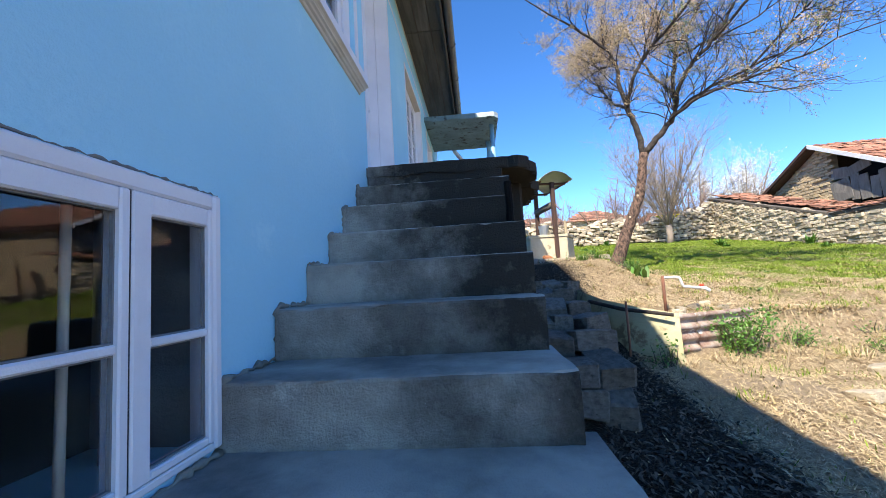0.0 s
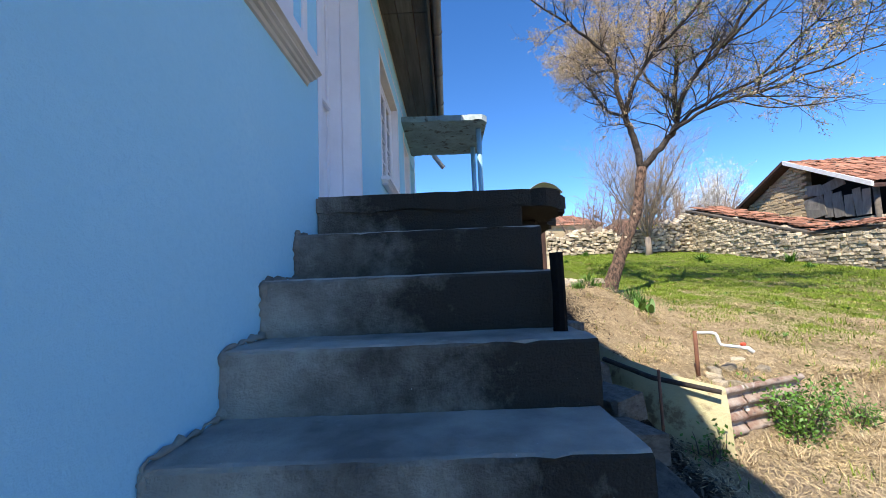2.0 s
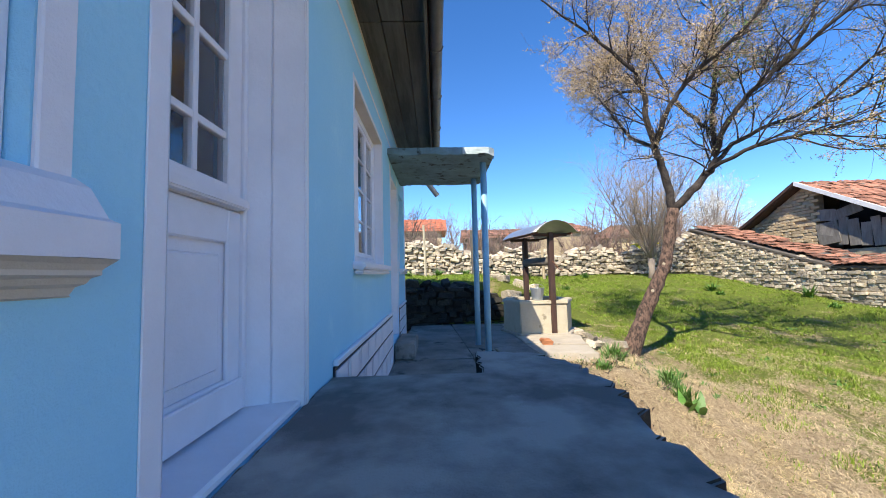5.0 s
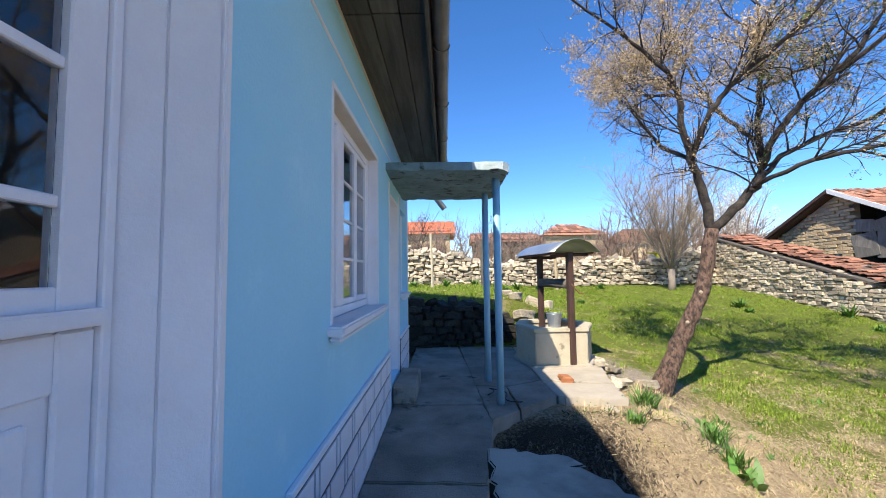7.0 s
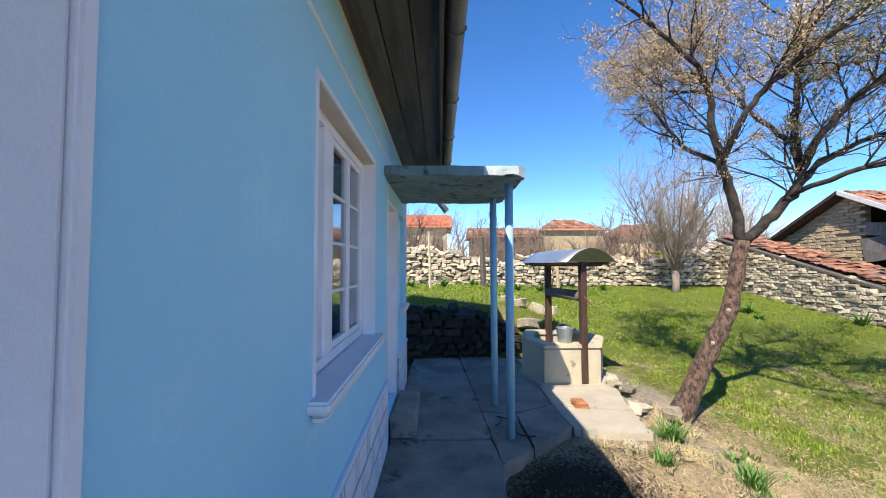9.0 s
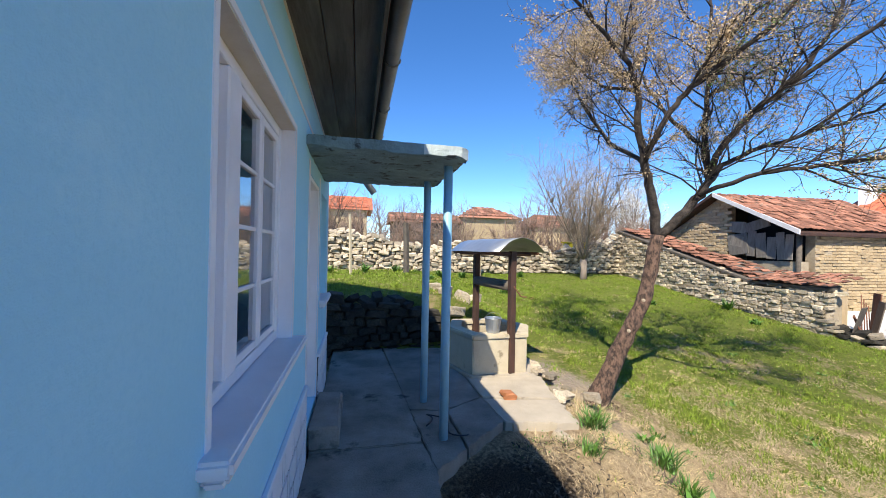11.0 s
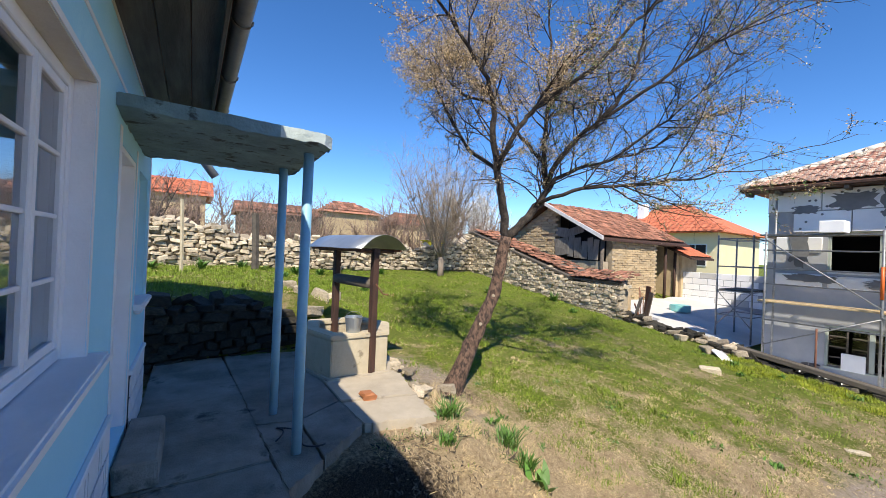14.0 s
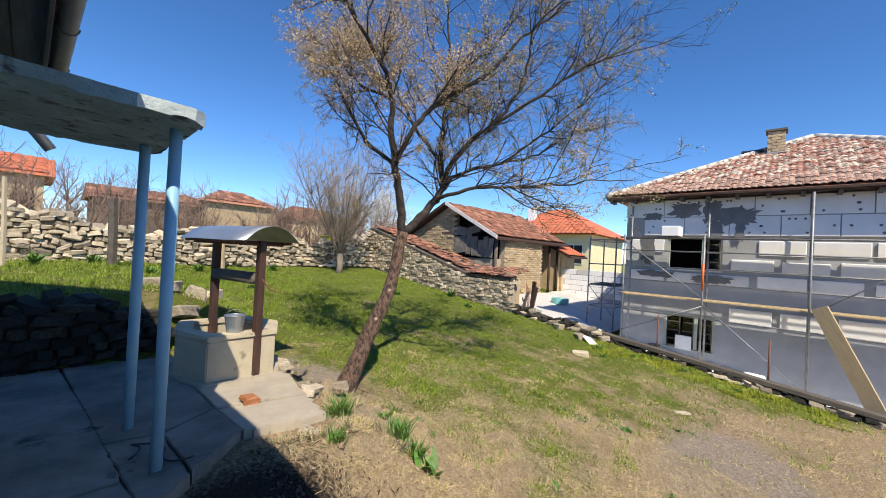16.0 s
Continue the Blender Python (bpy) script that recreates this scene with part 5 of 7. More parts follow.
def garden_tree():
    rs = random.Random(12)
    t = thing("garden_tree", "leaning bare spring tree with sparse tan seed leaves", "tree")
    trunk = through_points([at_tree(0.94, -0.45), at_tree(1.0, -0.25), at_tree(1.20, 0.28), at_tree(1.38, 0.72), at_tree(1.54, 1.12), at_tree(1.62, 1.5), at_tree(1.70, 1.94)], [0.25, 0.155, 0.106, 0.094, 0.085, 0.082, 0.085], rs, 4, 0.006)
    trunk = [(p, r * rs.uniform(0.93, 1.07)) for p, r in trunk]
    tube_part("trunk", [trunk], M_BARK, t, "leaning dark brown trunk", sides=14)
    limbs = [
        through_points([at_tree(1.69, 1.90), at_tree(1.61, 2.47), at_tree(1.50, 2.84, -0.1), at_tree(1.40, 3.32, -0.15), at_tree(1.36, 3.8, -0.2), at_tree(1.12, 4.22, -0.3), at_tree(0.5, 4.75, -0.6), at_tree(-0.3, 5.4, -1.05)], [0.062, 0.055, 0.05, 0.042, 0.035, 0.027, 0.017, 0.008], rs),
        through_points([at_tree(1.72, 1.92), at_tree(1.87, 2.10), at_tree(2.14, 2.41, 0.05), at_tree(2.3, 2.68, 0.1), at_tree(2.27, 3.1, 0.2), at_tree(2.40, 3.8, 0.4), at_tree(2.5, 5.1, 0.6), at_tree(2.4, 6.2, 0.7)], [0.062, 0.058, 0.054, 0.046, 0.038, 0.03, 0.018, 0.008], rs),
        through_points([at_tree(1.50, 2.84, -0.1), at_tree(1.62, 3.2, -0.3), at_tree(1.8, 3.53, -0.4), at_tree(1.98, 3.71, -0.5), at_tree(2.5, 4.06, -0.7), at_tree(2.93, 4.6, -0.9), at_tree(3.36, 4.97, -1.1), at_tree(3.9, 5.6, -1.3)], [0.04, 0.036, 0.032, 0.03, 0.024, 0.018, 0.013, 0.007], rs),
        through_points([at_tree(2.28, 2.70, 0.1), at_tree(2.42, 3.1, -0.1), at_tree(2.62, 3.37, -0.2), at_tree(2.93, 3.63, -0.2), at_tree(3.25, 4.1, -0.3), at_tree(3.44, 4.59, -0.3), at_tree(3.46, 5.2, -0.4), at_tree(3.7, 6.0, -0.4)], [0.042, 0.038, 0.034, 0.03, 0.024, 0.018, 0.012, 0.006], rs),
        through_points([at_tree(2.20, 2.50, 0.05), at_tree(2.55, 2.85, 0.3), at_tree(2.93, 3.05, 0.4), at_tree(3.68, 3.32, 0.5), at_tree(4.36, 3.58, 0.6), at_tree(5.0, 4.0, 0.6), at_tree(5.8, 4.38, 0.6)], [0.036, 0.032, 0.028, 0.022, 0.016, 0.011, 0.006], rs),
        through_points([at_tree(2.14, 2.42, 0.05), at_tree(2.5, 2.60, -0.3), at_tree(2.96, 2.66, -0.5), at_tree(3.6, 2.72, -0.6), at_tree(4.3, 2.88, -0.7), at_tree(5.2, 2.98, -0.8)], [0.03, 0.026, 0.022, 0.016, 0.011, 0.005], rs),
        through_points([at_tree(1.37, 3.7, -0.2), at_tree(1.0, 4.0, 0.2), at_tree(0.8, 4.3, 0.4), at_tree(0.6, 4.7, 0.6)], [0.022, 0.018, 0.012, 0.006], rs),
        through_points([at_tree(1.52, 2.8, -0.1), at_tree(1.2, 3.3, 0.5), at_tree(0.95, 3.9, 0.9), at_tree(0.7, 4.6, 1.2), at_tree(0.6, 5.4, 1.4)], [0.03, 0.026, 0.02, 0.014, 0.007], rs),
        through_points([at_tree(2.27, 3.1, 0.2), at_tree(2.0, 3.7, 0.7), at_tree(1.8, 4.4, 1.1), at_tree(1.6, 5.2, 1.4), at_tree(1.5, 6.0, 1.6)], [0.03, 0.026, 0.02, 0.014, 0.007], rs),
        through_points([at_tree(2.40, 3.8, 0.4), at_tree(3.0, 4.2, 0.9), at_tree(3.6, 4.5, 1.3), at_tree(4.3, 4.9, 1.6), at_tree(4.9, 5.4, 1.8)], [0.026, 0.022, 0.017, 0.012, 0.006], rs),
        through_points([at_tree(2.95, 3.64, -0.2), at_tree(3.5, 4.05, -0.6), at_tree(4.1, 4.5, -0.8), at_tree(4.8, 4.95, -0.9), at_tree(5.4, 5.3, -1.0)], [0.026, 0.021, 0.016, 0.011, 0.005], rs),
        through_points([at_tree(3.5, 3.25, 0.5), at_tree(4.1, 3.75, 0.2), at_tree(4.7, 4.3, 0.0), at_tree(5.3, 4.9, -0.1)], [0.022, 0.017, 0.012, 0.005], rs),
        through_points([at_tree(2.43, 4.0, 0.4), at_tree(2.9, 4.7, 0.3), at_tree(3.3, 5.4, 0.2), at_tree(3.5, 6.2, 0.1)], [0.024, 0.018, 0.012, 0.006], rs),
    ]
    limbs = [[(p, r * 1.0) for p, r in lb] for lb in limbs]
    for lb in limbs:
        tube_part("limb", [lb], M_LIMB, t, sides=8)
    br, tw, fine = [], [], []
    for i, lb in enumerate(limbs):
        left = i in (0, 6, 7)
        kids = twigs_from(lb, rs, (12 if i == 6 else 18) if i < 7 else 14, 0.68 if left else 1.05, 0.013, 0.22, 0.13, 0.015, 8, 0.5 if left else 0.3)
        br += kids
    for kpath in br:
        tw += twigs_from(kpath, rs, 7, 0.55, 0.007, 0.2, 0.17, 0.0, 6, 0.25)
    for kpath in tw:
        fine += twigs_from(kpath, rs, 3, 0.28, 0.0045, 0.15, 0.2, -0.03, 4, 0.0)
    for kpath in br:
        tube_part("branch", [kpath], M_LIMB, t, sides=5)
    tagged(tube_part("twig_spray", tw, M_LIMB, t, sides=4), "", "", "", "stuff")
    tagged(tube_part("fine_twig_spray", fine, M_TWIG, t, sides=3), "", "", "", "stuff")
    spots, green = [], []
    for kpath in tw + fine:
        m_ = kpath[len(kpath) // 2][0]
        u = (m_ - O_TREE).dot(R_TREE)
        # blossom-like tufts sit in patches, thickest in the upper middle and left of the crown
        patch = noise.noise((m_.x * 1.3, m_.y * 1.3, m_.z * 1.3)) + 0.25 + (0.40 if u < 2.8 and m_.z > 3.6 else -0.05)
        if rs.random() > max(0.06, patch * 1.3):
            continue
        for p, _ in kpath[1:]:
            (green if u > 2.2 and rs.random() < 0.4 else spots).append(p)
    leaf_cloud("seed_leaves", spots, 0.024, M_BUD, t, 5, 9, 0.024, "sparse tan seed leaves")
    leaf_cloud("young_leaves", green, 0.027, M_GREENLEAF, t, 6, 3, 0.022, "a few young green leaves")
    for p, r in ((trunk[16][0], 0.085), (trunk[12][0], 0.09)):
        nrm = (Vector((-0.35, 3.5, p.z)) - p).normalized()
        q = p + nrm * r * 0.92
        tube_part("cut_knot", [[(q, 0.024), (q + nrm * 0.010, 0.022)]], M_MORTAR, t, "pale sawn knot", sides=10)


garden_tree()


def bush_tree(name, label, base, height, spread, stems, seed, mat, leaf=None, leaf_size=0.03, per=1, thin=1.0, category="tree", trunk=0.0, dense=13):
    """A many-stemmed bare tree: stems, branches and twigs, with optional blossom."""
    rs = random.Random(seed)
    t = thing(name, label, category, base, "trees and bushes behind the wall" if name != "lawn_tree" else "")
    st, br, tw = [], [], []
    if trunk:
        tube_part("trunk", [[((0, 0, -0.1), 0.15), ((0.02, 0, trunk * 0.4), 0.115), ((0, 0.03, trunk + 0.1), 0.12)]], mat, t, sides=9)
    for i in range(stems):
        a = 2 * math.pi * i / stems + rs.uniform(-0.4, 0.4)
        k = rs.uniform(0.15, 1.0) * spread
        L = height * rs.uniform(0.75, 1.0)
        st.append(bend_path((0.06 * math.cos(a), 0.06 * math.sin(a), trunk - 0.1), (math.cos(a) * k, math.sin(a) * k, 1.0), L, 0.028 * thin * height / 4, 0.006 * thin, 9, rs, 0.06, 0.01))
    for s in st:
        br += twigs_from(s, rs, dense, height * 0.26, 0.011 * thin, 0.18, 0.11, 0.05, 6, 0.7)
    for b in br:
        tw += twigs_from(b, rs, 5, height * 0.11, 0.006 * thin, 0.15, 0.14, 0.04, 4, 0.5)
    for q in st:
        tube_part("stem", [q], mat, t, sides=6)
    tagged(tube_part("twig_spray", br + tw, mat, t, sides=3), "", "", "", "stuff")
    if leaf:
        spots = [p for b in tw for p, _ in b[1:]]
        leaf_cloud("blossom" if leaf is M_BLOSSOM else "leaves", spots, leaf_size, leaf, t, seed, per, 0.08)
    return t


gz = ground_height
bush_tree("lawn_tree", "grey many-stemmed bare fruit tree before the stone wall", (7.95, 16.3, gz(7.95, 16.3)), 4.6, 0.72, 18, 31, M_TWIGPALE, M_BUD, 0.022, 2, 1.0, trunk=0.85, dense=26)
for i, (x, y, h) in enumerate(((14.2, 25.0, 6.0), (17.5, 27.0, 6.6), (16.2, 23.5, 5.6), (20.0, 29.0, 6.6))):
    bush_tree("blossom_tree", "white blossoming fruit tree behind the stone wall", (x, y, gz(x, y)), h, 0.45, 6, 40 + i, M_TWIGPALE, M_BLOSSOM, 0.06, 5, 1.8)
bx = random.Random(77)
for i in range(40):
    x = -6.0 + i * 0.62 + bx.uniform(-0.5, 0.5)
    y = bx.uniform(19.0, 26.0)
    h = bx.uniform(2.3, 3.8)
    bush_tree("bare_bush", "brown leafless bush behind the stone wall", (x, y, gz(x, y)), h, 0.7, 7, 60 + i, M_TWIGROSE, None, thin=1.7, category="bush")
for i, (x, y, h) in enumerate(((-1.6, 19.5, 3.4), (2.6, 27, 4.0), (6.5, 30, 4.0), (11.5, 29, 3.5))):
    bush_tree("bare_tree", "thin leafless tree behind the stone wall", (x, y, gz(x, y)), h, 0.5, 5, 90 + i, M_TWIG, None, thin=1.8)

# ---- garden stakes ----
for x, y, h, r, lb, mt in ((-0.52, 14.6, 1.75, 0.045, "pale square garden stake leaning in the lawn", M_WELL), (1.15, 15.2, 1.55, 0.10, "thick weathered stake beside the stone wall", M_OLDWOOD), (3.9, 16.4, 1.2, 0.06, "short wooden stake beside the stone wall", M_DRYSTEM)):
    z = gz(x, y)
    tagged(tube_part("stake", [[((x, y, z - 0.2), r), ((x - 0.02, y, z + h * 0.5), r * 0.97), ((x - 0.05, y, z + h), r * 0.9)]], mt, None, sides=6, smooth=False), lb, "stake", "garden stakes")

# ---- old mud-brick shed ----
SP, SA = Vector((13.3, 15.5, 0)), Vector((0.999, -0.04, 0)).normalized()
SB = Vector((SA.y, -SA.x, 0))
shed = thing("old_shed", "crumbling mud-brick shed with sagging red tile roof", "shed")


def sp(a, s, z):
    """A point of the shed: a along its ridge, s across it (to the yard side), z up."""
    return SP + SA * a + SB * s + Vector((0, 0, z))


def quads(name, faces, mat, parent, label=""):
    b = bmesh.new()
    for f in faces:
        b.faces.new([b.verts.new(p) for p in f])
    bmesh.ops.remove_doubles(b, verts=b.verts, dist=1e-4)
    return part(name, b, mat, parent, label)


def slab_between(p, q, r, s, thick):
    """A six-sided slab on the quad p, q, r, s, thickened downwards."""
    d = Vector((0, 0, -thick))
    a = [p, q, r, s]
    c = [v + d for v in a]
    return [a, c[::-1]] + [[a[i], c[i], c[(i + 1) % 4], a[(i + 1) % 4]] for i in range(4)]


LEN = 5.6
RZ = 4.0
# gable of clay, left solid, right part open under the verge with boards
gable_l = [sp(0, 0.35, -0.5), sp(0, -2.7, -0.5), sp(0, -2.7, 2.62), sp(0, -0.1, 3.92), sp(0, 0.35, 3.72)]
quads("clay_core", [gable_l, [p + SA * 0.3 for p in gable_l][::-1]] + [[gable_l[i], gable_l[i] + SA * 0.3, gable_l[(i + 1) % 5] + SA * 0.3, gable_l[(i + 1) % 5]] for i in range(5)], M_MORTAR, shed)
quads("clay_core", slab_between(sp(0.02, 0.35, 1.55), sp(0.02, 2.85, 1.55), sp(0.3, 2.85, 1.55), sp(0.3, 0.35, 1.55), 2.2), M_MORTAR, shed)
side_f = []
for a0, a1 in ((0.55, 3.6),):
    side_f += slab_between(sp(a0, 2.85, 2.44), sp(a1, 2.85, 2.44), sp(a1, 2.57, 2.44), sp(a0, 2.57, 2.44), 3.2)
quads("side_wall", side_f, M_MORTAR, shed)
quads("rear_wall", slab_between(sp(0, -2.6, 2.6), sp(LEN, -2.6, 2.6), sp(LEN, -2.4, 2.6), sp(0, -2.4, 2.6), 3.2), M_BRICK, shed)
quads("end_wall", slab_between(sp(LEN - 0.2, -2.4, 2.6), sp(LEN - 0.2, 2.8, 2.4), sp(LEN, 2.8, 2.4), sp(LEN, -2.4, 2.6), 3.2), M_BRICK, shed)
# added near-black panel stands in for the shade inside the open gable
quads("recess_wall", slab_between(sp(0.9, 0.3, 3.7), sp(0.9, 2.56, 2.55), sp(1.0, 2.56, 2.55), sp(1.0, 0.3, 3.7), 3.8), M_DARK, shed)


def brick_mesh(name, mat, seed):
    b = box(-0.5, 0.5, -0.5, 0.5, -0.5, 0.5, 0.09, jitter=0.02)
    me = bpy.data.meshes.new(name)
    bmesh.ops.recalc_face_normals(b, faces=b.faces)
    b.to_mesh(me)
    b.free()
    me.materials.append(mat)
    return me


BRICKS = [brick_mesh("brick", M_BRICK, i) for i in range(6)]
rs = random.Random(9)


def lay_bricks(parent, at, along, out, s0, s1, z0, z1, keep, ln=0.34, ht=0.115, limit=300):
    """Courses of mud bricks on a wall face; keep(s, z) tells where the wall has them."""
    n, z, row = 0, z0, 0
    ang = math.atan2(along.y, along.x)
    while z < z1:
        s = s0 - (ln / 2 if row % 2 else 0)
        while s < s1 and n < limit:
            if keep(s + ln / 2, z + ht / 2) and rs.random() > 0.02:
                ob = new("brick", rs.choice(BRICKS))
                ob.parent = parent
                ob.matrix_basis = Matrix.Translation(at + along * (s + ln / 2) + out * rs.uniform(-0.02, 0.02) + Vector((0, 0, z + ht / 2))) @ Matrix.Rotation(ang + rs.gauss(0, 0.02), 4, "Z") @ Matrix.Rotation(rs.gauss(0, 0.02), 4, "Y") @ Matrix.Diagonal((ln * 0.96, 0.10, ht * 0.9, 1))
                n += 1
            s += ln
        z += ht
        row += 1


lay_bricks(shed, SP - SA * 0.01, SB, -SA, -2.7, 0.35, 1.3, 3.95, lambda s, z: z < 3.88 - 0.48 * abs(min(s, 0)) - 0.06 - 0.5 * max(s, 0) and not (-0.1 < s < 0.15 and 2.6 < z < 2.85))
lay_bricks(shed, sp(0.55, 2.83, 0), SA, SB, 0.0, 3.0, -0.1, 2.40, lambda s, z: 0.1 < s < 3.0, 0.33, 0.095)
# boards in the open gable half
for i, (s0, s1, z0, z1, tilt) in enumerate(((0.42, 1.05, 2.55, 2.95, 6), (0.40, 1.15, 1.75, 2.5, -8), (1.12, 1.42, 1.7, 2.6, 4), (1.45, 1.80, 1.65, 2.5, -3), (1.82, 2.12, 1.62, 2.35, 2), (0.5, 1.0, 2.05, 2.45, 12), (2.14, 2.4, 1.6, 2.5, -4), (2.42, 2.66, 1.6, 2.42, 3), (1.0, 1.9, 2.62, 2.95, -14))):
    q = part("board", box(-(s1 - s0) / 2, (s1 - s0) / 2, -0.015, 0.015, -(z1 - z0) / 2, (z1 - z0) / 2, 0.004), M_GREYWOOD, shed)
    q.matrix_basis = Matrix.Translation(sp(-0.03 - 0.02 * (i % 2), (s0 + s1) / 2, (z0 + z1) / 2)) @ Matrix.Rotation(math.atan2(SB.y, SB.x), 4, "Z") @ Matrix.Rotation(radians(tilt), 4, "Y")
tube_part("corner_post", [[(sp(0.02, 2.78, -0.4), 0.08), (sp(0.02, 2.78, 2.5), 0.075)]], M_OLDWOOD, shed, sides=7)
for a in (3.72, 4.6, 5.4):
    tube_part("door_post", [[(sp(a, 2.72, -0.7), 0.07), (sp(a, 2.72, 2.42), 0.07)]], M_DARKWOOD, shed, sides=6)
tube_part("lintel", [[(sp(3.5, 2.75, 2.40), 0.07), (sp(LEN, 2.75, 2.38), 0.07)]], M_DARKWOOD, shed, sides=6)
# added near-black panel stands in for the shade behind the doorway
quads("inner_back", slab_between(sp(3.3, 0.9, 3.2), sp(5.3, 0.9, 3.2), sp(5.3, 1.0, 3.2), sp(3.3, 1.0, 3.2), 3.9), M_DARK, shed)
# roof planes
for s_e, z_e in ((3.08, 2.44), (-3.0, 2.50)):
    quads("roof_deck", slab_between(sp(-0.35, 0, RZ + 0.02), sp(LEN + 0.4, 0, RZ + 0.02), sp(LEN + 0.4, s_e, z_e), sp(-0.35, s_e, z_e), 0.08), M_DARKWOOD, shed)
for s_e, z_e, mt in ((3.08, 2.44, M_PLASTIC), (-3.0, 2.50, M_DARKWOOD)):
    quads("verge", slab_between(sp(-0.40, 0, RZ + 0.10), sp(-0.33, 0, RZ + 0.10), sp(-0.33, s_e, z_e + 0.10), sp(-0.40, s_e, z_e + 0.10), 0.15 if mt is M_PLASTIC else 0.12), mt, shed, "pale verge strip" if mt is M_PLASTIC else "")


def tile_meshes(name, mat, count=5):
    """Curved roof tiles of unit size, x across and y down the slope."""
    out = []
    for i in range(count):
        v, f = [], []
        for j, yy in enumerate((-0.5, 0.5)):
            for k in range(7):
                a = -1 + 2 * k / 6
                v.append((a * 0.5, yy, 0.5 * (math.cos(a * math.pi) * 0.5 + 0.5)))
        for j, yy in enumerate((-0.5, 0.5)):
            for k in range(7):
                a = -1 + 2 * k / 6
                v.append((a * 0.5, yy, 0.5 * (math.cos(a * math.pi) * 0.5 + 0.5) - 0.3))
        for k in range(6):
            f += [(k, k + 1, k + 8, k + 7), (14 + k, 21 + k, 22 + k, 15 + k), (k, 14 + k, 15 + k, k + 1), (7 + k, 8 + k, 22 + k, 21 + k)]
        me = bpy.data.meshes.new(name)
        me.from_pydata(v, [], f)
        me.materials.append(mat)
        out.append(me)
    return out


def tiled_plane(parent, origin, across, down, width, depth, tw, tl, mats, seed, single=300, rough=0.02, keep=None, high=0.055):
    """Overlapping courses of tiles on a slope: the lowest courses as single tiles, the rest joined."""
    rs = random.Random(seed)
    across, down = across.normalized(), down.normalized()
    up = across.cross(down)
    if up.z < 0:
        up = -up
    cols, rows = max(1, int(width / tw)), max(1, int(depth / tl))
    meshes = mats
    vs, fs, n = [], [], 0
    for r in reversed(range(rows)):
        for c in range(cols):
            if keep and not keep((c + 0.5) * tw, (r + 0.5) * tl):
                continue
            p = origin + across * ((c + 0.5) * tw) + down * ((r + 0.5) * tl) + up * (0.02 + rs.uniform(0, rough))
            lift = (down * 1.0 - up * (-0.03)).normalized()
            X = (across + up * rs.gauss(0, rough)).normalized()
            Y = (lift + across * rs.gauss(0, rough)).normalized()
            Z = X.cross(Y)
            if Z.z < 0:
                Z = -Z
            m = Matrix((X * tw * 1.03, Y * tl * 1.15, Z * high)).transposed().to_4x4()
            m.translation = p
            if n < single:
                ob = new("tile", rs.choice(meshes))
                ob.parent = parent
                ob.matrix_basis = m
            else:
                me = rs.choice(meshes)
                k = len(vs)
                vs += [m @ v.co for v in me.vertices]
                fs += [[k + i for i in q.vertices] for q in me.polygons]
            n += 1
    if vs:
        me = bpy.data.meshes.new("tiles")
        me.from_pydata(vs, [], fs)
        tagged(link_mesh("tiles", me, meshes[0].materials[0], parent), "", "", "", "stuff")


T_OLD, T_RED, T_NEW = tile_meshes("tile", M_TILE_OLD), tile_meshes("tile", M_TILE), tile_meshes("tile", M_TILE_NEW)
dn = sp(0, 3.08, 2.44) - sp(0, 0, RZ)
tiled_plane(shed, sp(-0.38, 0, RZ + 0.03), SA, dn, LEN + 0.75, dn.length + 0.02, 0.22, 0.30, T_OLD, 51, 150, 0.05)
dn2 = sp(0, -3.0, 2.50) - sp(0, 0, RZ)
tiled_plane(shed, sp(-0.38, 0, RZ + 0.03), SA, dn2, LEN + 0.75, dn2.length, 0.22, 0.30, T_OLD, 52, 0, 0.03)
# small extension roof, lower and brighter, at the yard end
ext = thing("shed_extension", "small red-tiled lean-to at the end of the old shed", "lean-to")
quads("roof_deck", slab_between(sp(LEN - 0.5, 1.6, 2.75), sp(LEN + 1.5, 1.6, 2.75), sp(LEN + 1.5, 3.6, 1.85), sp(LEN - 0.5, 3.6, 1.85), 0.08), M_DARKWOOD, ext)
dn3 = sp(0, 3.6, 1.85) - sp(0, 1.6, 2.75)
tiled_plane(ext, sp(LEN - 0.5, 1.6, 2.78), SA, dn3, 2.0, dn3.length, 0.22, 0.3, T_NEW, 53, 40)
quads("wall", slab_between(sp(LEN + 0.05, 2.9, 2.1), sp(LEN + 1.4, 2.9, 2.1), sp(LEN + 1.4, 2.7, 2.1), sp(LEN + 0.05, 2.7, 2.1), 3.0), M_BRICK, ext)

# lean-to roof over the stone wall
lean = thing("lean_to_roof", "broken low roof of old red tiles over the stone wall", "roof")
la, lm, lb = Vector((10.42, 17.7, 2.68)), Vector((10.30, 11.9, 1.02)), Vector((10.25, 9.98, 0.98))
ua, um, ub = Vector((12.0, 17.9, 2.72)), Vector((11.6, 12.1, 1.20)), Vector((11.2, 10.4, 1.02))
for (p0, p1, q0, q1), n_one, sd in (((la, lm, ua, um), 200, 54), ((lm, lb, um, ub), 60, 57)):
    quads("roof_deck", slab_between(q0, p0, p1, q1, 0.06), M_OLDWOOD, lean)
    al, dl = p1 - p0, p0 - q0
    tiled_plane(lean, q0 + Vector((0, 0, 0.02)), al, dl, al.length, dl.length + 0.08, 0.19, 0.28, T_OLD, sd, n_one, 0.09, lambda s, d: rs.random() > 0.07)
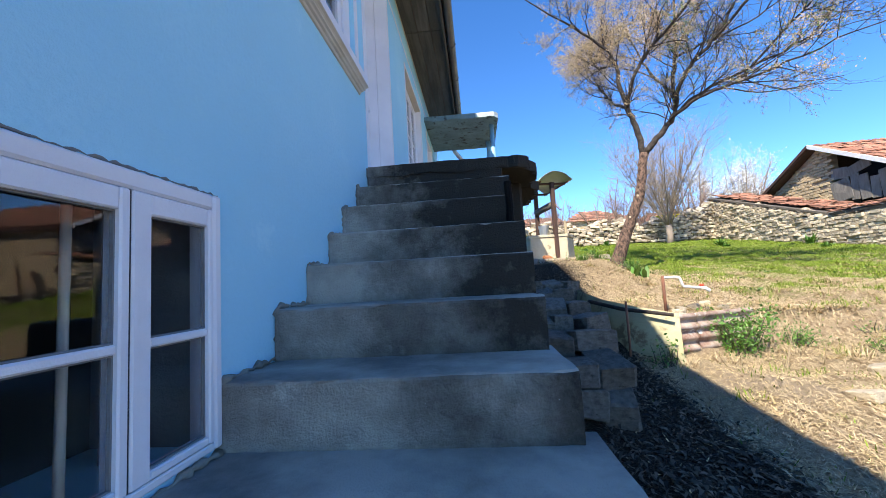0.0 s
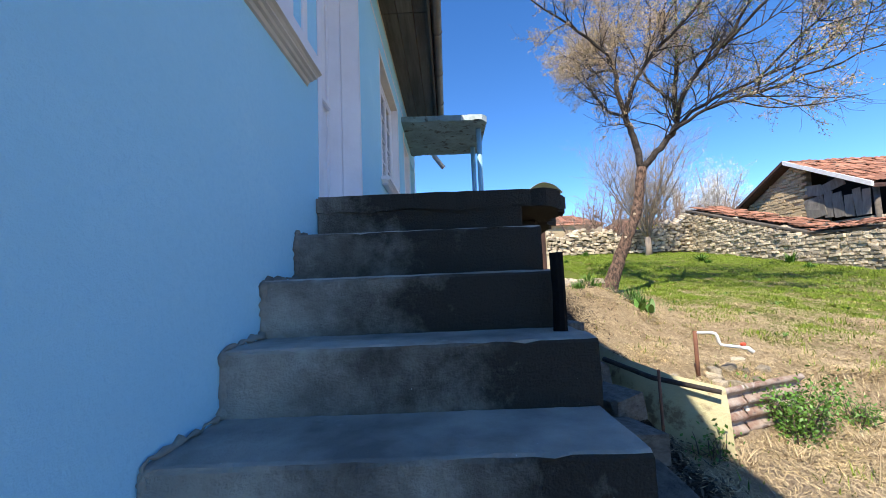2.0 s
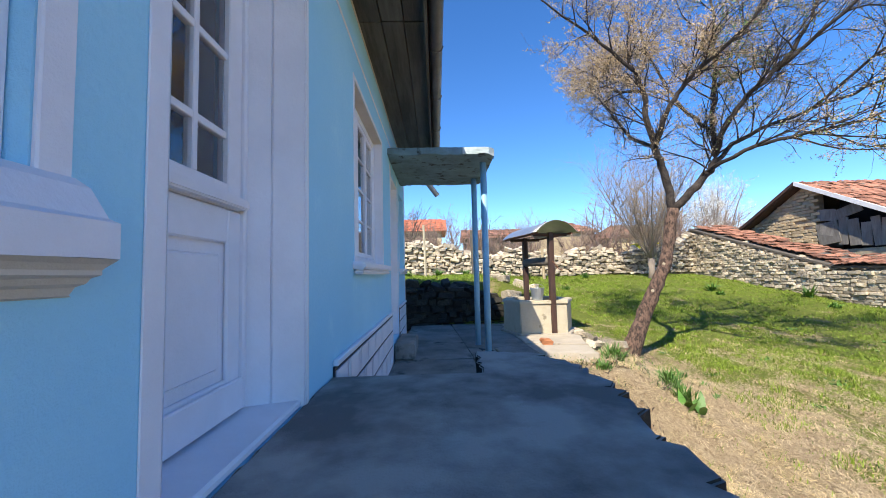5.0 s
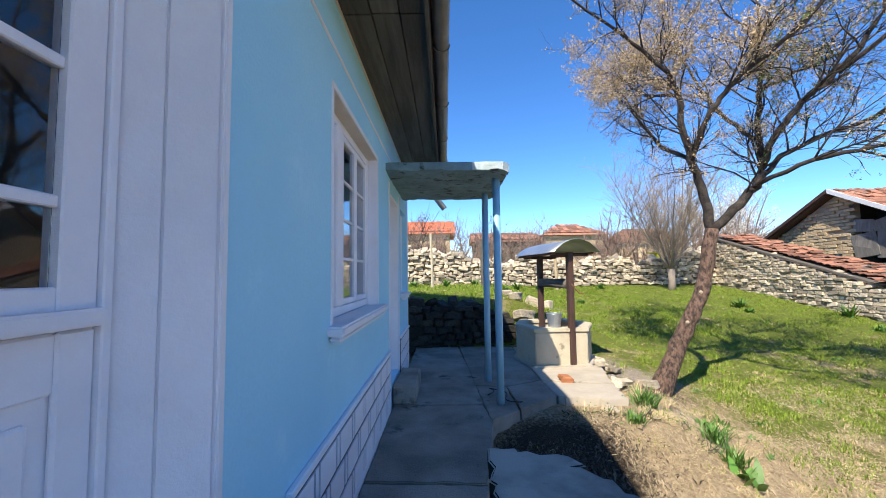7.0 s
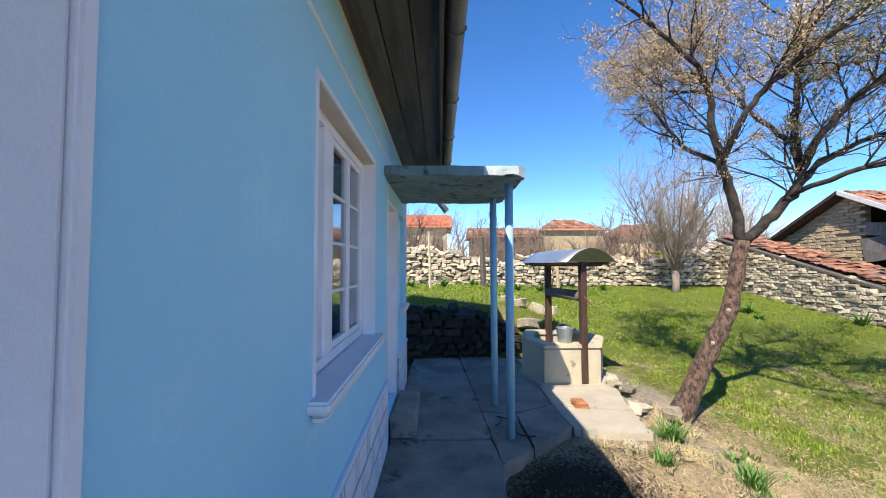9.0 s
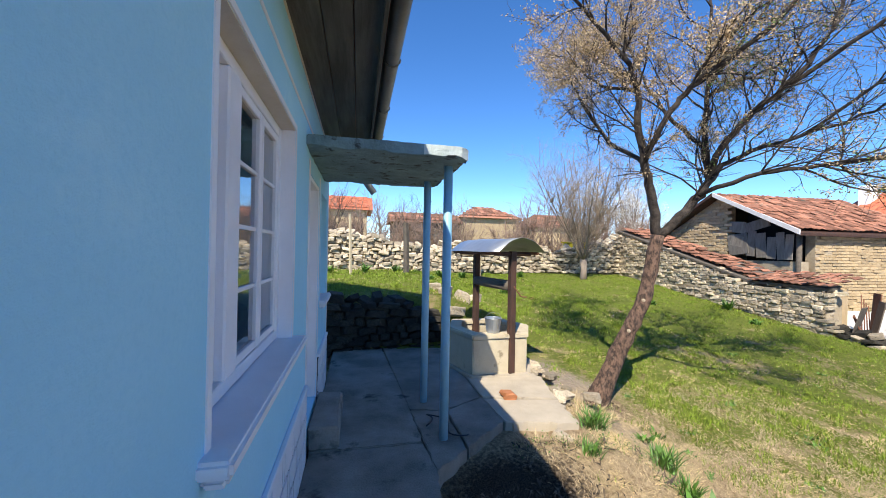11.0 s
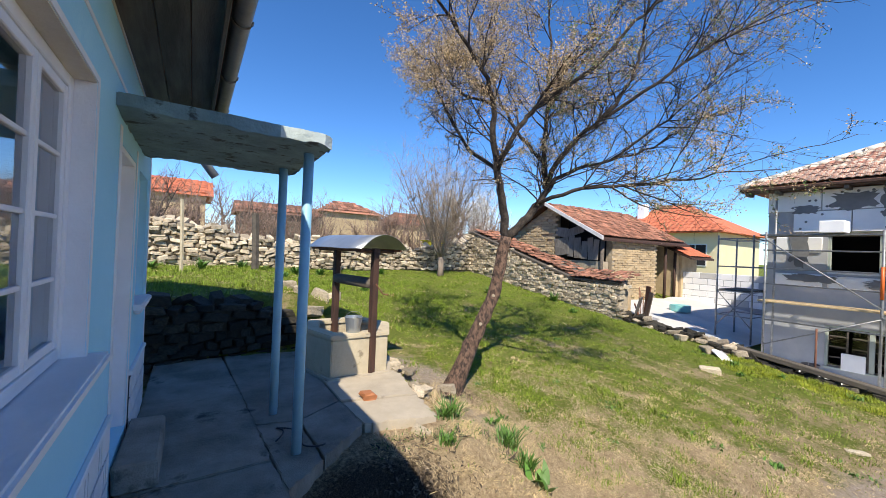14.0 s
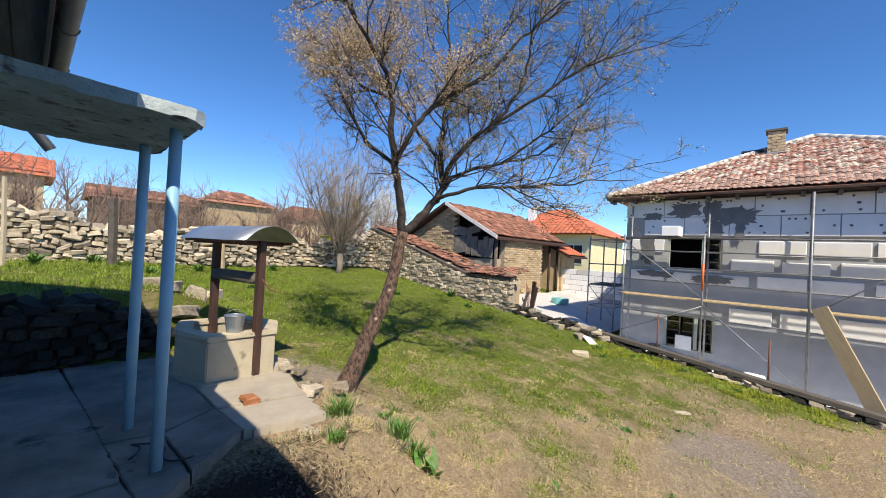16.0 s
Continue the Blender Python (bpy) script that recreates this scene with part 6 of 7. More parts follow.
for i in range(9):
    t = i / 8
    p, q = (la.lerp(lm, t * 1.3), ua.lerp(um, t * 1.3)) if t < 0.77 else (lm.lerp(lb, t * 4 - 3.08), um.lerp(ub, t * 4 - 3.08))
    tube_part("rafter_end", [[(p + Vector((-0.06, 0, -0.09)), 0.032), (q + Vector((0, 0, -0.09)), 0.032)]], M_OLDWOOD, lean, sides=5)
quads("end_wall", slab_between(Vector((10.62, 10.2, 0.90)), Vector((11.4, 10.4, 0.95)), Vector((11.4, 10.6, 0.95)), Vector((10.62, 10.4, 0.90)), 1.9), M_BRICK, lean)
# scrap leaning at the lean-to's end
scrap = thing("scrap_pile", "rusty sheets and boards leaning at the lean-to end", "scrap")
for i, (x, y, w, h, tl, mt) in enumerate(((10.75, 9.95, 0.5, 0.9, 14, M_OLDWOOD), (11.05, 9.8, 0.45, 0.7, -20, M_RUST), (11.5, 10.0, 0.6, 1.0, 10, M_OLDWOOD), (11.9, 10.2, 0.4, 1.1, 4, M_RUST), (10.95, 9.55, 0.35, 0.4, 30, M_PLASTIC))):
    q = part("sheet", box(-w / 2, w / 2, -0.012, 0.012, 0, h, 0.003), mt, scrap)
    q.matrix_basis = Matrix.Translation((x, y, gz(x, y) - 0.02)) @ Matrix.Rotation(radians(20 + i * 9), 4, "Z") @ Matrix.Rotation(radians(tl), 4, "X")
for i in range(4):
    x = 11.2 + i * 0.18
    tube_part("rod", [[((x, 10.0 + 0.05 * i, gz(x, 10) - 0.02), 0.012), ((x + 0.3 - 0.1 * i, 10.2, gz(x, 10) + 1.1 - 0.1 * i), 0.012)]], M_RUST, scrap, sides=5)

# ---- neighbour's pale yard ----
def draped(name, x0, x1, y0, y1, lift, mat, label, category, step=0.6):
    b = bmesh.new()
    nx, ny = max(1, int((x1 - x0) / step)), max(1, int((y1 - y0) / step))
    g = [[b.verts.new((x0 + (x1 - x0) * i / nx, y0 + (y1 - y0) * j / ny, gz(x0 + (x1 - x0) * i / nx, y0 + (y1 - y0) * j / ny) + lift)) for i in range(nx + 1)] for j in range(ny + 1)]
    for j in range(ny):
        for i in range(nx):
            b.faces.new((g[j][i], g[j][i + 1], g[j + 1][i + 1], g[j + 1][i]))
    return tagged(part(name, b, mat), label, category, "", "structure")


draped("yard", 10.8, 26.0, 7.6, 12.4, 0.05, M_YARD, "pale dusty concrete yard between the houses", "yard", 0.4)
draped("strip", 10.72, 11.98, -2.0, 7.55, 0.06, M_FOAM, "white dusty strip along the house foot", "yard", 0.3)

# unfinished block wall across the yard
bwall = thing("block_wall", "low wall of white aerated blocks with mortar smears", "wall")
bs = random.Random(8)
for r in range(5):
    for c in range(9):
        y = 9.2 + c * 0.62 + (0.31 if r % 2 else 0)
        q = part("block", box(19.0, 19.25, y, y + 0.60, -0.12 + r * 0.27, -0.12 + r * 0.27 + 0.25, 0.008), M_FOAM if bs.random() < 0.93 else M_YARD, bwall)
part("mortar", box(19.02, 19.23, 9.2, 15.0, -0.3, 1.20), M_GREY, bwall)
tub = tagged(part("plastic_tub", prism([(15.0 + 0.35 * math.cos(i * math.pi / 6), 10.6 + 0.35 * math.sin(i * math.pi / 6)) for i in range(12)], gz(15, 10.6) + 0.05, gz(15, 10.6) + 0.28, 0.02), M_CYAN), "turquoise plastic mixing tub standing in the yard", "tub")

# ---- unfinished neighbour house ----
GX, GY0, GY1, GZB, GZT = 12.0, 7.17, -1.0, -2.0, 3.52
house = thing("neighbour_house", "two-storey house clad in white foam boards and grey render", "house")
GH = [(5.28, 6.02, 1.60, 2.50), (4.84, 5.20, 1.60, 2.50), (5.58, 6.02, -0.30, 0.34), (5.24, 5.54, -0.55, 0.34), (4.95, 5.20, -0.55, 0.34)]
gw = wall_x("wall", GX, GX + 0.35, GY1, GY0, GZB, GZT, [(4.80, 6.06, 1.58, 2.52), (4.90, 6.06, -0.58, 0.37)], M_GREY, "")
for key in ("label", "category", "kind"):
    if key in gw:
        del gw[key]
gw.parent = house
part("wall", box(GX + 0.351, 20.2, GY0 - 0.35, GY0, GZB, GZT), M_GREY, house)
part("wall", box(GX + 0.351, 20.2, GY1, GY1 + 0.35, GZB, GZT), M_GREY, house)
part("wall", box(19.85, 20.2, GY1 + 0.351, GY0 - 0.351, GZB, GZT), M_GREY, house)
# added inner surfaces, near-black so the window openings read as unlit
part("floor", box(GX + 0.36, 19.8, GY1 + 0.36, GY0 - 0.36, 0.9, 1.1), M_DARK, house)
part("partition", box(13.6, 13.75, GY1 + 0.36, GY0 - 0.36, GZB, GZT), M_DARK, house)
for y0, y1, z0, z1 in ((4.80, 6.06, 1.58, 2.52), (4.90, 6.06, -0.58, 0.37)):
    win = part("window", box(GX - 0.02, GX + 0.05, y0, y1, z0 - 0.03, z0 + 0.01, 0.004), M_GREENTRIM if z0 < 0 else M_PLASTIC, house)
    for yy in ((y0, y0 + 0.05), (y1 - 0.05, y1), (y0 + 0.38, y0 + 0.46)):
        part("jamb", box(GX + 0.02, GX + 0.10, yy[0], yy[1], z0 + 0.012, z1 - 0.05, 0.004), M_GREENTRIM, win)
    part("head", box(GX + 0.02, GX + 0.10, y0, y1, z1 - 0.048, z1, 0.004), M_GREENTRIM, win)
    for a, c in ((y0 + 0.05, y0 + 0.38),) if z0 > 0 else ((y0 + 0.05, y0 + 0.38), (y0 + 0.46, y0 + 0.72), (y0 + 0.78, y1 - 0.05)):
        part("sash", box(GX + 0.03, GX + 0.07, a, a + 0.03, z0 + 0.02, z1 - 0.06), M_OLDWOOD, win)
        for j in range(1, 4):
            zz = z0 + (z1 - z0) * j / 4
            part("glazing_bar", box(GX + 0.034, GX + 0.066, a + 0.031, c - 0.002, zz - 0.012, zz + 0.012), M_OLDWOOD, win)
        p = part("pane", box(GX + 0.048, GX + 0.052, a + 0.03, c, z0 + 0.02, z1 - 0.06), M_GLASS, win)
        p.visible_shadow = False
part("foam_panel", box(GX - 0.022, GX + 0.018, 5.40, 5.78, -0.60, -0.22, 0.004), M_FOAM, house, "white foam panel propped in the window")
# foam boards: courses in the upper storey, thin grey joints and adhesive smears
gs = random.Random(15)


def in_window(y0, y1, z0, z1):
    return any(y0 < b and y1 > a and z0 < d and z1 > c for a, b, c, d in ((4.76, 6.10, 1.52, 2.56), (4.85, 6.10, -0.64, 0.42)))


for r, (z0, z1) in enumerate(((3.03, 3.50), (2.52, 3.01))):
    y = GY0 - (0.5 if r % 2 else 0.0)
    while y > GY1 + 0.2:
        y0, y1 = max(y - 0.98, GY1), min(y, GY0)
        if y1 - y0 > 0.1:
            fb = part("foam_board", box(GX - 0.05, GX - 0.003, y0, y1, z0, z1, 0.005), M_FOAM, house)
            for _ in range(5):
                yy, zz = gs.uniform(y0 + 0.08, y1 - 0.08), gs.choice((z0 + 0.08, z1 - 0.08, (z0 + z1) / 2))
                tube_part("anchor", [[((GX - 0.05, yy, zz), 0.028), ((GX - 0.055, yy, zz), 0.026)]], M_GREYDARK, fb, sides=8)
        y -= 1.0
for r, (z0, z1) in enumerate(((2.02, 2.40), (1.62, 1.92), (1.22, 1.52), (0.28, 0.68), (-0.1, 0.0))):
    y = GY0 - 0.15 - (0.45 if r % 2 else 0)
    while y > GY1 + 0.3:
        y0, y1 = y - 0.80 - gs.uniform(0, 0.1), y
        if not in_window(y0, y1, z0, z1) and r < 4:
            part("foam_board", box(GX - 0.035, GX - 0.003, y0, y1, z0 + gs.uniform(0, 0.03), z1 - gs.uniform(0, 0.03), 0.012, jitter=0.006), M_FOAM, house)
        y -= 0.98


def smear(y, z, w, h, seed, mat=M_GREYDARK):
    """A trowelled patch of adhesive with a ragged outline."""
    q = random.Random(seed)
    n = 34
    pts = []
    for i in range(n):
        a = 2 * math.pi * i / n
        k = 1 + q.uniform(-0.28, 0.22)
        pts.append((math.copysign(abs(math.cos(a)) ** 0.6, math.cos(a)) * w / 2 * k, math.copysign(abs(math.sin(a)) ** 0.6, math.sin(a)) * h / 2 * k))
    b = prism(pts, 0, 0.006)
    for v in b.verts:
        v.co = Vector((GX - 0.0565 - v.co.z - 0.001 * (seed % 4), y + v.co.x, z + v.co.y))
    part("adhesive", b, mat, house, "dark grey adhesive smear")


for i, (y, z, w, h) in enumerate(((5.65, 3.22, 0.75, 0.42), (6.45, 3.05, 0.5, 0.2), (5.05, 3.15, 0.4, 0.6), (4.55, 3.0, 0.9, 0.45), (4.95, 2.70, 0.32, 0.5), (4.45, 2.62, 0.2, 0.5), (6.55, 2.1, 0.35, 0.8), (6.3, 1.42, 1.0, 0.18), (5.0, 1.36, 0.9, 0.2))):
    smear(y, z, w, h, 200 + i)
# hipped tile roof
HA = Vector((16.1, 2.5, 5.85))
HE = [Vector((11.55, 7.65, 3.60)), Vector((11.55, -1.45, 3.60)), Vector((20.65, -1.45, 3.60)), Vector((20.65, 7.65, 3.60))]
HR = [Vector((16.1, 3.15, 5.85)), Vector((16.1, 3.02, 5.85))]
hroof = quads("roof", [[HE[0], HE[1], HR[1], HR[0]], [HE[1], HE[2], HR[1]], [HE[2], HE[3], HR[0], HR[1]], [HE[3], HE[0], HR[0]], HE[::-1]], M_TILE_OLD, house, "hipped roof of lichened red tiles")
ac, dw = HE[1] - HE[0], Vector((11.55, 0, 3.60)) - Vector((16.1, 0, 5.85))
o = Vector((16.1, 7.65, 5.85))


def on_front(s, d):
    f = d / dw.length
    return 4.5 * (1 - f) - 0.05 < s < ac.length - 4.47 * (1 - f) + 0.05


tiled_plane(hroof, o + Vector((0, 0, 0.03)), ac, dw, ac.length, dw.length + 0.06, 0.135, 0.18, T_RED, 55, 300, 0.025, on_front, 0.045)
dw2 = Vector((16.1, 7.65, 3.60)) - Vector((16.1, 3.15, 5.85))
tiled_plane(hroof, Vector((11.55, 3.15, 5.88)), Vector((1, 0, 0)), dw2, 9.1, dw2.length, 0.135, 0.18, T_RED, 56, 0, 0.02, lambda s, d: abs(s - 4.55) < 4.55 * d / dw2.length + 0.05, 0.06)
for a, c in ((HE[0], HR[0]), (HE[1], HR[1]), (HR[0], HR[1])):
    L = (c - a).length
    k = int(L / 0.34)
    for i in range(k):
        p, q = a + (c - a) * (i / k), a + (c - a) * ((i + 1.1) / k)
        tube_part("hip_tile", [[(p + Vector((0, 0, 0.05)), 0.10), (q + Vector((0, 0, 0.06)), 0.085)]], M_CREAM, hroof, "mortared hip tile", sides=8)
# dark timber colour here stands in for the thin shadow at the eave
part("eave_board", box(11.53, 11.56, GY1 - 0.45, GY0 + 0.48, 3.545, 3.60), M_DARKWOOD, house)
part("soffit", box(11.57, GX - 0.052, GY1 - 0.45, GY0 + 0.48, 3.53, 3.56), M_DARKWOOD, house)
for i in range(15):
    y = GY0 + 0.35 - i * 0.6
    part("rafter_end", box(11.60, GX - 0.055, y - 0.04, y + 0.04, 3.44, 3.527), M_OLDWOOD, house)
ch = part("chimney", box(14.55, 14.95, 3.72, 4.12, 4.9, 5.85), M_MORTAR, house, "yellow brick chimney with a dark cap")
for r in range(8):
    for f in range(2):
        y = 3.715 + f * 0.205 - (0.1 if r % 2 else 0)
        q = part("brick", box(14.535, 14.56, max(y, 3.71), min(y + 0.195, 4.125), 5.12 + r * 0.085, 5.19 + r * 0.085, 0.004), M_BRICK, ch)
part("cap", box(14.50, 15.0, 3.67, 4.17, 5.80, 5.87, 0.01), M_OLDWOOD, ch)
part("flashing", box(14.48, 14.56, 3.70, 4.14, 5.05, 5.16, 0.005), M_GALV, ch)
part("tarp", box(14.75, 15.2, 4.2, 4.75, 5.30, 5.36, 0.01), M_BLACK, hroof, "black roofing felt patch")
fbx = tagged(part("foam_pack", box(11.05, 11.5, 5.62, 6.02, 2.44, 2.70, 0.012), M_FOAM), "pack of white foam boards on the scaffold", "foam pack")

# scaffold
scaf = thing("scaffold", "grey steel tube scaffold with plank decks along the house", "scaffold")
SX = (11.15, 11.75)
for y in (6.95, 5.08, 3.15, 1.22, -0.7):
    for x in SX:
        zt = 3.35 if x > 11.5 else (3.42 if y in (3.15,) else 2.48)
        tube_part("standard", [[((x, y, gz(x, y)), 0.024), ((x, y, zt), 0.024)]], M_STEEL, scaf, sides=8)
    for z in (0.78, 2.36):
        tube_part("ledger", [[((SX[0], y, z), 0.02), ((SX[1], y, z), 0.02)]], M_STEEL, scaf, sides=6)
for z, x in ((2.40, SX[0]), (2.05, SX[0]), (0.40, SX[0]), (1.25, SX[0]), (1.62, SX[0])):
    tube_part("guard_rail", [[((x, 7.0, z), 0.017), ((x, -0.9, z - 0.02), 0.017)]], M_STEEL, scaf, sides=6)
for ya, yb, za, zb in ((6.95, 5.08, 2.3, 0.9), (5.08, 3.15, 0.75, -0.95), (6.95, 5.08, -0.2, 0.7), (3.15, 1.22, 0.75, 2.3)):
    tube_part("brace", [[((SX[0] - 0.02, ya, za), 0.014), ((SX[0] - 0.02, yb, zb), 0.014)]], M_STEEL, scaf, sides=6)
for i in range(2):
    part("deck_plank", box(11.2 + i * 0.27, 11.2 + i * 0.27 + 0.255, -0.9, 7.1, 0.81, 0.85, 0.005), M_FRESHWOOD, scaf, "pale timber deck plank")
    part("deck_plank", box(11.2 + i * 0.27, 11.2 + i * 0.27 + 0.255, -0.9, 7.1, 2.395, 2.43, 0.005), M_OLDWOOD, scaf)
tube_part("barrier_tape", [[((SX[0] - 0.03, 5.08, 1.1), 0.03), ((SX[0] - 0.03, 5.08, 1.75), 0.03)]], M_ORANGE, scaf, "orange marking tape", sides=6)
scaf2 = thing("scaffold", "grey steel scaffold tower at the house corner", "scaffold")
for x, y in ((12.6, 7.65), (13.9, 7.65), (12.6, 8.5), (13.9, 8.5)):
    tube_part("standard", [[((x, y, gz(x, y)), 0.024), ((x, y, 2.5), 0.024)]], M_STEEL, scaf2, sides=8)
for z in (0.2, 0.9, 1.6, 2.4):
    for a, c in (((12.6, 7.65), (13.9, 7.65)), ((12.6, 8.5), (13.9, 8.5)), ((12.6, 7.65), (12.6, 8.5)), ((13.9, 7.65), (13.9, 8.5))):
        tube_part("ledger", [[((*a, z), 0.018), ((*c, z), 0.018)]], M_STEEL, scaf2, sides=6)
tube_part("brace", [[((12.6, 7.65, -0.1), 0.014), ((12.6, 8.5, 0.9), 0.014)], [((12.6, 8.5, -0.1), 0.014), ((12.6, 7.65, 0.9), 0.014)]], M_STEEL, scaf2, sides=6)
part("deck_plank", box(12.62, 13.88, 7.70, 8.45, 0.91, 0.95, 0.005), M_OLDWOOD, scaf2)
plank = part("leaning_plank", box(-0.14, 0.14, -0.02, 0.02, 0, 2.5, 0.004), M_FRESHWOOD)
tagged(plank, "long pale plank leaning on the scaffold", "plank")
pa, pb = Vector((10.75, 2.02, gz(10.75, 2.02) + 0.02)), Vector((11.08, 3.0, 0.95))
plank.matrix_basis = look(pa, pb) @ Matrix.Rotation(radians(180), 4, "X") @ Matrix.Rotation(radians(88), 4, "Z") @ Matrix.Diagonal((1, 1, (pb - pa).length / 2.5, 1))
beam = tagged(part("boundary_beam", box(-0.09, 0.09, 0, 10.4, -0.06, 0.06, 0.02), M_OLDWOOD), "long weathered beam lying on the garden boundary", "beam")
beam.matrix_basis = Matrix.Translation((10.47, 7.25, gz(10.3, 7.25) + 0.17)) @ Matrix.Rotation(radians(180.3), 4, "Z") @ Matrix.Rotation(-math.atan(0.125), 4, "X")
bucket_thing("black_bucket", "black plastic builder's bucket by the house foot", (10.95, 6.05, gz(10.95, 6.05) + 0.04), 0.12, 0.15, 0.30, M_BLACK)
fs_ = tagged(part("foam_offcut", box(-0.3, 0.3, -0.2, 0.2, 0, 0.05, 0.006, jitter=0.02), M_FOAM), "broken white foam offcut leaning on the ground", "foam offcut")
fs_.matrix_basis = Matrix.Translation((11.2, 3.95, gz(11.2, 3.95) + 0.1)) @ Euler((0.2, -0.6, 0.4)).to_matrix().to_4x4()
fs2 = tagged(part("foam_sheet", box(-0.24, 0.24, -0.13, 0.13, 0, 0.03, 0.005, jitter=0.03), M_FOAM), "white foam scrap lying in the grass", "foam sheet")
fs2.matrix_basis = Matrix.Translation((9.85, 7.3, gz(9.85, 7.3) + 0.04)) @ Euler((0.25, -0.35, 0.9)).to_matrix().to_4x4()
cone = tagged(tube_part("orange_pipe", [[((10.75, 7.15, gz(10.75, 7.15)), 0.06), ((10.75, 7.15, gz(10.75, 7.15) + 0.22), 0.06)]], M_ORANGE, None, sides=12), "short orange drain pipe standing upright", "pipe")
for y in (5.9, 3.75):
    tagged(tube_part("iron_stake", [[((10.62, y, gz(10.4, y) - 0.1), 0.02), ((10.62, y, gz(10.4, y) + 1.05), 0.018)]], M_RUST, None, sides=6), "rusty iron stake in the garden boundary", "stake", "boundary stakes")

# ---- houses beyond ----
def far_house(name, label, x0, x1, y0, y1, z0, z1, ridge, wall, tiles, axis="x", over=0.5, tile=0.45, hip=0.0):
    h = thing(name, label, "house")
    part("wall", box(x0, x1, y0, y1, z0, z1), wall, h)
    if axis == "x":
        m = (y0 + y1) / 2
        r = [Vector((x0 - over + hip, m, ridge)), Vector((x1 + over - hip, m, ridge))]
        e = [Vector((x0 - over, y0 - over, z1)), Vector((x1 + over, y0 - over, z1)), Vector((x1 + over, y1 + over, z1)), Vector((x0 - over, y1 + over, z1))]
        fc = [[e[0], e[1], r[1], r[0]], [e[2], e[3], r[0], r[1]], [e[1], e[2], r[1]], [e[3], e[0], r[0]], e[::-1]]
        rf_ = quads("roof", fc, tiles[0].materials[0], h)
        dn_ = e[0] - Vector((e[0].x, m, ridge))
        tiled_plane(rf_, Vector((e[0].x, m, ridge + 0.03)), Vector((1, 0, 0)), dn_, e[1].x - e[0].x, dn_.length, tile, tile * 1.3, tiles, 71, 0, 0.02, lambda s, d: hip * (1 - d / dn_.length) <= s <= e[1].x - e[0].x - hip * (1 - d / dn_.length), 0.10)
    else:
        m = (x0 + x1) / 2
        r = [Vector((m, y0 - over + hip, ridge)), Vector((m, y1 + over - hip, ridge))]
        e = [Vector((x0 - over, y1 + over, z1)), Vector((x0 - over, y0 - over, z1)), Vector((x1 + over, y0 - over, z1)), Vector((x1 + over, y1 + over, z1))]
        fc = [[e[0], e[1], r[0], r[1]], [e[2], e[3], r[1], r[0]], [e[1], e[2], r[0]], [e[3], e[0], r[1]], e[::-1]]
        rf_ = quads("roof", fc, tiles[0].materials[0], h)
        dn_ = e[0] - Vector((m, e[0].y, ridge))
        W = e[0].y - e[1].y
        tiled_plane(rf_, Vector((m, e[0].y, ridge + 0.03)), Vector((0, -1, 0)), dn_, W, dn_.length, tile, tile * 1.3, tiles, 72, 0, 0.02, lambda s, d: hip * (1 - d / dn_.length) <= s <= W - hip * (1 - d / dn_.length), 0.10)
    return h


def far_window(h, x, y0, y1, z0, z1):
    w = part("window", box(x - 0.05, x - 0.005, y0, y1, z0, z1, 0.01), M_PLASTIC, h)
    k = 2
    for i in range(k):
        a = y0 + 0.06 + i * (y1 - y0 - 0.06) / k
        part("pane", box(x - 0.056, x - 0.051, a, a + (y1 - y0 - 0.06) / k - 0.06, z0 + 0.07, z1 - 0.07), M_DARK, w)


yh = far_house("yellow_house", "yellow rendered house with an orange hipped tile roof", 28.0, 35.0, 14.5, 23.0, -1.0, 3.65, 6.0, M_YELLOW, T_NEW, "y", 0.6, 0.4, 4.0)
far_window(yh, 28.0, 15.1, 16.5, 1.4, 2.9)
far_window(yh, 28.0, 17.6, 18.6, 1.6, 2.9)
part("chimney", box(29.5, 30.1, 20.2, 20.8, 3.8, 6.1, 0.02), M_FOAM, yh, "white rendered chimney")
part("air_conditioner", box(27.6, 27.95, 18.9, 19.8, 2.6, 3.2, 0.03), M_PLASTIC, yh, "white outdoor air unit")
rh = far_house("red_roof_house", "low house with a bright red tile roof beyond the wall", -9.0, 0.4, 38.0, 44.0, 1.0, 5.1, 6.6, M_BRICK, T_NEW, "x", 0.5, 0.5)
for i in range(4):
    part("window", box(-7.5 + i * 2.2, -6.6 + i * 2.2, 37.94, 37.995, 2.9, 4.0), M_DARK, rh)
far_house("village_house", "old house with an orange tile roof far off", 9.8, 15.8, 40.0, 45.0, 1.0, 5.0, 6.3, M_BRICK, T_OLD, "x", 0.4, 0.5, 2.4)
far_house("village_shed", "low shed with a rusty red roof beyond the wall", 2.2, 7.0, 31.0, 35.0, 1.0, 3.7, 4.5, M_OLDWOOD, T_OLD, "x", 0.3, 0.5)
far_house("village_house", "old house with a weathered tile roof far off", 18.0, 25.0, 42.0, 48.0, 1.0, 4.4, 6.0, M_BRICK, T_OLD, "x", 0.4, 0.5, 2.0)
far_house("village_house", "low house with a red tile roof beyond the yard", 34.0, 44.0, 2.0, 8.0, -2.0, 1.6, 3.0, M_BRICK, T_NEW, "y", 0.5, 0.5, 2.0)
skip = thing("yellow_container", "yellow plastic container showing behind the stone wall", "container")
part("body", box(8.6, 9.5, 18.4, 19.0, 0.9, 2.12, 0.05), M_CARYELLOW, skip)
part("lid", box(8.55, 9.55, 18.35, 19.05, 2.122, 2.18, 0.02), M_CARYELLOW, skip)

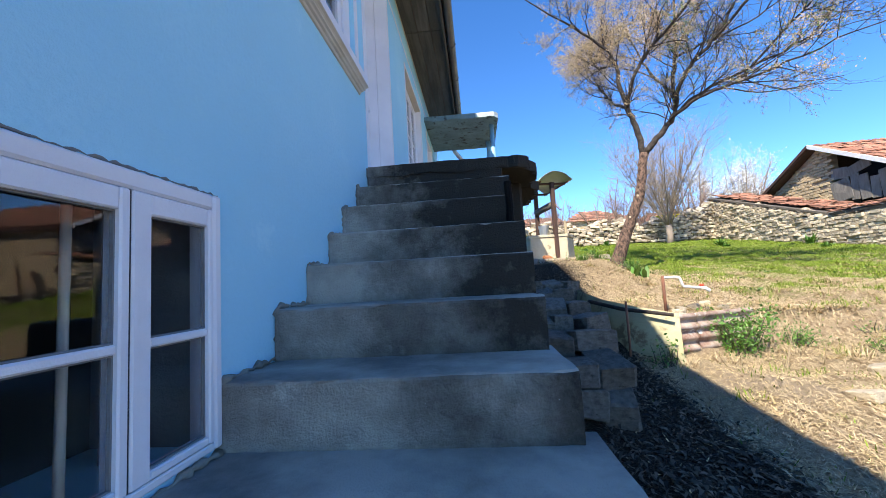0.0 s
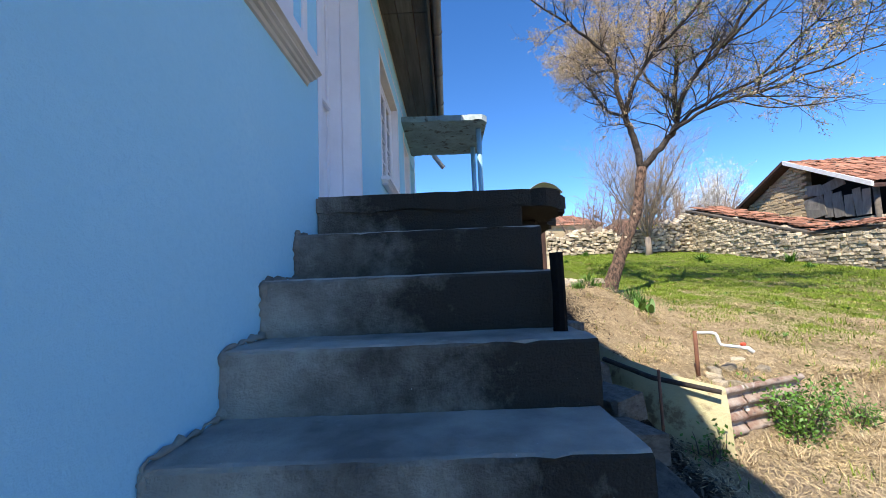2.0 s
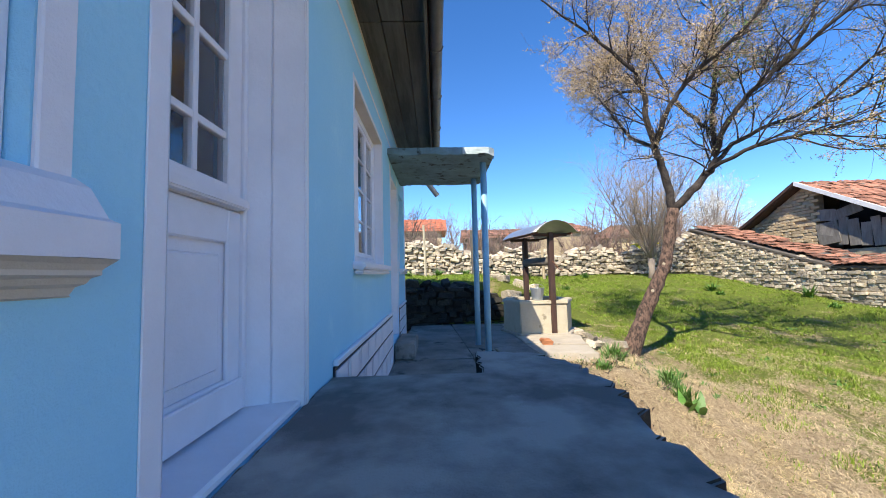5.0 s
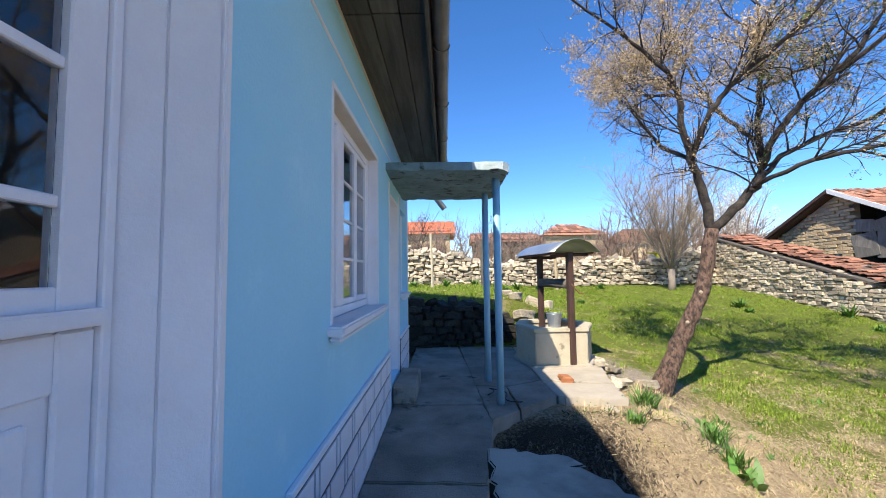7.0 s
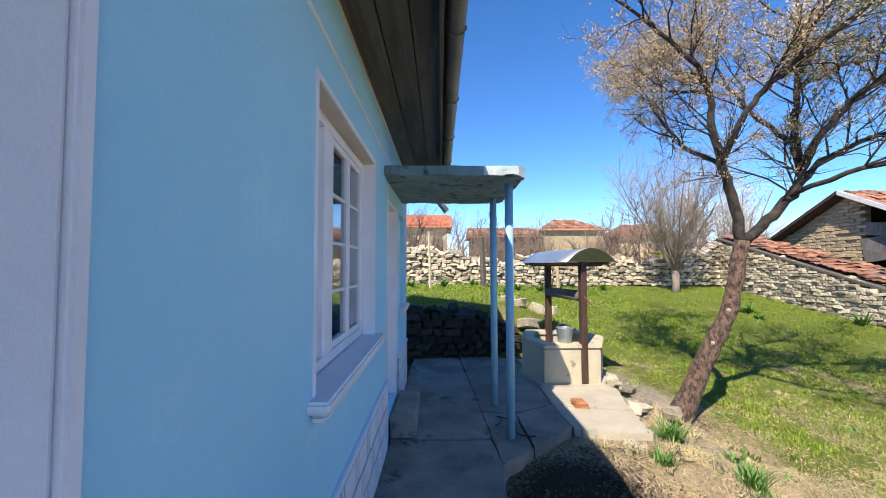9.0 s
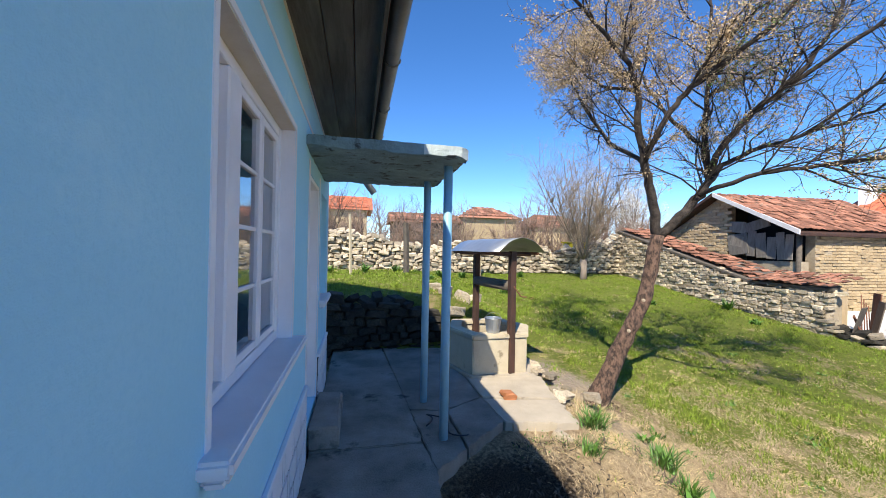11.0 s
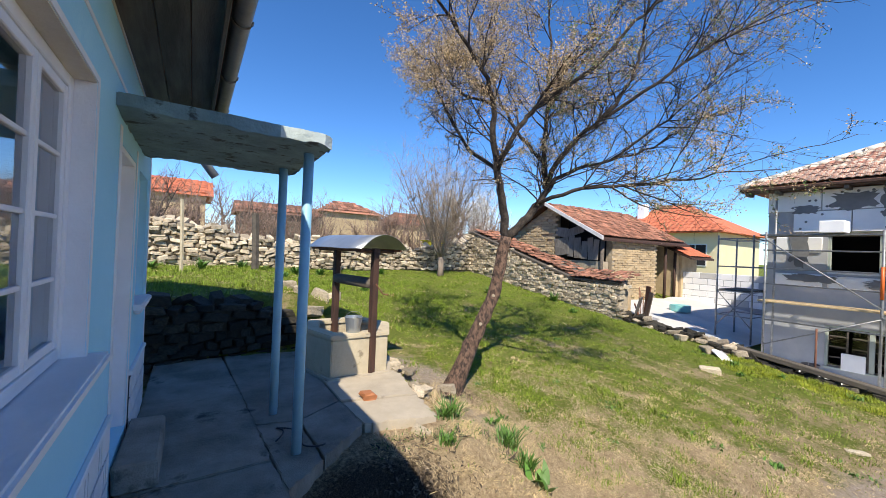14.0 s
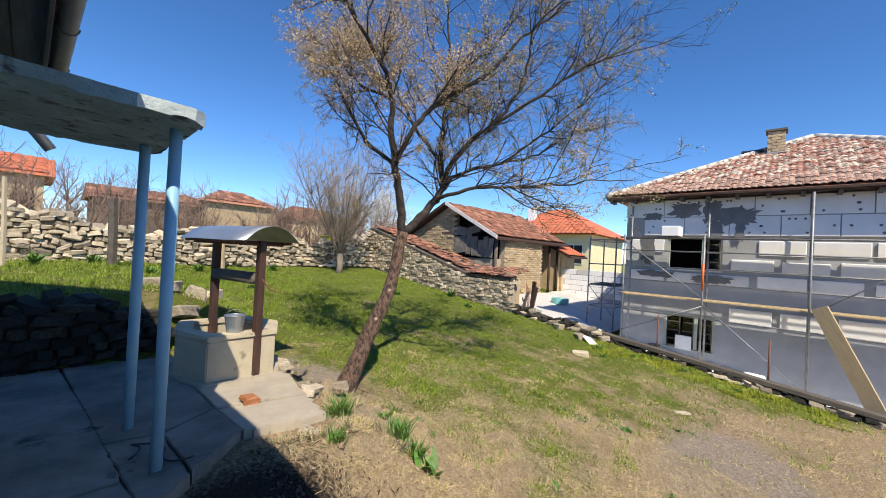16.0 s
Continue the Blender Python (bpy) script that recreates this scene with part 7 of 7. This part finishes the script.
# ---- things on the bank ----
sheet = thing("bank_sheet", "yellowed metal sheet edging the earth bank", "sheet")
SH = [(1.22, 5.35), (1.20, 4.75), (1.26, 4.2), (1.45, 3.82), (1.74, 3.66)]
sv, sf = [], []
for i, (x, y) in enumerate(SH):
    z = -0.50 - 0.24 * i / 4
    for j in range(7):
        t = j / 6
        sv.append((x - 0.05 * math.sin(t * math.pi * 0.5) + 0.05, y - 0.12 * math.sin(t * math.pi * 0.5), z + 0.03 - 0.46 * t ** 1.3 + 0.012 * math.sin(t * 19)))
nS = len(sv)
sv += [(x + 0.008, y + 0.008, z) for x, y, z in sv]
for i in range(len(SH) - 1):
    for j in range(6):
        q = i * 7 + j
        sf += [(q, q + 1, q + 8, q + 7), (nS + q, nS + q + 7, nS + q + 8, nS + q + 1)]
me = bpy.data.meshes.new("curved_sheet")
me.from_pydata(sv, [], sf)
me.shade_smooth()
link_mesh("curved_sheet", me, M_SHEET, sheet)
tube_part("branch", [[((1.17, 4.2, -0.60), 0.020), ((1.36, 3.80, -0.66), 0.019), ((1.70, 3.56, -0.71), 0.016)]], M_LIMB, sheet, "dark branch holding the sheet")
tube_part("iron_peg", [[((1.36, 3.70, -1.15), 0.011), ((1.36, 3.70, -0.58), 0.011)]], M_RUST, sheet)
# corrugated rusty panel
cor = thing("corrugated_panel", "rusty corrugated sheet standing on edge in the bank", "sheet")
for (xa, ya), (xb, yb) in (((1.76, 3.66), (1.98, 3.74)), ((2.0, 3.76), (2.62, 3.98))):
    cv, cf = [], []
    n = 29
    for i in range(n):
        t = i / (n - 1)
        for j in range(3):
            s = j / 2
            x, y = xa + (xb - xa) * s, ya + (yb - ya) * s
            o_ = 0.018 * math.sin(t * math.pi * 2 * 3.5)
            cv.append((x + o_ * 0.3, y - o_, -1.06 + 0.34 * t))
    k = len(cv)
    cv += [(x, y + 0.006, z) for x, y, z in cv]
    for i in range(n - 1):
        for j in range(2):
            q = i * 3 + j
            cf += [(q, q + 1, q + 4, q + 3), (k + q, k + q + 3, k + q + 4, k + q + 1)]
    me = bpy.data.meshes.new("corrugated_sheet")
    me.from_pydata(cv, [], cf)
    me.shade_smooth()
    link_mesh("corrugated_sheet", me, M_OLDTIN, cor)
pr = random.Random(66)
for i in range(16):
    x, y, s = pr.uniform(1.5, 2.5), pr.uniform(3.78, 4.15), pr.uniform(0.04, 0.09)
    y += 0.37 * max(0, x - 1.76)
    loose_stone("pale rubble piece behind the corrugated sheet", (x, y, gz(x, y) + s * 0.2), (s * 1.5, s, s * 0.7), 900 + i, None, "rubble on the bank")
# garden tap pipe
tap = thing("water_pipe", "bent white plastic water pipe with a red valve", "pipe")
zt = -0.46
pz = [Vector(v) for v in ((1.885, 4.09, -0.392), (2.00, 4.07, -0.392), (2.03, 4.06, -0.402), (2.04, 4.055, -0.425), (2.045, 4.05, -0.465), (2.055, 4.045, -0.488), (2.085, 4.04, -0.494), (2.20, 4.01, -0.508))]
tube_part("pipe", [[(p, 0.013) for p in pz]], M_PLASTIC, tap, sides=10)
part("valve", box(2.185, 2.225, 3.99, 4.02, -0.497, -0.470, 0.008), M_RED, tap, "red valve handle")
tube_part("elbow", [[((2.195, 4.01, -0.508), 0.017), ((2.235, 4.0, -0.515), 0.018), ((2.262, 3.975, -0.545), 0.016)]], M_PLASTIC, tap, sides=10)
tube_part("iron_pipe", [[((1.89, 4.10, gz(1.89, 4.10) - 0.05), 0.016), ((1.885, 4.09, -0.378), 0.016)]], M_RUST, tap, "rusty upright pipe")


# ---- plants ----
def leafy_clump(name, label, at, leaves, length, width, seed, mat, up=0.8, category="plant"):
    """A clump of arching strap leaves, each a bent strip."""
    q = random.Random(seed)
    v, f = [], []
    for _ in range(leaves):
        a, L, w = q.uniform(0, 6.283), length * q.uniform(0.6, 1.2), width * q.uniform(0.7, 1.2)
        d = Vector((math.cos(a), math.sin(a), 0))
        n = Vector((-d.y, d.x, 0))
        k, lean = len(v), q.uniform(0.3, 1.0)
        o_ = Vector((q.gauss(0, 0.04), q.gauss(0, 0.04), 0))
        for j in range(5):
            t = j / 4
            p = o_ + d * (L * lean * t * 0.8) + Vector((0, 0, L * up * (t - 0.55 * lean * t * t)))
            ww = w * (1 - abs(2 * t - 0.8) ** 2 * 0.5) * (1 - t ** 4)
            v += [p + n * ww / 2, p - n * ww / 2]
        f += [(k + 2 * j, k + 2 * j + 1, k + 2 * j + 3, k + 2 * j + 2) for j in range(4)]
    me = bpy.data.meshes.new(name)
    me.from_pydata(v, [], f)
    ob = link_mesh(name, me, mat)
    ob.location = at
    return tagged(ob, label, category, "plants in the lawn")


def clump_at(x, y, leaves, L, w, seed, label, mat=None, up=0.8):
    return leafy_clump("plant", label, (x, y, gz(x, y) - 0.01), leaves, L, w, seed, mat or M_PLANT, up)


for i in range(34):
    wq = random.Random(1200 + i)
    x, y = wq.uniform(2.6, 9.8), wq.uniform(4.2, 9.6)
    if (x - 1.6) ** 2 + (y - 8.9) ** 2 > 2.2:
        clump_at(x, y, wq.randint(14, 26), wq.uniform(0.07, 0.14), 0.022, 1250 + i, "small flat rosette of green lawn weed", None, 0.5)
for i, (x, y, s) in enumerate(((2.03, 6.88, 1.0), (2.15, 6.95, 0.8), (2.50, 6.42, 1.0), (2.44, 6.10, 0.8), (2.62, 6.6, 0.6), (1.75, 6.45, 0.5))):
    clump_at(x, y, 75, 0.30 * s, 0.014, 500 + i, "green clump of strap-leaved garden bulbs", None, 1.05)
clump_at(2.42, 5.92, 12, 0.26, 0.07, 520, "broad-leaved green tulip clump in the dry grass")
for i, (x, y, s) in enumerate(((8.1, 13.4, 1.0), (9.9, 12.2, 1.15), (7.9, 12.8, 0.5), (9.2, 10.9, 0.5), (-0.1, 15.8, 1.0), (0.9, 15.9, 0.9), (2.3, 15.6, 1.0), (3.2, 16.2, 0.8), (-1.2, 15.5, 0.9), (1.7, 14.2, 0.6), (3.9, 14.0, 0.5), (5.5, 16.5, 0.8))):
    clump_at(x, y, 60, 0.45 * s, 0.035, 530 + i, "dark green clump of lily leaves in the lawn")
for i, (x, y, s) in enumerate(((3.05, 7.15, 0.7), (2.75, 7.0, 0.6), (5.47, 5.09, 0.6), (5.2, 5.6, 0.4), (8.9, 6.6, 0.9), (9.4, 6.9, 0.9), (9.6, 6.2, 0.7), (9.9, 5.2, 0.7), (9.7, 4.2, 0.7), (6.3, 4.6, 0.4), (4.4, 4.3, 0.4))):
    clump_at(x, y, 24, 0.22 * s, 0.03, 560 + i, "small green weed clump in the lawn")


def leafy_shrub(name, label, x, y, h, w, seed, count=900, mat=None, size=0.045):
    """A young shrub: thin stems with many small leaves."""
    q = random.Random(seed)
    t = thing(name, label, "shrub", (x, y, gz(x, y)), "weeds on the bank")
    st = [bend_path((q.gauss(0, 0.05), q.gauss(0, 0.05), -0.02), (q.gauss(0, w), q.gauss(0, w), 1), h * q.uniform(0.6, 1.0), 0.006, 0.002, 7, q, 0.10, 0.0) for _ in range(16)]
    for s in st:
        tube_part("stem", [s], M_TWIG, t, sides=4)
    sp_ = [p for s in st for p, _ in s[1:]]
    leaf_cloud("leaves", sp_, size, mat or M_PLANT, t, seed, max(1, count // len(sp_)), 0.05)
    return t


leafy_shrub("bank_shrub", "bright green young shrub growing before the corrugated sheet", 2.36, 3.72, 0.46, 0.30, 41, 1900, size=0.028)
leafy_shrub("bank_shrub", "low green weeds growing beside the corrugated sheet", 2.9, 3.85, 0.24, 0.8, 42, 700, size=0.022)
leafy_shrub("bank_shrub", "low green weeds on the dry bank", 3.3, 3.4, 0.22, 1.0, 43, 700, size=0.022)
leafy_shrub("bank_shrub", "green weeds at the foot of the metal sheet", 1.62, 3.55, 0.25, 0.5, 44, 250, size=0.03)
for i, (x, y, h) in enumerate(((1.25, 6.62, 0.12), (1.6, 6.58, 0.16), (1.9, 6.55, 0.14), (2.2, 6.5, 0.12), (2.25, 6.2, 0.16), (3.6, 3.9, 0.2), (3.0, 2.9, 0.2))):
    leafy_shrub("low_weed", "low green weeds sprouting in the dry earth", x, y, h, 1.2, 46 + i, 220, size=0.02)
for i, (x, y) in enumerate(((1.3, 5.2), (1.28, 4.7), (1.35, 4.3), (1.5, 4.0), (2.35, 7.6), (2.45, 7.9), (2.3, 7.5), (2.6, 7.6), (1.6, 6.6), (1.9, 6.6), (2.1, 7.2), (2.2, 7.35), (1.2, 6.75), (1.4, 6.7), (2.5, 7.25), (2.6, 7.4), (1.75, 3.5), (2.1, 3.5), (2.7, 3.6), (3.0, 3.4))):
    leafy_clump("dry_tuft", "tuft of dry straw grass at the bank edge", (x, y, gz(x, y) - 0.01), 40, 0.22, 0.006, 600 + i, M_DRYSTEM, 0.7, "grass tuft")
for i in range(7):
    x, y = 2.3 + 0.35 * i, 3.2 + 0.12 * (i % 3)
    q = random.Random(700 + i)
    tagged(tube_part("dry_stalk", [bend_path((x, y, gz(x, y) - 0.02), (q.gauss(0, 0.3), q.gauss(0, 0.3), 1), q.uniform(0.25, 0.5), 0.005, 0.002, 6, q, 0.12, 0)], M_DRYSTEM, None, sides=4), "thin dry weed stalk standing in the bank", "stalk", "dry stalks")
hose = tagged(tube_part("cable", [[(Vector((0.34 + 0.30 * t + 0.05 * math.sin(t * 14), 7.0 + 0.25 * math.sin(t * 5), 0.016)), 0.007) for t in [i / 24 for i in range(25)]]], M_BLACK, None, sides=6), "thin black cable lying on the path slabs", "cable")


# ---- grass ----
def blades(name, label, count, area, seed, height, where=None, mat=None):
    """Short grass blades over an area, each a narrow bent triangle pair, on the lawn."""
    g = np.random.default_rng(seed)
    x0, x1, y0, y1 = area
    xs, ys = g.uniform(x0, x1, count), g.uniform(y0, y1, count)
    vert, dry = [], []
    q = random.Random(seed)
    for x, y in zip(xs, ys):
        if where and not where(x, y):
            continue
        dn_ = dryness(x, y) + 0.55 * noise.noise((x * 1.1, y * 1.1, 4)) + 0.35 * noise.noise((x * 4.1, y * 4.1, 9))
        if litter(x, y) > 0.35 and q.random() < 0.96:
            continue
        if bareness(x, y) + 0.2 * noise.noise((x * 2, y * 2, 1)) > 0.5 and q.random() < 0.85:
            continue
        is_dry = q.random() < min(0.97, max(0.05, 0.25 + dn_))
        lump = max(0.0, noise.noise((x * 3.2, y * 3.2, 12)) + 0.5 * noise.noise((x * 9.0, y * 9.0, 15)) + 0.25)
        if q.random() > 0.35 + lump:
            continue
        h = height * q.uniform(0.5, 1.2) * (0.55 + 1.7 * lump) * (0.8 if is_dry else 1.0)
        a = q.uniform(0, 6.283)
        c, s = math.cos(a), math.sin(a)
        flat = q.uniform(1.0, 2.2) if is_dry else q.uniform(0.2, 0.9)
        w = 0.005 * (1 + height * 4)
        z = gz(x, y) - 0.004
        vert += [(x - s * w, y + c * w, z), (x + s * w, y - c * w, z), (x + c * h * flat, y + s * h * flat, z + h * (0.45 if is_dry else 1.0))]
        dry += [1.0 if is_dry else 0.0] * 3
    k = len(vert) // 3
    me = bpy.data.meshes.new(name)
    me.vertices.add(3 * k), me.loops.add(3 * k), me.polygons.add(k)
    me.vertices.foreach_set("co", np.array(vert).ravel())
    me.loops.foreach_set("vertex_index", np.arange(3 * k))
    me.polygons.foreach_set("loop_start", np.arange(0, 3 * k, 3))
    me.update(calc_edges=True)
    at = me.attributes.new("dry", "FLOAT", "POINT")
    at.data.foreach_set("value", np.array(dry))
    tagged(link_mesh(name, me, mat or M_BLADE), label, "grass", "", "stuff")


def off_path(x, y):
    return not (x < 2.05 and 6.75 < y < 10.2 and x < 2.05 - 0.1 * abs(y - 8)) and not (x < 0.36 and y < 10.2) and not (x < 0.75 and y < 4.5) and not (x < 1.1 and 6.2 < y < 7.1) and (Vector((x, y, 0)) - WC).length > 0.75


blades("lawn_grass", "short green and straw-coloured lawn grass", 260000, (0.3, 6.5, 0.8, 10.0), 1, 0.036, where=off_path)
blades("lawn_grass", "short green lawn grass on the slope", 230000, (2.0, 10.35, 2.0, 17.2), 2, 0.042, where=off_path)
blades("lawn_grass", "taller green grass on the upper terrace", 80000, (-2.0, 6.0, 10.3, 16.9), 3, 0.06, where=lambda x, y: y > 10.5)
blades("boundary_weeds", "bright yellow-green low weeds along the garden boundary", 45000, (8.6, 10.3, 2.6, 7.2), 4, 0.05, where=lambda x, y: noise.noise((x * 1.4, y * 1.1, 31)) + 0.9 * (x - 9.35) > -0.05, mat=M_WEED)


# ---- straw and fallen leaves ----
def scatter(name, label, count, area, seed, length, width, mat, keep):
    """Loose stalks and leaf scraps lying over one another on the ground."""
    g = np.random.default_rng(seed)
    q = random.Random(seed)
    x0, x1, y0, y1 = area
    vert = []
    for x, y in zip(g.uniform(x0, x1, count), g.uniform(y0, y1, count)):
        if q.random() > keep(x, y):
            continue
        L, w, a = length * q.uniform(0.4, 1.3), width * q.uniform(0.5, 1.4), q.uniform(0, 6.283)
        c, k = math.cos(a), math.sin(a)
        xe, ye = x + c * L, y + k * L
        z, ze = gz(x, y) + q.uniform(0.001, 0.012), gz(xe, ye) + q.uniform(0.002, 0.03)
        xm, ym, zm = (x + xe) / 2 + q.gauss(0, 0.1) * L, (y + ye) / 2 + q.gauss(0, 0.1) * L, (z + ze) / 2 + q.uniform(0, 0.012)
        vert += [(x, y, z), (xm - k * w, ym + c * w, zm), (xe, ye, ze), (xm + k * w, ym - c * w, zm + w * 0.6)]
    k = len(vert) // 4
    me = bpy.data.meshes.new(name)
    me.vertices.add(4 * k), me.loops.add(4 * k), me.polygons.add(k)
    me.vertices.foreach_set("co", np.array(vert).ravel())
    me.loops.foreach_set("vertex_index", np.arange(4 * k))
    me.polygons.foreach_set("loop_start", np.arange(0, 4 * k, 4))
    me.update(calc_edges=True)
    tagged(link_mesh(name, me, mat), label, "litter", "", "stuff")


def bank_straw(x, y):
    if not off_path(x, y) or litter(x, y) > 0.5:
        return 0.0
    return max(0.0, 0.25 + dryness(x, y) + 0.5 * noise.noise((x * 1.7, y * 1.7, 21)))


def hollow(x, y):
    return (litter(x, y) - 0.15) * (0.8 + 0.6 * noise.noise((x * 3, y * 3, 8))) if off_path(x, y) or y < 4.5 and x > 0.34 else 0.0


scatter("straw_litter", "pale dry straw lying loose on the bank", 120000, (1.2, 5.5, 1.2, 8.2), 11, 0.062, 0.0021, M_DRYSTEM, bank_straw)
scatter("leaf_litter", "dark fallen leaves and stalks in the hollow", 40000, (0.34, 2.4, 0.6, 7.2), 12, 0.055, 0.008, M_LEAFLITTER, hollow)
scatter("lawn_litter", "dry stalks lying in the lawn grass", 30000, (2.5, 10.2, 2.5, 9.0), 13, 0.07, 0.003, M_DRYSTEM, lambda x, y: 0.9 * max(0.0, bank_straw(x, y) - 0.35))
